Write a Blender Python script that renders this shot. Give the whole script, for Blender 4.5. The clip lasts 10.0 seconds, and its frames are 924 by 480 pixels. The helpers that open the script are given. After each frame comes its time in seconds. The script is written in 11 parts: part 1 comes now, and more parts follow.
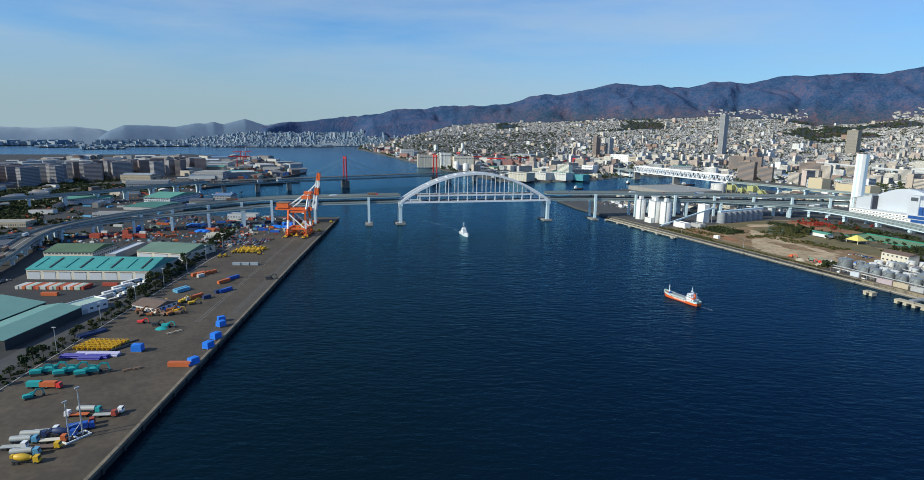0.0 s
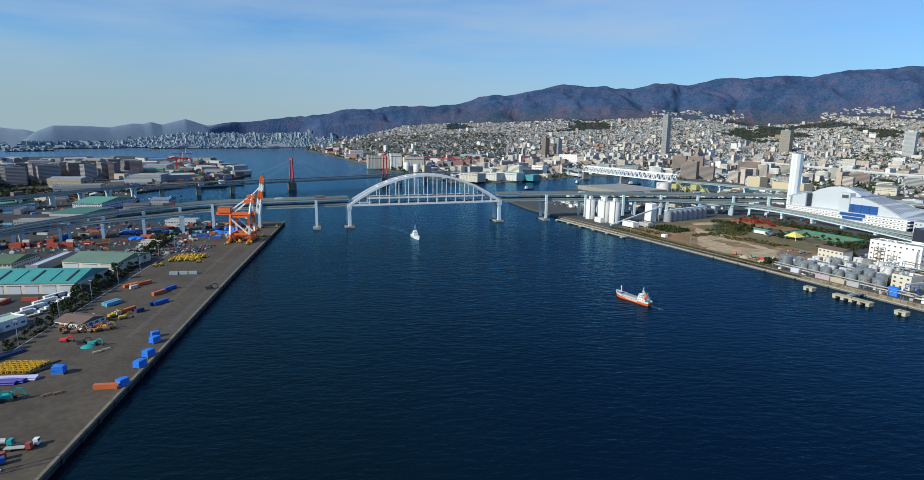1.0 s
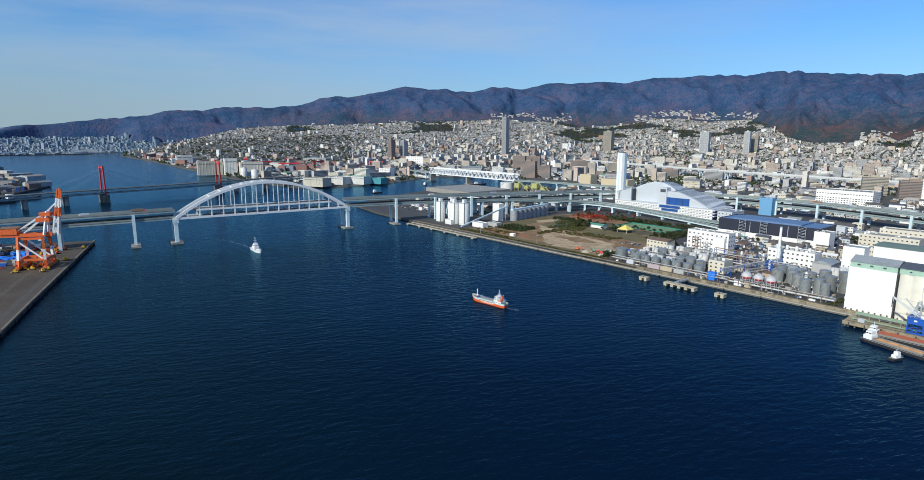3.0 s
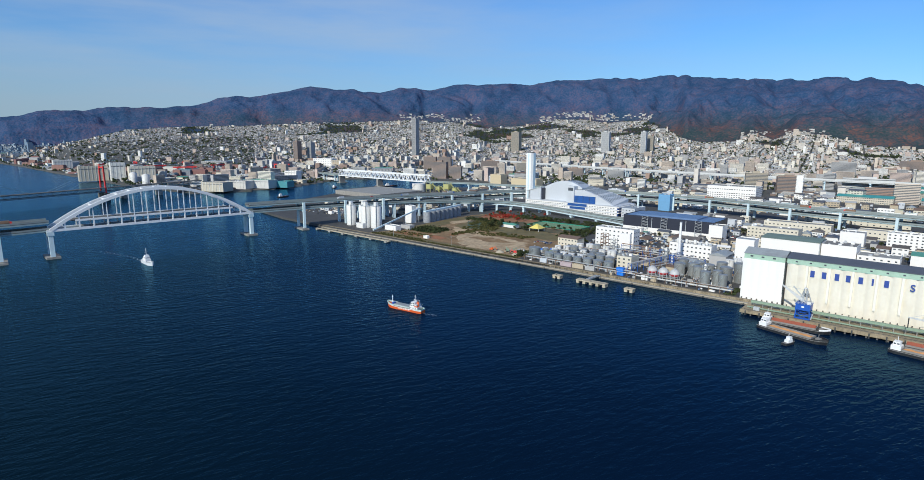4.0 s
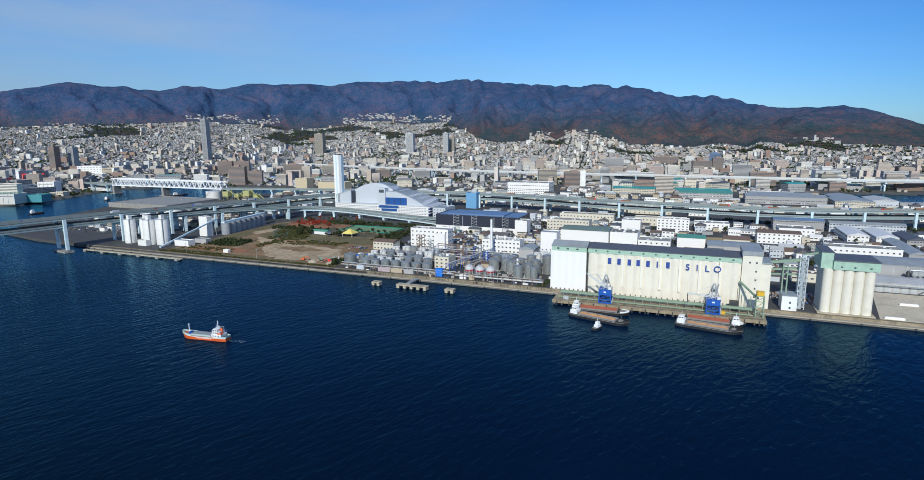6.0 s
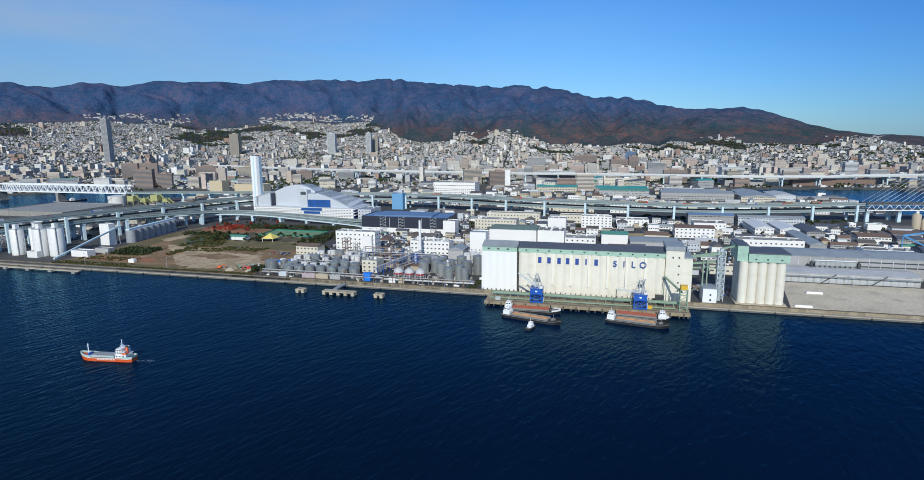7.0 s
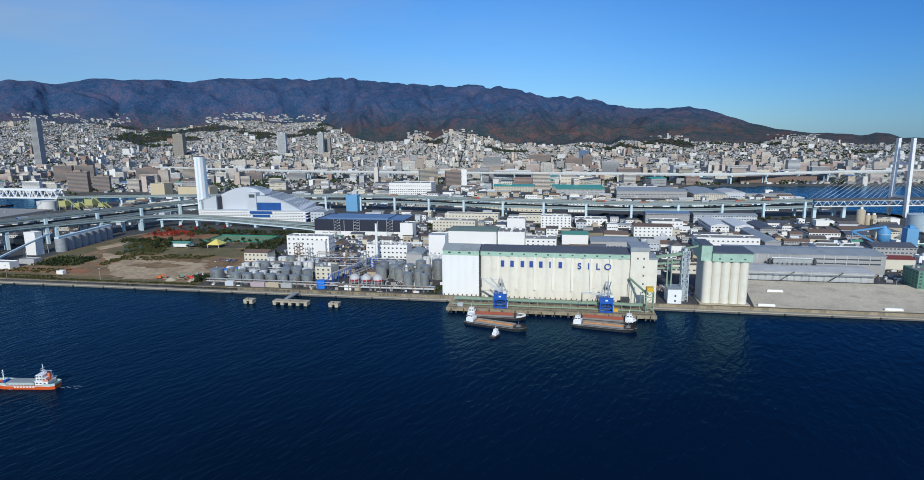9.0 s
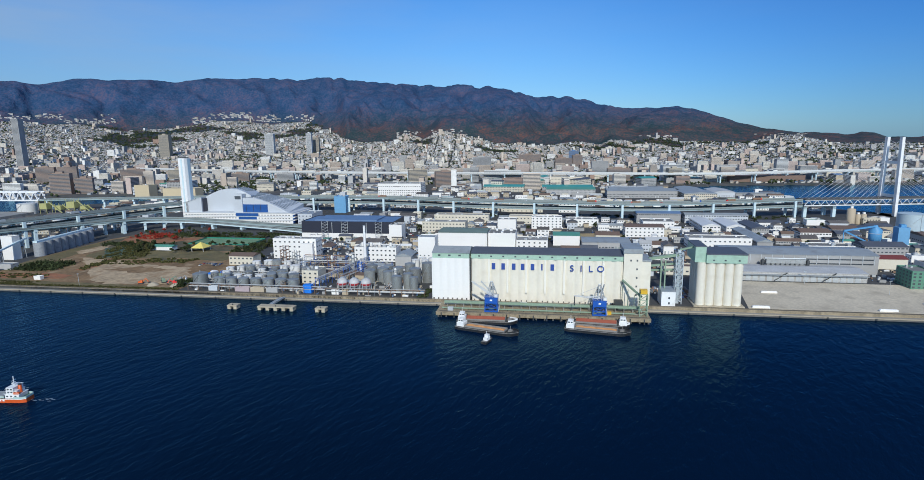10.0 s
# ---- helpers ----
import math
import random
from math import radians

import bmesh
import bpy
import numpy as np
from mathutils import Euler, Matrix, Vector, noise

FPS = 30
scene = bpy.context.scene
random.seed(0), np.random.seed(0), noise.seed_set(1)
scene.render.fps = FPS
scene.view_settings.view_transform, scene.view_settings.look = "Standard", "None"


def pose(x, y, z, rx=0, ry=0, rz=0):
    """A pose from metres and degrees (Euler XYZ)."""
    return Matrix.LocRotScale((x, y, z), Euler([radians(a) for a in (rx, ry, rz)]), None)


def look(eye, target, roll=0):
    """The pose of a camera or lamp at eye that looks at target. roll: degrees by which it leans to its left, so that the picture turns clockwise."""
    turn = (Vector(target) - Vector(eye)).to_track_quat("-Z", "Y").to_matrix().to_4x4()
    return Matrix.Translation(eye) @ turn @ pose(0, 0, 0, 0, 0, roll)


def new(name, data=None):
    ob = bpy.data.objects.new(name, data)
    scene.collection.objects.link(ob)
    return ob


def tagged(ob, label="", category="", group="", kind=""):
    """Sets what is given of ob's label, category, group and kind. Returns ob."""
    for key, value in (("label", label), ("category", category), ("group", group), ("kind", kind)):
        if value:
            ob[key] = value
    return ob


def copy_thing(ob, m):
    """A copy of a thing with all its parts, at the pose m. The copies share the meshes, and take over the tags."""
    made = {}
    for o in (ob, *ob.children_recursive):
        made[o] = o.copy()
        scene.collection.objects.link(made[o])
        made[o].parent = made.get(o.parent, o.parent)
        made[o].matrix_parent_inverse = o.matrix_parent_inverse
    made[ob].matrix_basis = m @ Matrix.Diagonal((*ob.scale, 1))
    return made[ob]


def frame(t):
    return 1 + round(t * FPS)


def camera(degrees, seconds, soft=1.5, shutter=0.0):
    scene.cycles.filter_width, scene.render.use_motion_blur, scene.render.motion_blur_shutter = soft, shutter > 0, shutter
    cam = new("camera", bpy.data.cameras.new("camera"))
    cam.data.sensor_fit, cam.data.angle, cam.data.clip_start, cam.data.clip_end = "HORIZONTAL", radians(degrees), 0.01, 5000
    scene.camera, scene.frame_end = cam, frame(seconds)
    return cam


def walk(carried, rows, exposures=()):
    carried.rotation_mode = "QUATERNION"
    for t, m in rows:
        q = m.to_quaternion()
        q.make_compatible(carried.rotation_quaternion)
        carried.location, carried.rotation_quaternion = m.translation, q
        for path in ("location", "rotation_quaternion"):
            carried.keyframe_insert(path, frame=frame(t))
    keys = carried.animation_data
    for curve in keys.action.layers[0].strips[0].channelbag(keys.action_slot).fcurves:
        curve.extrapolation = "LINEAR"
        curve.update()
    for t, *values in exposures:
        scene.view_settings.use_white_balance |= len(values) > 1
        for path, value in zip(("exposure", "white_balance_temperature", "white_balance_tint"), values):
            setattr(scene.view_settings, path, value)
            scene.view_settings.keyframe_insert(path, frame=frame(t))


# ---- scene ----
cam = camera(78.18, 10.0, soft=0.7)
# seconds, eye, yaw, pitch, roll
PATH = [
    (0, (0.00, -0.00, 131.31), -0.000, -11.043, 0.654),
    (0.5, (0.42, 5.40, 131.72), -1.879, -11.032, 0.708),
    (1, (0.83, 11.01, 131.96), -4.911, -10.960, 0.615),
    (1.5, (1.25, 16.60, 132.20), -8.529, -10.873, 0.598),
    (2, (1.88, 22.27, 132.49), -12.249, -10.798, 0.513),
    (2.5, (2.82, 28.10, 132.63), -16.109, -10.724, 0.412),
    (4, (8.44, 45.26, 132.47), -29.030, -10.525, 0.091),
    (4.5, (10.71, 51.00, 132.32), -33.941, -10.493, 0.005),
    (5, (13.31, 56.67, 132.09), -38.664, -10.433, -0.153),
    (5.5, (16.18, 61.85, 131.79), -43.349, -10.386, -0.258),
    (6, (19.33, 66.88, 131.54), -48.226, -10.388, -0.320),
    (7.5, (30.43, 80.68, 130.50), -57.868, -10.446, -0.468),
    (8, (34.14, 84.26, 130.35), -58.751, -10.456, -0.527),
    (8.5, (37.94, 87.44, 130.38), -59.482, -10.464, -0.532),
    (9, (41.87, 90.20, 130.49), -60.336, -10.508, -0.572),
    (9.5, (45.98, 92.65, 130.53), -60.906, -10.503, -0.640),
    (10, (50.58, 94.91, 130.56), -61.344, -10.518, -0.711),
]
walk(cam, [(t, look(eye, (eye[0] - math.sin(radians(yaw)) * 100, eye[1] + math.cos(radians(yaw)) * 100, eye[2] + math.tan(radians(pitch)) * 100), roll))
           for t, eye, yaw, pitch, roll in PATH],
     exposures=[(0.0, -0.04, 6600, 4), (2.5, -0.12, 6500, 6), (4.5, -0.23, 6300, 8), (7.5, -0.37, 6100, 8), (10.0, -0.42, 6050, 8)])

# ---- light ----
SUN_TO = Vector((-0.885 * math.cos(radians(31)), -0.466 * math.cos(radians(31)), math.sin(radians(31))))
world = bpy.data.worlds.new("world")
scene.world = world
world.use_nodes = True
wt = world.node_tree
sky = wt.nodes.new("ShaderNodeTexSky")
sky.sky_type = "NISHITA"
sky.sun_disc = False
sky.sun_elevation = radians(31)
sky.sun_rotation = math.atan2(SUN_TO.x, SUN_TO.y)
sky.altitude = 0
sky.air_density, sky.dust_density, sky.ozone_density = 1.0, 0.15, 4.0
tone = wt.nodes.new("ShaderNodeMix")
tone.data_type, tone.blend_type = "RGBA", "MULTIPLY"
tone.inputs[0].default_value = 1.0
tone.inputs[7].default_value = (0.80, 1.12, 1.50, 1)
wt.links.new(sky.outputs["Color"], tone.inputs[6])
deep = wt.nodes.new("ShaderNodeHueSaturation")
deep.inputs["Saturation"].default_value = 1.06
wt.links.new(tone.outputs[2], deep.inputs["Color"])
# thin streaks of high cloud
way = wt.nodes.new("ShaderNodeTexCoord")
flat = wt.nodes.new("ShaderNodeMapping")
flat.inputs["Scale"].default_value = (1.0, 1.6, 7.0)
flat.inputs["Rotation"].default_value = (0, radians(4), radians(20))
wt.links.new(way.outputs["Generated"], flat.inputs["Vector"])
streak = wt.nodes.new("ShaderNodeTexNoise")
streak.inputs["Scale"].default_value, streak.inputs["Detail"].default_value, streak.inputs["Roughness"].default_value = 1.5, 6.0, 0.55
wt.links.new(flat.outputs["Vector"], streak.inputs["Vector"])
thin = wt.nodes.new("ShaderNodeMapRange")
thin.inputs["From Min"].default_value, thin.inputs["From Max"].default_value = 0.36, 0.68
thin.inputs["To Max"].default_value = 0.72
wt.links.new(streak.outputs["Fac"], thin.inputs["Value"])
veil = wt.nodes.new("ShaderNodeMix")
veil.data_type = "RGBA"
veil.inputs[7].default_value = (5.3, 6.2, 7.3, 1)
# the veil thins out toward the east
west_part = wt.nodes.new("ShaderNodeSeparateXYZ")
wt.links.new(way.outputs["Generated"], west_part.inputs["Vector"])
fade = wt.nodes.new("ShaderNodeMapRange")
fade.inputs["From Min"].default_value, fade.inputs["From Max"].default_value = 0.92, 0.15
fade.inputs["To Min"].default_value = 0.12
wt.links.new(west_part.outputs["X"], fade.inputs["Value"])
cover = wt.nodes.new("ShaderNodeMath")
cover.operation = "MULTIPLY"
wt.links.new(thin.outputs["Result"], cover.inputs[0])
wt.links.new(fade.outputs["Result"], cover.inputs[1])
wt.links.new(cover.outputs[0], veil.inputs[0])
wt.links.new(deep.outputs["Color"], veil.inputs[6])
# pale haze low over the horizon
split = wt.nodes.new("ShaderNodeSeparateXYZ")
wt.links.new(way.outputs["Generated"], split.inputs["Vector"])
low = wt.nodes.new("ShaderNodeMapRange")
low.interpolation_type = "SMOOTHSTEP"
low.inputs["From Min"].default_value, low.inputs["From Max"].default_value = 0.26, -0.02
low.inputs["To Max"].default_value = 0.55
wt.links.new(split.outputs["Z"], low.inputs["Value"])
mist = wt.nodes.new("ShaderNodeMix")
mist.data_type = "RGBA"
mist.inputs[7].default_value = (2.6, 4.3, 6.4, 1)
clear = wt.nodes.new("ShaderNodeMapRange")
clear.inputs["From Min"].default_value, clear.inputs["From Max"].default_value = 0.6, 1.0
clear.inputs["To Min"].default_value, clear.inputs["To Max"].default_value = 1.0, 0.25
wt.links.new(split.outputs["X"], clear.inputs["Value"])
pale = wt.nodes.new("ShaderNodeMath")
pale.operation = "MULTIPLY"
wt.links.new(low.outputs["Result"], pale.inputs[0])
wt.links.new(clear.outputs["Result"], pale.inputs[1])
wt.links.new(pale.outputs[0], mist.inputs[0])
wt.links.new(veil.outputs[2], mist.inputs[6])
# warm smog low in the west
def step_of(socket, a, b):
    n = wt.nodes.new("ShaderNodeMapRange")
    n.interpolation_type = "SMOOTHSTEP"
    n.inputs["From Min"].default_value, n.inputs["From Max"].default_value = a, b
    wt.links.new(socket, n.inputs["Value"])
    return n.outputs["Result"]


both = wt.nodes.new("ShaderNodeMath")
both.operation = "MULTIPLY"
wt.links.new(step_of(split.outputs["Z"], 0.15, 0.0), both.inputs[0])
wt.links.new(step_of(split.outputs["X"], 0.25, -0.45), both.inputs[1])
smog = wt.nodes.new("ShaderNodeMix")
smog.data_type = "RGBA"
smog.inputs[7].default_value = (3.5, 4.7, 5.5, 1)
wt.links.new(both.outputs[0], smog.inputs[0])
wt.links.new(mist.outputs[2], smog.inputs[6])
# deeper blue toward the east, away from the sun
east_part = wt.nodes.new("ShaderNodeMapRange")
east_part.interpolation_type = "SMOOTHSTEP"
east_part.inputs["From Min"].default_value, east_part.inputs["From Max"].default_value = 0.50, -0.25
wt.links.new(split.outputs["Y"], east_part.inputs["Value"])
ahead = wt.nodes.new("ShaderNodeMath")
ahead.operation = "MULTIPLY"
wt.links.new(east_part.outputs["Result"], ahead.inputs[0])
wt.links.new(step_of(split.outputs["X"], 0.0, 0.7), ahead.inputs[1])
deeper = wt.nodes.new("ShaderNodeMix")
deeper.data_type, deeper.blend_type = "RGBA", "MULTIPLY"
deeper.inputs[7].default_value = (0.52, 0.66, 0.80, 1)
wt.links.new(ahead.outputs[0], deeper.inputs[0])
wt.links.new(smog.outputs[2], deeper.inputs[6])
wt.links.new(deeper.outputs[2], wt.nodes["Background"].inputs["Color"])
wt.nodes["Background"].inputs["Strength"].default_value = 0.1
sun = new("sun", bpy.data.lights.new("sun", "SUN"))
sun.data.energy, sun.data.angle, sun.data.color = 4.5, radians(0.5), (1.0, 0.945, 0.82)
sun.matrix_basis = look(SUN_TO * 1000, (0, 0, 0))

# ---- tools ----
MATS = {}


def paint(name, color, rough=0.6, metal=0.0, vary=0.12, scale=0.3, fine=4.0, bump=0.0, island=0.0, obj=0.0, coat=None, spec=0.5):
    """A surface with two scales of variation; island and obj: how far pieces differ; coat: a second colour for stains."""
    if name in MATS:
        return MATS[name]
    m = bpy.data.materials.new(name)
    m.use_nodes = True
    nt = m.node_tree
    p = nt.nodes["Principled BSDF"]
    p.inputs["Roughness"].default_value, p.inputs["Metallic"].default_value = rough, metal
    p.inputs["Specular IOR Level"].default_value = spec
    co = nt.nodes.new("ShaderNodeTexCoord")

    def tex(s, detail=4.0):
        n = nt.nodes.new("ShaderNodeTexNoise")
        n.inputs["Scale"].default_value, n.inputs["Detail"].default_value = s, detail
        nt.links.new(co.outputs["Object"], n.inputs["Vector"])
        return n.outputs["Fac"]

    def mix(a, b, f, mode="MIX"):
        n = nt.nodes.new("ShaderNodeMix")
        n.data_type, n.blend_type = "RGBA", mode
        for sock, v in ((n.inputs[0], f), (n.inputs[6], a), (n.inputs[7], b)):
            if isinstance(v, (int, float)):
                sock.default_value = v
            elif isinstance(v, tuple):
                sock.default_value = (*v[:3], 1)
            else:
                nt.links.new(v, sock)
        return n.outputs[2]

    def ramp(v, lo, hi):
        n = nt.nodes.new("ShaderNodeMapRange")
        n.inputs["From Min"].default_value, n.inputs["From Max"].default_value = lo, hi
        nt.links.new(v, n.inputs["Value"])
        return n.outputs["Result"]

    dark = tuple(c * (1 - vary) for c in color)
    light = tuple(min(c * (1 + vary), 0.95) for c in color)
    col = mix(dark, light, ramp(tex(scale), 0.3, 0.7))
    col = mix(col, mix(dark, light, ramp(tex(fine), 0.35, 0.65)), 0.45)
    if coat:
        col = mix(col, coat, ramp(tex(scale * 2.3, 6.0), 0.52, 0.72))
    for amount, kind in ((island, "island"), (obj, "obj")):
        if amount:
            g = nt.nodes.new("ShaderNodeNewGeometry" if kind == "island" else "ShaderNodeObjectInfo")
            r = g.outputs["Random Per Island"] if kind == "island" else g.outputs["Random"]
            hsv = nt.nodes.new("ShaderNodeHueSaturation")
            mr = nt.nodes.new("ShaderNodeMapRange")
            mr.inputs["To Min"].default_value, mr.inputs["To Max"].default_value = 1 - amount, 1 + amount * 0.6
            nt.links.new(r, mr.inputs["Value"])
            nt.links.new(mr.outputs["Result"], hsv.inputs["Value"])
            nt.links.new(col, hsv.inputs["Color"])
            col = hsv.outputs["Color"]
    nt.links.new(col, p.inputs["Base Color"])
    if bump:
        b = nt.nodes.new("ShaderNodeBump")
        b.inputs["Strength"].default_value, b.inputs["Distance"].default_value = bump, 0.1
        nt.links.new(tex(fine * 2, 6.0), b.inputs["Height"])
        nt.links.new(b.outputs["Normal"], p.inputs["Normal"])
    MATS[name] = m
    return m


class Shape:
    """Vertices and faces gathered into one mesh."""

    def __init__(self):
        self.v, self.f, self.smooth, self.k, self.slot = [], [], [], [], 0

    def add(self, verts, faces, smooth=False):
        n = len(self.v)
        self.v += [tuple(p) for p in verts]
        self.f += [tuple(n + i for i in f) for f in faces]
        self.smooth += [smooth] * len(faces)
        self.k += [self.slot] * len(faces)
        return self

    def using(self, slot):
        """What is added from here on takes this material slot."""
        self.slot = slot
        return self

    def box(self, x0, y0, z0, x1, y1, z1, m=None):
        vs = [(x, y, z) for z in (z0, z1) for x, y in ((x0, y0), (x1, y0), (x1, y1), (x0, y1))]
        if m is not None:
            vs = [m @ Vector(p) for p in vs]
        return self.add(vs, [(3, 2, 1, 0), (4, 5, 6, 7), (0, 1, 5, 4), (1, 2, 6, 5), (2, 3, 7, 6), (3, 0, 4, 7)])

    def prism(self, poly, z0, z1, m=None):
        n = len(poly)
        vs = [(x, y, z0) for x, y in poly] + [(x, y, z1) for x, y in poly]
        if m is not None:
            vs = [m @ Vector(p) for p in vs]
        return self.add(vs, [tuple(reversed(range(n))), tuple(range(n, 2 * n))] + [(i, (i + 1) % n, n + (i + 1) % n, n + i) for i in range(n)])

    def lathe(self, cx, cy, rings, n=20, caps=True):
        """rings: (radius, z) from the bottom up."""
        vs = [(cx + r * math.cos(2 * math.pi * i / n), cy + r * math.sin(2 * math.pi * i / n), z) for r, z in rings for i in range(n)]
        fs = [(k * n + i, k * n + (i + 1) % n, (k + 1) * n + (i + 1) % n, (k + 1) * n + i) for k in range(len(rings) - 1) for i in range(n)]
        self.add(vs, fs, True)
        if caps:
            self.add(vs[-n:], [tuple(range(n))])
            self.add(vs[:n], [tuple(reversed(range(n)))])
        return self

    def beam(self, a, b, w, h=None, up=(0, 0, 1)):
        """A square bar from a to b."""
        h = h or w
        a, b = Vector(a), Vector(b)
        d = (b - a).normalized()
        side = d.cross(Vector(up))
        if side.length < 1e-3:
            side = d.cross(Vector((1, 0, 0)))
        side.normalize()
        top = side.cross(d).normalized()
        vs = [p + side * sx * w / 2 + top * sz * h / 2 for p in (a, b) for sx, sz in ((-1, -1), (1, -1), (1, 1), (-1, 1))]
        return self.add(vs, [(0, 1, 2, 3), (7, 6, 5, 4), (0, 4, 5, 1), (1, 5, 6, 2), (2, 6, 7, 3), (3, 7, 4, 0)])

    def pipe(self, a, b, r, n=8):
        a, b = Vector(a), Vector(b)
        d = (b - a).normalized()
        side = d.orthogonal().normalized()
        top = d.cross(side)
        vs = [p + (side * math.cos(2 * math.pi * i / n) + top * math.sin(2 * math.pi * i / n)) * r for p in (a, b) for i in range(n)]
        self.add(vs, [(i, (i + 1) % n, n + (i + 1) % n, n + i) for i in range(n)], True)
        return self.add(vs, [tuple(reversed(range(n))), tuple(range(n, 2 * n))])

    def ribbon(self, pts, w, z0, z1):
        """A slab along a plan line of (x, y, z): w wide, from z + z0 to z + z1."""
        P = [Vector(p) for p in pts]
        vs = []
        for i, p in enumerate(P):
            d = P[min(i + 1, len(P) - 1)] - P[max(i - 1, 0)]
            s = Vector((d.y, -d.x, 0)).normalized() * w / 2
            vs += [p - s + Vector((0, 0, z0)), p + s + Vector((0, 0, z0)), p + s + Vector((0, 0, z1)), p - s + Vector((0, 0, z1))]
        fs = [(3, 2, 1, 0)]
        for i in range(len(P) - 1):
            a, b = 4 * i, 4 * i + 4
            fs += [(a + k, a + (k + 1) % 4, b + (k + 1) % 4, b + k) for k in range(4)]
        e = 4 * (len(P) - 1)
        return self.add(vs, fs + [(e, e + 1, e + 2, e + 3)])

    def edge(self, pts, off, w, z0, z1):
        """A narrow slab beside a plan line, off metres to its right."""
        P = [Vector(p) for p in pts]
        out = []
        for i, p in enumerate(P):
            d = P[min(i + 1, len(P) - 1)] - P[max(i - 1, 0)]
            out.append(p + Vector((d.y, -d.x, 0)).normalized() * off)
        return self.ribbon(out, w, z0, z1)

    def mesh(self, name, mat):
        me = bpy.data.meshes.new(name)
        me.from_pydata(self.v, [], self.f)
        me.polygons.foreach_set("use_smooth", self.smooth)
        for x in mat if isinstance(mat, (list, tuple)) else [mat]:
            me.materials.append(x)
        if any(self.k) and len(self.k) == len(me.polygons):
            me.polygons.foreach_set("material_index", self.k)
        me.update()
        return me


def part(name, shape, mat, parent, label="", m=None):
    """One mesh under a thing or a part."""
    ob = new(name, shape if isinstance(shape, bpy.types.Mesh) else shape.mesh(name, mat))
    ob.parent = parent
    if m is not None:
        ob.matrix_basis = m
    return tagged(ob, label)


def thing(name, m, label, category, group="", kind=""):
    ob = new(name)
    ob.empty_display_size = 1
    ob.matrix_basis = m
    return tagged(ob, label, category, group, kind)


def solid(name, shape, mat, label, category="", group="", kind="", m=None):
    """A thing that is one mesh."""
    ob = new(name, shape.mesh(name, mat))
    if m is not None:
        ob.matrix_basis = m
    return tagged(ob, label, category, group, kind)


# The east quay's own axes: u along its edge, v inland.
QO, QD, QN = Vector((369.1, 430.3, 0)), Vector((0.337899, -0.941182, 0)), Vector((0.941182, 0.337899, 0))
QA = math.degrees(math.atan2(QD.y, QD.x))


def uv(u, v, z=0.0):
    return QO + QD * u + QN * v + Vector((0, 0, z))


def quay(u, v, z=3.5, turn=0.0):
    """The pose of a thing on the east quay's land."""
    return Matrix.Translation(uv(u, v, z)) @ pose(0, 0, 0, 0, 0, QA + turn)


def smooth_line(pts, step=12.0):
    """Points along a smooth curve through pts."""
    P = [Vector(p) for p in pts]
    P = [2 * P[0] - P[1], *P, 2 * P[-1] - P[-2]]
    out = []
    for a, b, c, d in zip(P, P[1:], P[2:], P[3:]):
        n = max(1, int((c - b).length / step))
        for i in range(n):
            t = i / n
            out.append(0.5 * (2 * b + (c - a) * t + (2 * a - 5 * b + 4 * c - d) * t * t + (3 * b - a - 3 * c + d) * t ** 3))
    return out + [P[-2]]

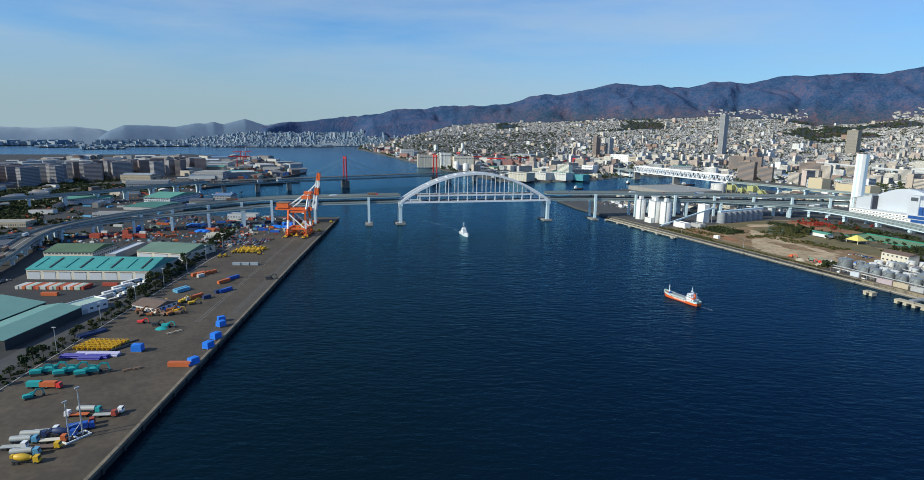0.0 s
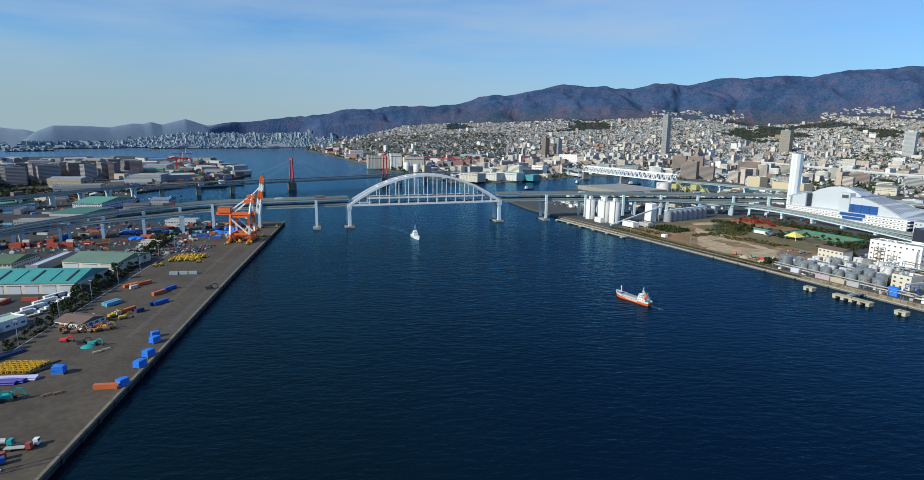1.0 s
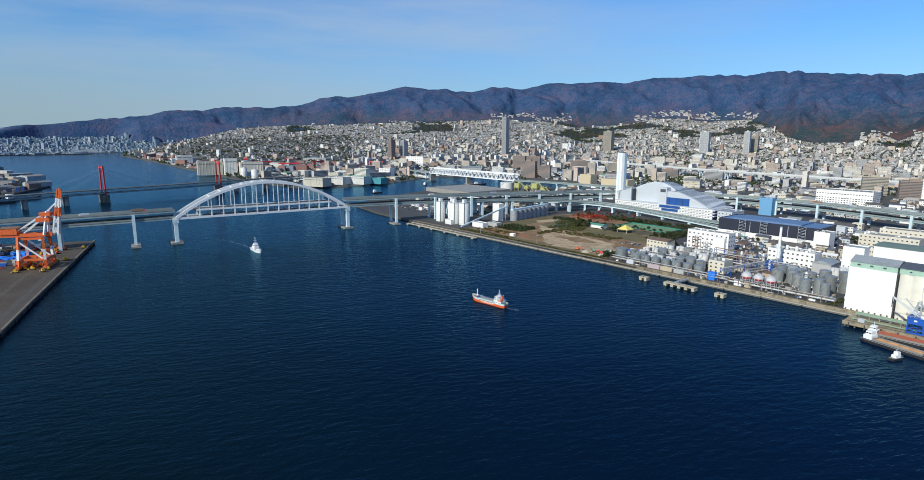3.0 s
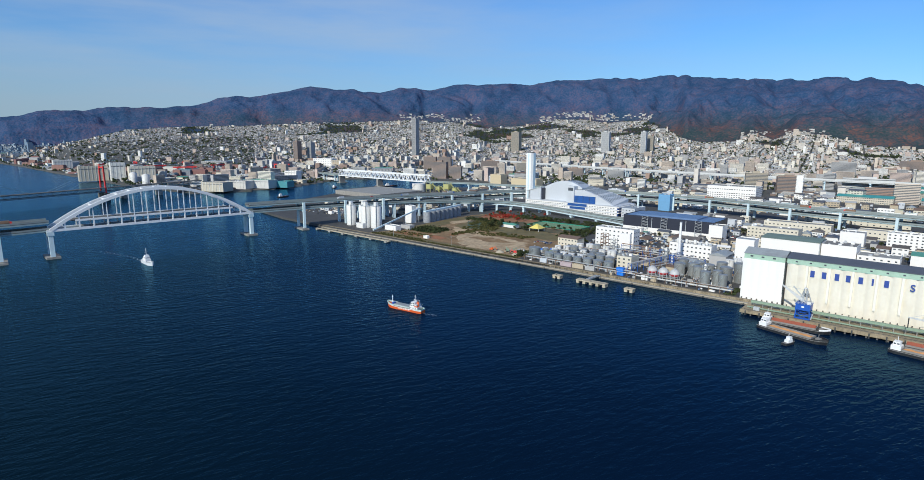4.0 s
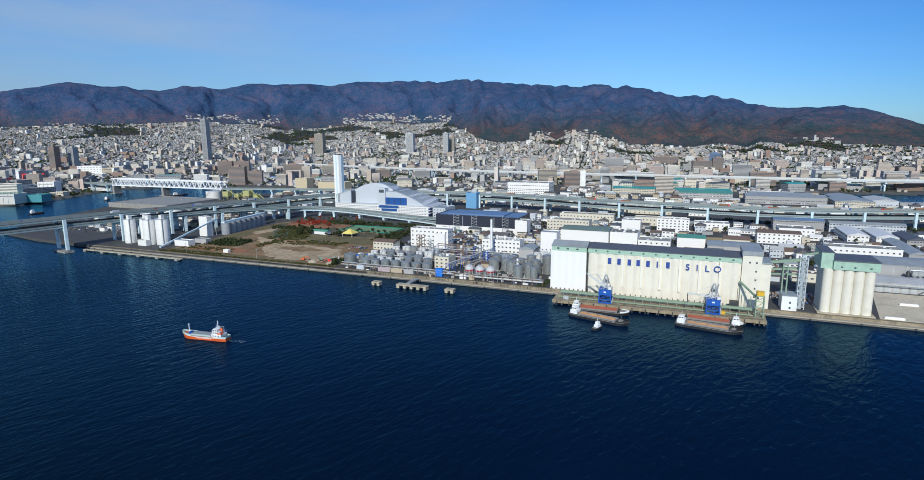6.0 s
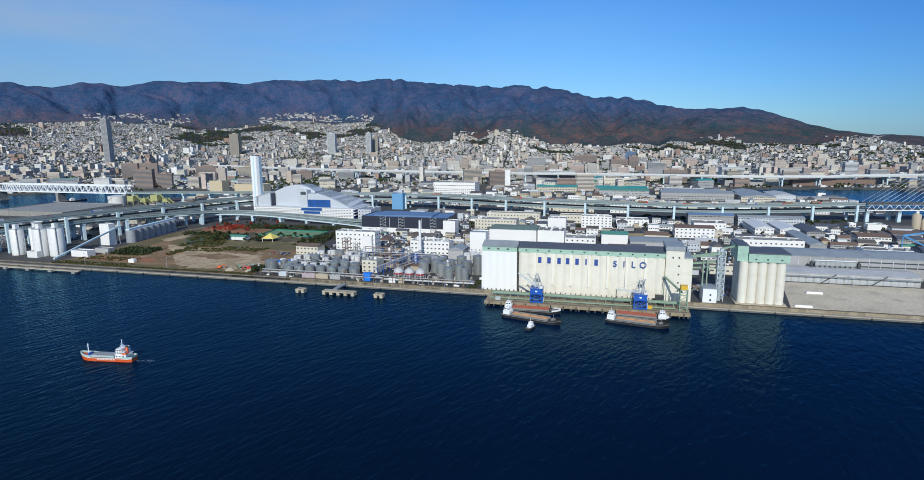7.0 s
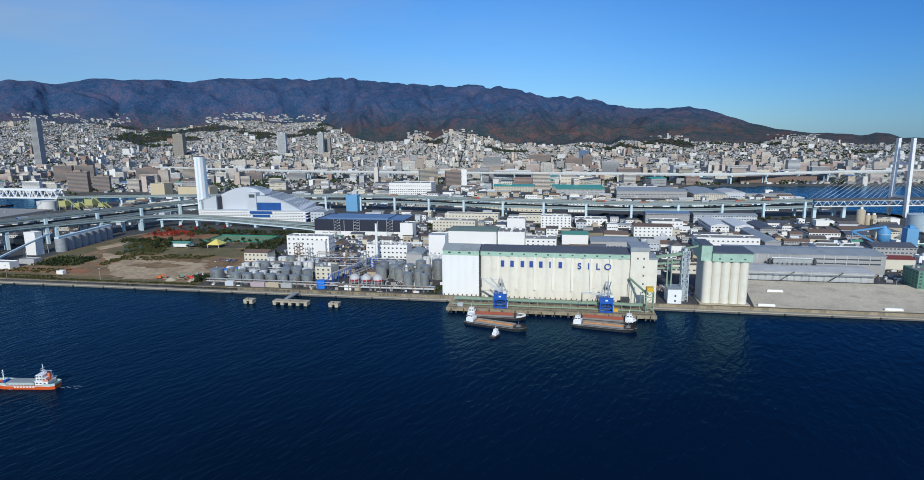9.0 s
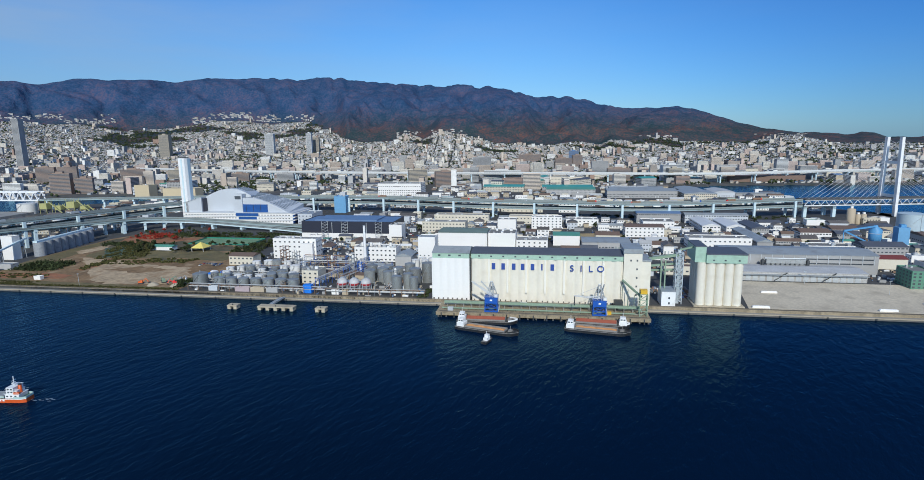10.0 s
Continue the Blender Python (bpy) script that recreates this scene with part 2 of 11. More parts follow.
# ---- water, land, hills ----
def water_material():
    m = bpy.data.materials.new("sea_water")
    m.use_nodes = True
    nt = m.node_tree
    nt.nodes.remove(nt.nodes["Principled BSDF"])
    body = nt.nodes.new("ShaderNodeBsdfDiffuse")
    gloss = nt.nodes.new("ShaderNodeBsdfGlossy")
    gloss.inputs["Roughness"].default_value = 0.16
    share = nt.nodes.new("ShaderNodeFresnel")
    both = nt.nodes.new("ShaderNodeMixShader")
    nt.links.new(share.outputs["Fac"], both.inputs["Fac"])
    nt.links.new(body.outputs["BSDF"], both.inputs[1])
    nt.links.new(gloss.outputs["BSDF"], both.inputs[2])
    nt.links.new(both.outputs["Shader"], nt.nodes["Material Output"].inputs["Surface"])
    lw = nt.nodes.new("ShaderNodeLayerWeight")
    lw.inputs["Blend"].default_value = 0.5
    gl = nt.nodes.new("ShaderNodeMapRange")
    gl.inputs["From Min"].default_value, gl.inputs["From Max"].default_value = 0.78, 0.95
    gl.inputs["To Min"].default_value, gl.inputs["To Max"].default_value = 1.115, 1.185
    nt.links.new(lw.outputs["Facing"], gl.inputs["Value"])
    graze = nt.nodes.new("ShaderNodeMapRange")
    graze.inputs["From Min"].default_value, graze.inputs["From Max"].default_value = 0.90, 0.965
    nt.links.new(lw.outputs["Facing"], graze.inputs["Value"])
    sheen = nt.nodes.new("ShaderNodeMix")
    sheen.data_type = "RGBA"
    sheen.inputs[6].default_value, sheen.inputs[7].default_value = (0.36, 0.76, 1.0, 1), (0.66, 0.86, 1.0, 1)
    nt.links.new(graze.outputs["Result"], sheen.inputs[0])
    nt.links.new(sheen.outputs[2], gloss.inputs["Color"])
    nt.links.new(gl.outputs["Result"], share.inputs["IOR"])
    co = nt.nodes.new("ShaderNodeTexCoord")
    mp = nt.nodes.new("ShaderNodeMapping")
    mp.inputs["Rotation"].default_value[2] = radians(24)
    mp.inputs["Scale"].default_value = (1.0, 2.4, 1.0)
    nt.links.new(co.outputs["Object"], mp.inputs["Vector"])
    heights = []
    for s, d, amount in ((0.03, 3.0, 0.5), (0.12, 3.0, 0.55), (0.4, 2.0, 0.13)):
        n = nt.nodes.new("ShaderNodeTexNoise")
        n.inputs["Scale"].default_value, n.inputs["Detail"].default_value, n.inputs["Distortion"].default_value = s, d, 0.3
        nt.links.new(mp.outputs["Vector"], n.inputs["Vector"])
        k = nt.nodes.new("ShaderNodeMath")
        k.operation = "MULTIPLY"
        k.inputs[1].default_value = amount
        nt.links.new(n.outputs["Fac"], k.inputs[0])
        heights.append(k.outputs[0])
    total = heights[0]
    for h in heights[1:]:
        k = nt.nodes.new("ShaderNodeMath")
        nt.links.new(total, k.inputs[0])
        nt.links.new(h, k.inputs[1])
        total = k.outputs[0]
    b = nt.nodes.new("ShaderNodeBump")
    b.inputs["Strength"].default_value, b.inputs["Distance"].default_value = 1.0, 1.1
    nt.links.new(total, b.inputs["Height"])
    for node in (body, gloss, share):
        nt.links.new(b.outputs["Normal"], node.inputs["Normal"])
    n = nt.nodes.new("ShaderNodeTexNoise")
    n.inputs["Scale"].default_value, n.inputs["Detail"].default_value = 0.006, 4.0
    nt.links.new(co.outputs["Object"], n.inputs["Vector"])
    # greener water by the west quay, clear blue water to the east
    tones = []
    for murky, bright in (((0.0014, 0.0078, 0.0140, 1), (0.0020, 0.0100, 0.0190, 1)), ((0.0014, 0.0080, 0.0250, 1), (0.0020, 0.0110, 0.0360, 1))):
        r = nt.nodes.new("ShaderNodeValToRGB")
        r.color_ramp.elements[0].position, r.color_ramp.elements[0].color = 0.35, murky
        r.color_ramp.elements[1].position, r.color_ramp.elements[1].color = 0.70, bright
        nt.links.new(n.outputs["Fac"], r.inputs["Fac"])
        tones.append(r.outputs["Color"])
    place = nt.nodes.new("ShaderNodeSeparateXYZ")
    nt.links.new(co.outputs["Object"], place.inputs["Vector"])
    east = nt.nodes.new("ShaderNodeMapRange")
    east.interpolation_type = "SMOOTHSTEP"
    east.inputs["From Min"].default_value, east.inputs["From Max"].default_value = -60.0, 220.0
    nt.links.new(place.outputs["X"], east.inputs["Value"])
    tone = nt.nodes.new("ShaderNodeMix")
    tone.data_type = "RGBA"
    nt.links.new(east.outputs["Result"], tone.inputs[0])
    nt.links.new(tones[0], tone.inputs[6])
    nt.links.new(tones[1], tone.inputs[7])
    nt.links.new(tone.outputs[2], body.inputs["Color"])
    return m


HUB = Vector((20, 40, 0))
sea = Shape()
rings = [0, 150, 400, 900, 1800, 3200, 4920]
sea.v = [(HUB.x + r * math.sin(a * math.pi / 36), HUB.y + r * math.cos(a * math.pi / 36), 0) for r in rings for a in range(72)]
sea.add([], [])
for k in range(len(rings) - 1):
    for a in range(72):
        b = (a + 1) % 72
        q = (k * 72 + a, k * 72 + b, (k + 1) * 72 + b, (k + 1) * 72 + a)
        sea.f.append(q[1:] if k == 0 else q)
        sea.smooth.append(False)
solid("water", sea, water_material(), "dark blue rippled harbour water", "water", kind="structure")

asphalt = paint("asphalt", (0.034, 0.034, 0.035), 0.85, vary=0.35, scale=0.03, fine=0.3, coat=(0.046, 0.045, 0.042), bump=0.1)
quay_floor = paint("quay_floor", (0.078, 0.061, 0.043), 0.85, vary=0.4, scale=0.03, fine=0.4, coat=(0.050, 0.040, 0.030))
concrete = paint("concrete", (0.29, 0.28, 0.26), 0.8, vary=0.15, scale=0.1, fine=1.5, coat=(0.2, 0.19, 0.175))
pale_concrete = paint("pale_concrete", (0.46, 0.40, 0.30), 0.85, vary=0.14, scale=0.03, fine=0.5, coat=(0.33, 0.285, 0.21))
dark_concrete = paint("dark_concrete", (0.13, 0.12, 0.11), 0.85, vary=0.3, scale=0.2, fine=2.0)
town_floor = paint("town_floor", (0.085, 0.084, 0.08), 0.9, vary=0.3, scale=0.02, fine=0.2, coat=(0.045, 0.06, 0.035))

EAST = [uv(u, v) for u, v in ((-661, 33), (-560, 14), (-444, 7.6), (820, 7.6), (900, 300), (800, 470), (740, 527), (711, 551), (670, 590), (646, 635), (655, 705), (671, 795), (570, 850), (510, 885), (440, 925), (320, 960), (0, 960), (-420, 800),
                              (-720, 560), (-790, 400), (-800, 290), (-730, 120))]
land = Shape().prism([(p.x, p.y) for p in EAST], -4, 3.5)
works_floor = paint("works_floor", (0.066, 0.066, 0.066), 0.85, vary=0.3, scale=0.03, fine=0.3, coat=(0.05, 0.05, 0.048))
solid("ground", land, works_floor, "grey asphalt and concrete harbour island", "ground", kind="structure")

WEST = [(-129, -80), (-136, 188), (-150, 381), (-161, 533), (-179, 815), (-300, 822), (-415, 818), (-425, 850), (-492, 1075), (-560, 1180), (-470, 1400), (-455, 1660),
        (-820, 2380), (-1250, 2640), (-1700, 2500), (-2600, 2300), (-3200, 1500), (-3200, -80)]
wl = Shape().prism(WEST[::-1], -4, 3.5)
solid("ground", wl, asphalt, "dark asphalt ground of the container island", "ground", kind="structure")

MAIN = [(-2100, 4880), (-1700, 4450), (-1494, 4230), (-1250, 4500), (-900, 4540), (-760, 4300), (-665, 3593), (-393, 2828), (-194, 2209), (-46, 1762), (83, 1469), (169, 1429), (333, 1501), (505, 1690), (640, 1640), (800, 1420), (950, 1170),
        (1010, 1090), (1160, 720), (1205, 480), (1400, 420), (1490, 310), (1563, 190), (1640, 30), (1730, -170), (1900, -600), (2050, -1300)]


def in_poly(poly, x, y):
    inside = np.zeros(np.shape(x), bool)
    for (x0, y0), (x1, y1) in zip(poly, poly[1:] + poly[:1]):
        if y0 != y1:
            inside ^= ((y0 > y) != (y1 > y)) & (x < (x1 - x0) * (y - y0) / (y1 - y0) + x0)
    return inside


MAINLAND = MAIN + [(4900, -1300), (4900, 4900)]

def shore_gap(x, y):
    """Distance to the mainland's shore line."""
    best = np.full(np.shape(x), 1e9)
    for (x0, y0), (x1, y1) in zip(MAIN, MAIN[1:]):
        L2 = (x1 - x0) ** 2 + (y1 - y0) ** 2
        t = np.clip(((x - x0) * (x1 - x0) + (y - y0) * (y1 - y0)) / L2, 0, 1)
        best = np.minimum(best, np.hypot(x - x0 - t * (x1 - x0), y - y0 - t * (y1 - y0)))
    return best


# skyline and wood edge seen from the hub: azimuth and elevation in degrees
RIDGE_AZ = [-24, -21, -19.3, -16.6, -13.8, -11.6, -9.9, -8.2, -7.1, -4.1, -2.4, -0.6, 0.4, 1.4, 4, 5.2, 6.3, 7.4, 8.9, 11.1, 13, 14.4, 16.8, 18.4, 19.4, 20.9, 22.9, 24.4, 25.4, 28.3, 33.5, 35.9, 38.2, 42, 46.2, 47.5, 51.7, 52.2, 53.6, 55.3, 58.4, 61.6, 63, 65.5, 68.4, 71.4, 73, 75.7, 78.3, 81.3, 82.8, 84.3, 86.7, 88.5, 91.1, 93.1, 94.5, 95.4, 96.2, 97.2, 110]
RIDGE_EL = [-0.6, 0.2, 0.16, 0.52, 0.79, 1.1, 1.29, 1.49, 1.84, 1.89, 2.31, 2.21, 2.34, 2.24, 2.54, 2.83, 3.29, 3.4, 3.3, 3.79, 4.12, 4.43, 4.2, 4.28, 4.01, 3.99, 4.52, 4.39, 4.16, 4.76, 4.85, 4.8, 5.1, 5.18, 5.2, 5.37, 5.19, 4.92, 5.03, 4.75, 4.65, 4.71, 4.36, 4.16, 3.5, 3.28, 3.08, 2.21, 2.26, 2.24, 2, 1.4, 0.65, 0.17, -0.15, -0.22, -0.42, -0.14, -0.2, -0.66, -0.5]
WOOD_AZ = [-24, -11, -5.3, 0.5, 6.4, 12.1, 14.8, 20.1, 24.5, 25.8, 28, 30.6, 31.4, 34.5, 36.5, 38.2, 40.7, 43, 46.5, 48.1, 49.2, 51.4, 54.3, 55.4, 57.2, 58.9, 62.4, 64.1, 68.7, 72, 74.2, 75.2, 77.4, 79.4, 81.5, 86.7, 88.5, 90.2, 91.4, 93.9, 110]
WOOD_EL = [-1.0, -0.1, 0.25, 0.55, 0.78, 0.98, 1.1, 1.25, 1.5, 1.2, 1.25, 0.95, 0.7, 0.85, 1.1, 1.5, 1.5, 1.25, 1.4, 0.8, 0.01, -0.57, -0.49, 0.41, -0.35, 0.49, -0.22, -0.86, -1.01, -0.75, -1.1, -0.61, -0.78, -0.36, -0.8, -0.97, -0.58, -0.3, -0.59, -1.07, -1.1]
BELT_AZ, BELT_R = [-24, 0, 12, 18, 27, 36, 46, 50, 66, 75, 85, 94, 110], [4560, 4420, 4250, 4150, 4100, 4200, 4200, 3500, 3350, 3400, 3600, 3800, 3800]


def fold(x, y, s, seed):
    """Smooth noise over arrays, -1 to 1, in three octaves."""
    out = 0
    rng = np.random.RandomState(seed)
    for o in range(4):
        g = rng.rand(64, 64)
        a, b = x / s * 2 ** o, y / s * 2 ** o
        i, j = np.floor(a).astype(int), np.floor(b).astype(int)
        fa, fb = a - i, b - j
        fa, fb = fa * fa * (3 - 2 * fa), fb * fb * (3 - 2 * fb)
        i, j, i1, j1 = i % 64, j % 64, (i + 1) % 64, (j + 1) % 64
        out = out + ((g[i, j] * (1 - fa) + g[i1, j] * fa) * (1 - fb) + (g[i, j1] * (1 - fa) + g[i1, j1] * fa) * fb - 0.5) * 2 * 0.5 ** o
    return out / 1.6


def height(x, y):
    """The mainland's height: flat by the shore, rising through the town to wooded hills with spurs and gullies."""
    dx, dy = x - HUB.x, y - HUB.y
    r, az = np.hypot(dx, dy), np.degrees(np.arctan2(dx, dy))
    rw = np.interp(az, BELT_AZ, BELT_R)
    zw = 131 + rw * np.tan(np.radians(np.interp(az, WOOD_AZ, WOOD_EL)))
    rr = np.interp(az, [-12, 0], [4790, 4660])
    el = np.tan(np.radians(np.interp(az, RIDGE_AZ, RIDGE_EL)))
    zr = 131 + rr * el + fold(np.radians(az) * 4600, az * 0, 70.0, 23) * 7
    zr = zr + (np.abs(fold(np.radians(az) * 4600, az * 0, 150.0, 31)) * 34 - 10) * np.clip((az - 40) / 8, 0, 1) * np.clip((78 - az) / 4, 0, 1)
    r0 = 1750 + 4 * np.clip(az, 0, 60) + np.clip(-az, 0, 40) * 40
    t = np.clip((r - r0) / np.maximum(rw - r0, 300), 0, 1)
    town = 3.6 + (np.maximum(zw, 14) - 3.6) * t ** 1.9
    east = np.clip((az - 2) / 16, 0, 1) ** 2 * 400
    town = np.minimum(town, 3.6 + np.maximum(0, shore_gap(x, y) - 120) * 0.26 + east)
    s = np.clip((r - rw) / (rr - rw), 0, 1)
    along, deep = np.radians(az) * 4300 + fold(dx, dy, 420.0, 8) * 160, r * 0.75 + fold(dx, dy, 330.0, 28) * 80
    spur = 1.1 - np.sqrt(fold(along, deep, 400.0, 5) ** 2 + 0.012) * 2.6
    gully = 1 - np.sqrt(fold(along + 300, deep, 170.0, 15) ** 2 + 0.01) * 2.4
    rise = np.clip((zr - zw) / 300, 0.03, 1.1)
    belly = np.sin(np.pi * np.clip(s, 0, 1)) ** 0.7
    hill = zw + (zr - zw) * s ** 0.8 + ((spur - 0.35) * 78 + (gully - 0.4) * 22) * belly * rise
    hill = hill + fold(dx, dy, 90.0, 9) * 7 * np.clip(s * 4, 0, 1)
    hill = np.minimum(hill, 131 + r * el - (1 - s) * 12 + fold(dx, dy, 60.0, 19) * 3 + (zr - 131 - rr * el))
    z = np.where(r < rw, town, np.maximum(hill, np.minimum(zw, zr) - 20))
    z = np.minimum(z, 3.6 + np.maximum(0, shore_gap(x, y) - 40) * 1.5 + east)
    drop = np.clip((r - rr) / 120, 0, 1)
    return np.where(r > rr, np.maximum(zr - drop * 150, 3.0), z)


def hills_material():
    """Red and brown autumn woods on lower spurs, dark woods above painted haze-blue."""
    m = bpy.data.materials.new("autumn_woods")
    m.use_nodes = True
    nt = m.node_tree
    p = nt.nodes["Principled BSDF"]
    p.inputs["Roughness"].default_value = 0.95
    p.inputs["Specular IOR Level"].default_value = 0.1
    co = nt.nodes.new("ShaderNodeTexCoord")

    def noise_of(s, d):
        n = nt.nodes.new("ShaderNodeTexNoise")
        n.inputs["Scale"].default_value, n.inputs["Detail"].default_value = s, d
        nt.links.new(co.outputs["Object"], n.inputs["Vector"])
        return n.outputs["Fac"]

    def ramp_of(v, stops):
        r = nt.nodes.new("ShaderNodeValToRGB")
        for pos, c in stops:
            e = r.color_ramp.elements.new(pos)
            e.color = (*c, 1)
        r.color_ramp.elements.remove(r.color_ramp.elements[0])
        r.color_ramp.elements.remove(r.color_ramp.elements[-1])
        nt.links.new(v, r.inputs["Fac"])
        return r.outputs["Color"]

    def blend_of(a, b, f):
        k = nt.nodes.new("ShaderNodeMix")
        k.data_type = "FLOAT"
        k.inputs[0].default_value = f
        nt.links.new(a, k.inputs[2])
        nt.links.new(b, k.inputs[3])
        return k.outputs[0]

    stand = blend_of(blend_of(noise_of(0.0055, 4.0), noise_of(0.021, 5.0), 0.45), noise_of(0.085, 4.0), 0.42)
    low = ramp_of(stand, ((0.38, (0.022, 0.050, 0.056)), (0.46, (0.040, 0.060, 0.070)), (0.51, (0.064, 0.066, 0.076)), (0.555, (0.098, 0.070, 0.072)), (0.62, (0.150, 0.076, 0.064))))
    # distance haze in the colour: bluer woods higher up and toward the west
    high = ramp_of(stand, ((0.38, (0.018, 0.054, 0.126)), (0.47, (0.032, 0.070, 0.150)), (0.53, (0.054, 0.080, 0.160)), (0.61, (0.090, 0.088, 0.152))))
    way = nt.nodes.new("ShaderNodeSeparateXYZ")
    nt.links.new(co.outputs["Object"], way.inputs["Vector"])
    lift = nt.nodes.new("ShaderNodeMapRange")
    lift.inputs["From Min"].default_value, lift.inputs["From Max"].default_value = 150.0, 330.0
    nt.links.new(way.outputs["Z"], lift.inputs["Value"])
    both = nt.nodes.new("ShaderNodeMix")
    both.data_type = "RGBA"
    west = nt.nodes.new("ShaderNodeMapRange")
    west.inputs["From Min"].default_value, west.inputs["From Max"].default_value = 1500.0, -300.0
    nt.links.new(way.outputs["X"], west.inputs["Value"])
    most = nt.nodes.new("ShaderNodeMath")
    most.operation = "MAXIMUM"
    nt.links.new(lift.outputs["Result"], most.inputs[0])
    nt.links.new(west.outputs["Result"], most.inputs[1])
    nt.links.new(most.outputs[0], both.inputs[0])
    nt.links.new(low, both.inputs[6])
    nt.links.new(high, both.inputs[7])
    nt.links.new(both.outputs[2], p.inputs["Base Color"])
    b = nt.nodes.new("ShaderNodeBump")
    b.inputs["Strength"].default_value, b.inputs["Distance"].default_value = 1.0, 7.5
    nt.links.new(noise_of(0.05, 7.0), b.inputs["Height"])
    nt.links.new(b.outputs["Normal"], p.inputs["Normal"])
    return m


woods = hills_material()


def sheet(X, Y, Z, keep, mats, index, label, category):
    """A grid of places as one ground mesh."""
    n = X.shape[1]
    idx = np.arange(X.size).reshape(X.shape)
    quads = np.stack([idx[:-1, :-1], idx[:-1, 1:], idx[1:, 1:], idx[1:, :-1]], -1).reshape(-1, 4)
    quads = quads[keep.ravel()[quads].any(1)]
    me = bpy.data.meshes.new("ground")
    me.from_pydata(np.stack([X, Y, Z], -1).reshape(-1, 3).tolist(), [], quads[:, ::-1].tolist())
    me.polygons.foreach_set("use_smooth", [True] * len(me.polygons))
    for m in mats:
        me.materials.append(m)
    me.polygons.foreach_set("material_index", index.ravel()[quads].min(1))
    me.update()
    return tagged(new("ground", me), label, category, kind="structure")


def hills():
    az = np.linspace(-24, 106, 760)
    r = np.concatenate([np.linspace(1150, 3200, 60), np.linspace(3212, 4915, 140)])
    A, R = np.meshgrid(np.radians(az), r, indexing="ij")
    X, Y = HUB.x + R * np.sin(A), HUB.y + R * np.cos(A)
    dry = in_poly(MAINLAND, X, Y)
    Z = np.where(dry, height(X, Y), -6.0)
    wooded = R > np.interp(np.degrees(A), BELT_AZ, BELT_R) - 32 + 90 * np.minimum(fold(X - HUB.x, Y - HUB.y, 200.0, 12), 0)
    wooded |= (R > 2900) & (fold(X, Y, 300.0, 21) > 0.42)
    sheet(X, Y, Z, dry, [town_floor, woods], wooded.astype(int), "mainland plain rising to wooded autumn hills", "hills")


hills()


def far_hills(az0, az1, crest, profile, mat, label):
    """Low hills across the bay, with distance haze put into their pale colour."""
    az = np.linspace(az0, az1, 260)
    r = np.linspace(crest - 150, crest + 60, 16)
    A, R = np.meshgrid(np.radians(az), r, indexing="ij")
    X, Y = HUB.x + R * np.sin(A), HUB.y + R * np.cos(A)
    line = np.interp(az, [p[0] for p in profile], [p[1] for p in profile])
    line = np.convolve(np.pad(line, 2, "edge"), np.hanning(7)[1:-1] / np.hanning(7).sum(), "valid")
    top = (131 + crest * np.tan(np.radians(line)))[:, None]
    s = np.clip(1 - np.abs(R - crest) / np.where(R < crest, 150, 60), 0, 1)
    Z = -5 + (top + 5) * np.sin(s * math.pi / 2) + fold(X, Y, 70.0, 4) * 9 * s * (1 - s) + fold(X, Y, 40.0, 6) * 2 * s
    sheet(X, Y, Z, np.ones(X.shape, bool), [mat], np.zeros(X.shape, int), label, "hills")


# both hill colours are paled and blued to paint in distance haze
far_hills(-62, -30.5, 4840, ((-62, -0.1), (-50, 0.0), (-39.2, -0.2), (-37, -0.28), (-34.6, -0.12), (-32.5, -0.35), (-30.5, -1.0)), paint("palest_hills", (0.30, 0.37, 0.43), 0.95, vary=0.06, scale=0.004, fine=0.02, spec=0.1), "palest low hills far across the bay, haze in their colour")
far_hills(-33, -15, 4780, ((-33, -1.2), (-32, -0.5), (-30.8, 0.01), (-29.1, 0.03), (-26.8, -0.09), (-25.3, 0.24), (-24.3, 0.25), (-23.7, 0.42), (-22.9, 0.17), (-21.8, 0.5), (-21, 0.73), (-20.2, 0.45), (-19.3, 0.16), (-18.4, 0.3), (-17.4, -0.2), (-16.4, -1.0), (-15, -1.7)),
          paint("hazy_far_hills", (0.15, 0.21, 0.29), 0.95, vary=0.1, scale=0.006, fine=0.03, spec=0.1), "blue-grey hills with small peaks, haze in their colour")
# ---- bridges and elevated roads ----
white_paint = paint("white_paint", (0.80, 0.81, 0.82), 0.45, vary=0.04, scale=0.08, fine=0.8, coat=(0.72, 0.72, 0.70))
bridge_blue = paint("pale_blue_paint", (0.58, 0.72, 0.78), 0.5, vary=0.06, scale=0.1, fine=1.0)
bridge_white = paint("bridge_white_paint", (0.82, 0.84, 0.86), 0.5, vary=0.05, scale=0.1, fine=1.0)
girder_teal = paint("grey_green_girder", (0.30, 0.40, 0.42), 0.55, vary=0.1, scale=0.05, fine=0.8, coat=(0.24, 0.31, 0.32))
girder_dark = paint("dark_girder", (0.16, 0.20, 0.22), 0.6, vary=0.15, scale=0.08, fine=1.0)
road_top = paint("road_surface", (0.10, 0.098, 0.094), 0.85, vary=0.15, scale=0.05, fine=0.6)
wall_grey = paint("noise_wall", (0.25, 0.29, 0.29), 0.6, vary=0.1, scale=0.05, fine=0.6)
pale_wall = paint("pale_noise_wall", (0.62, 0.64, 0.64), 0.6, vary=0.06)
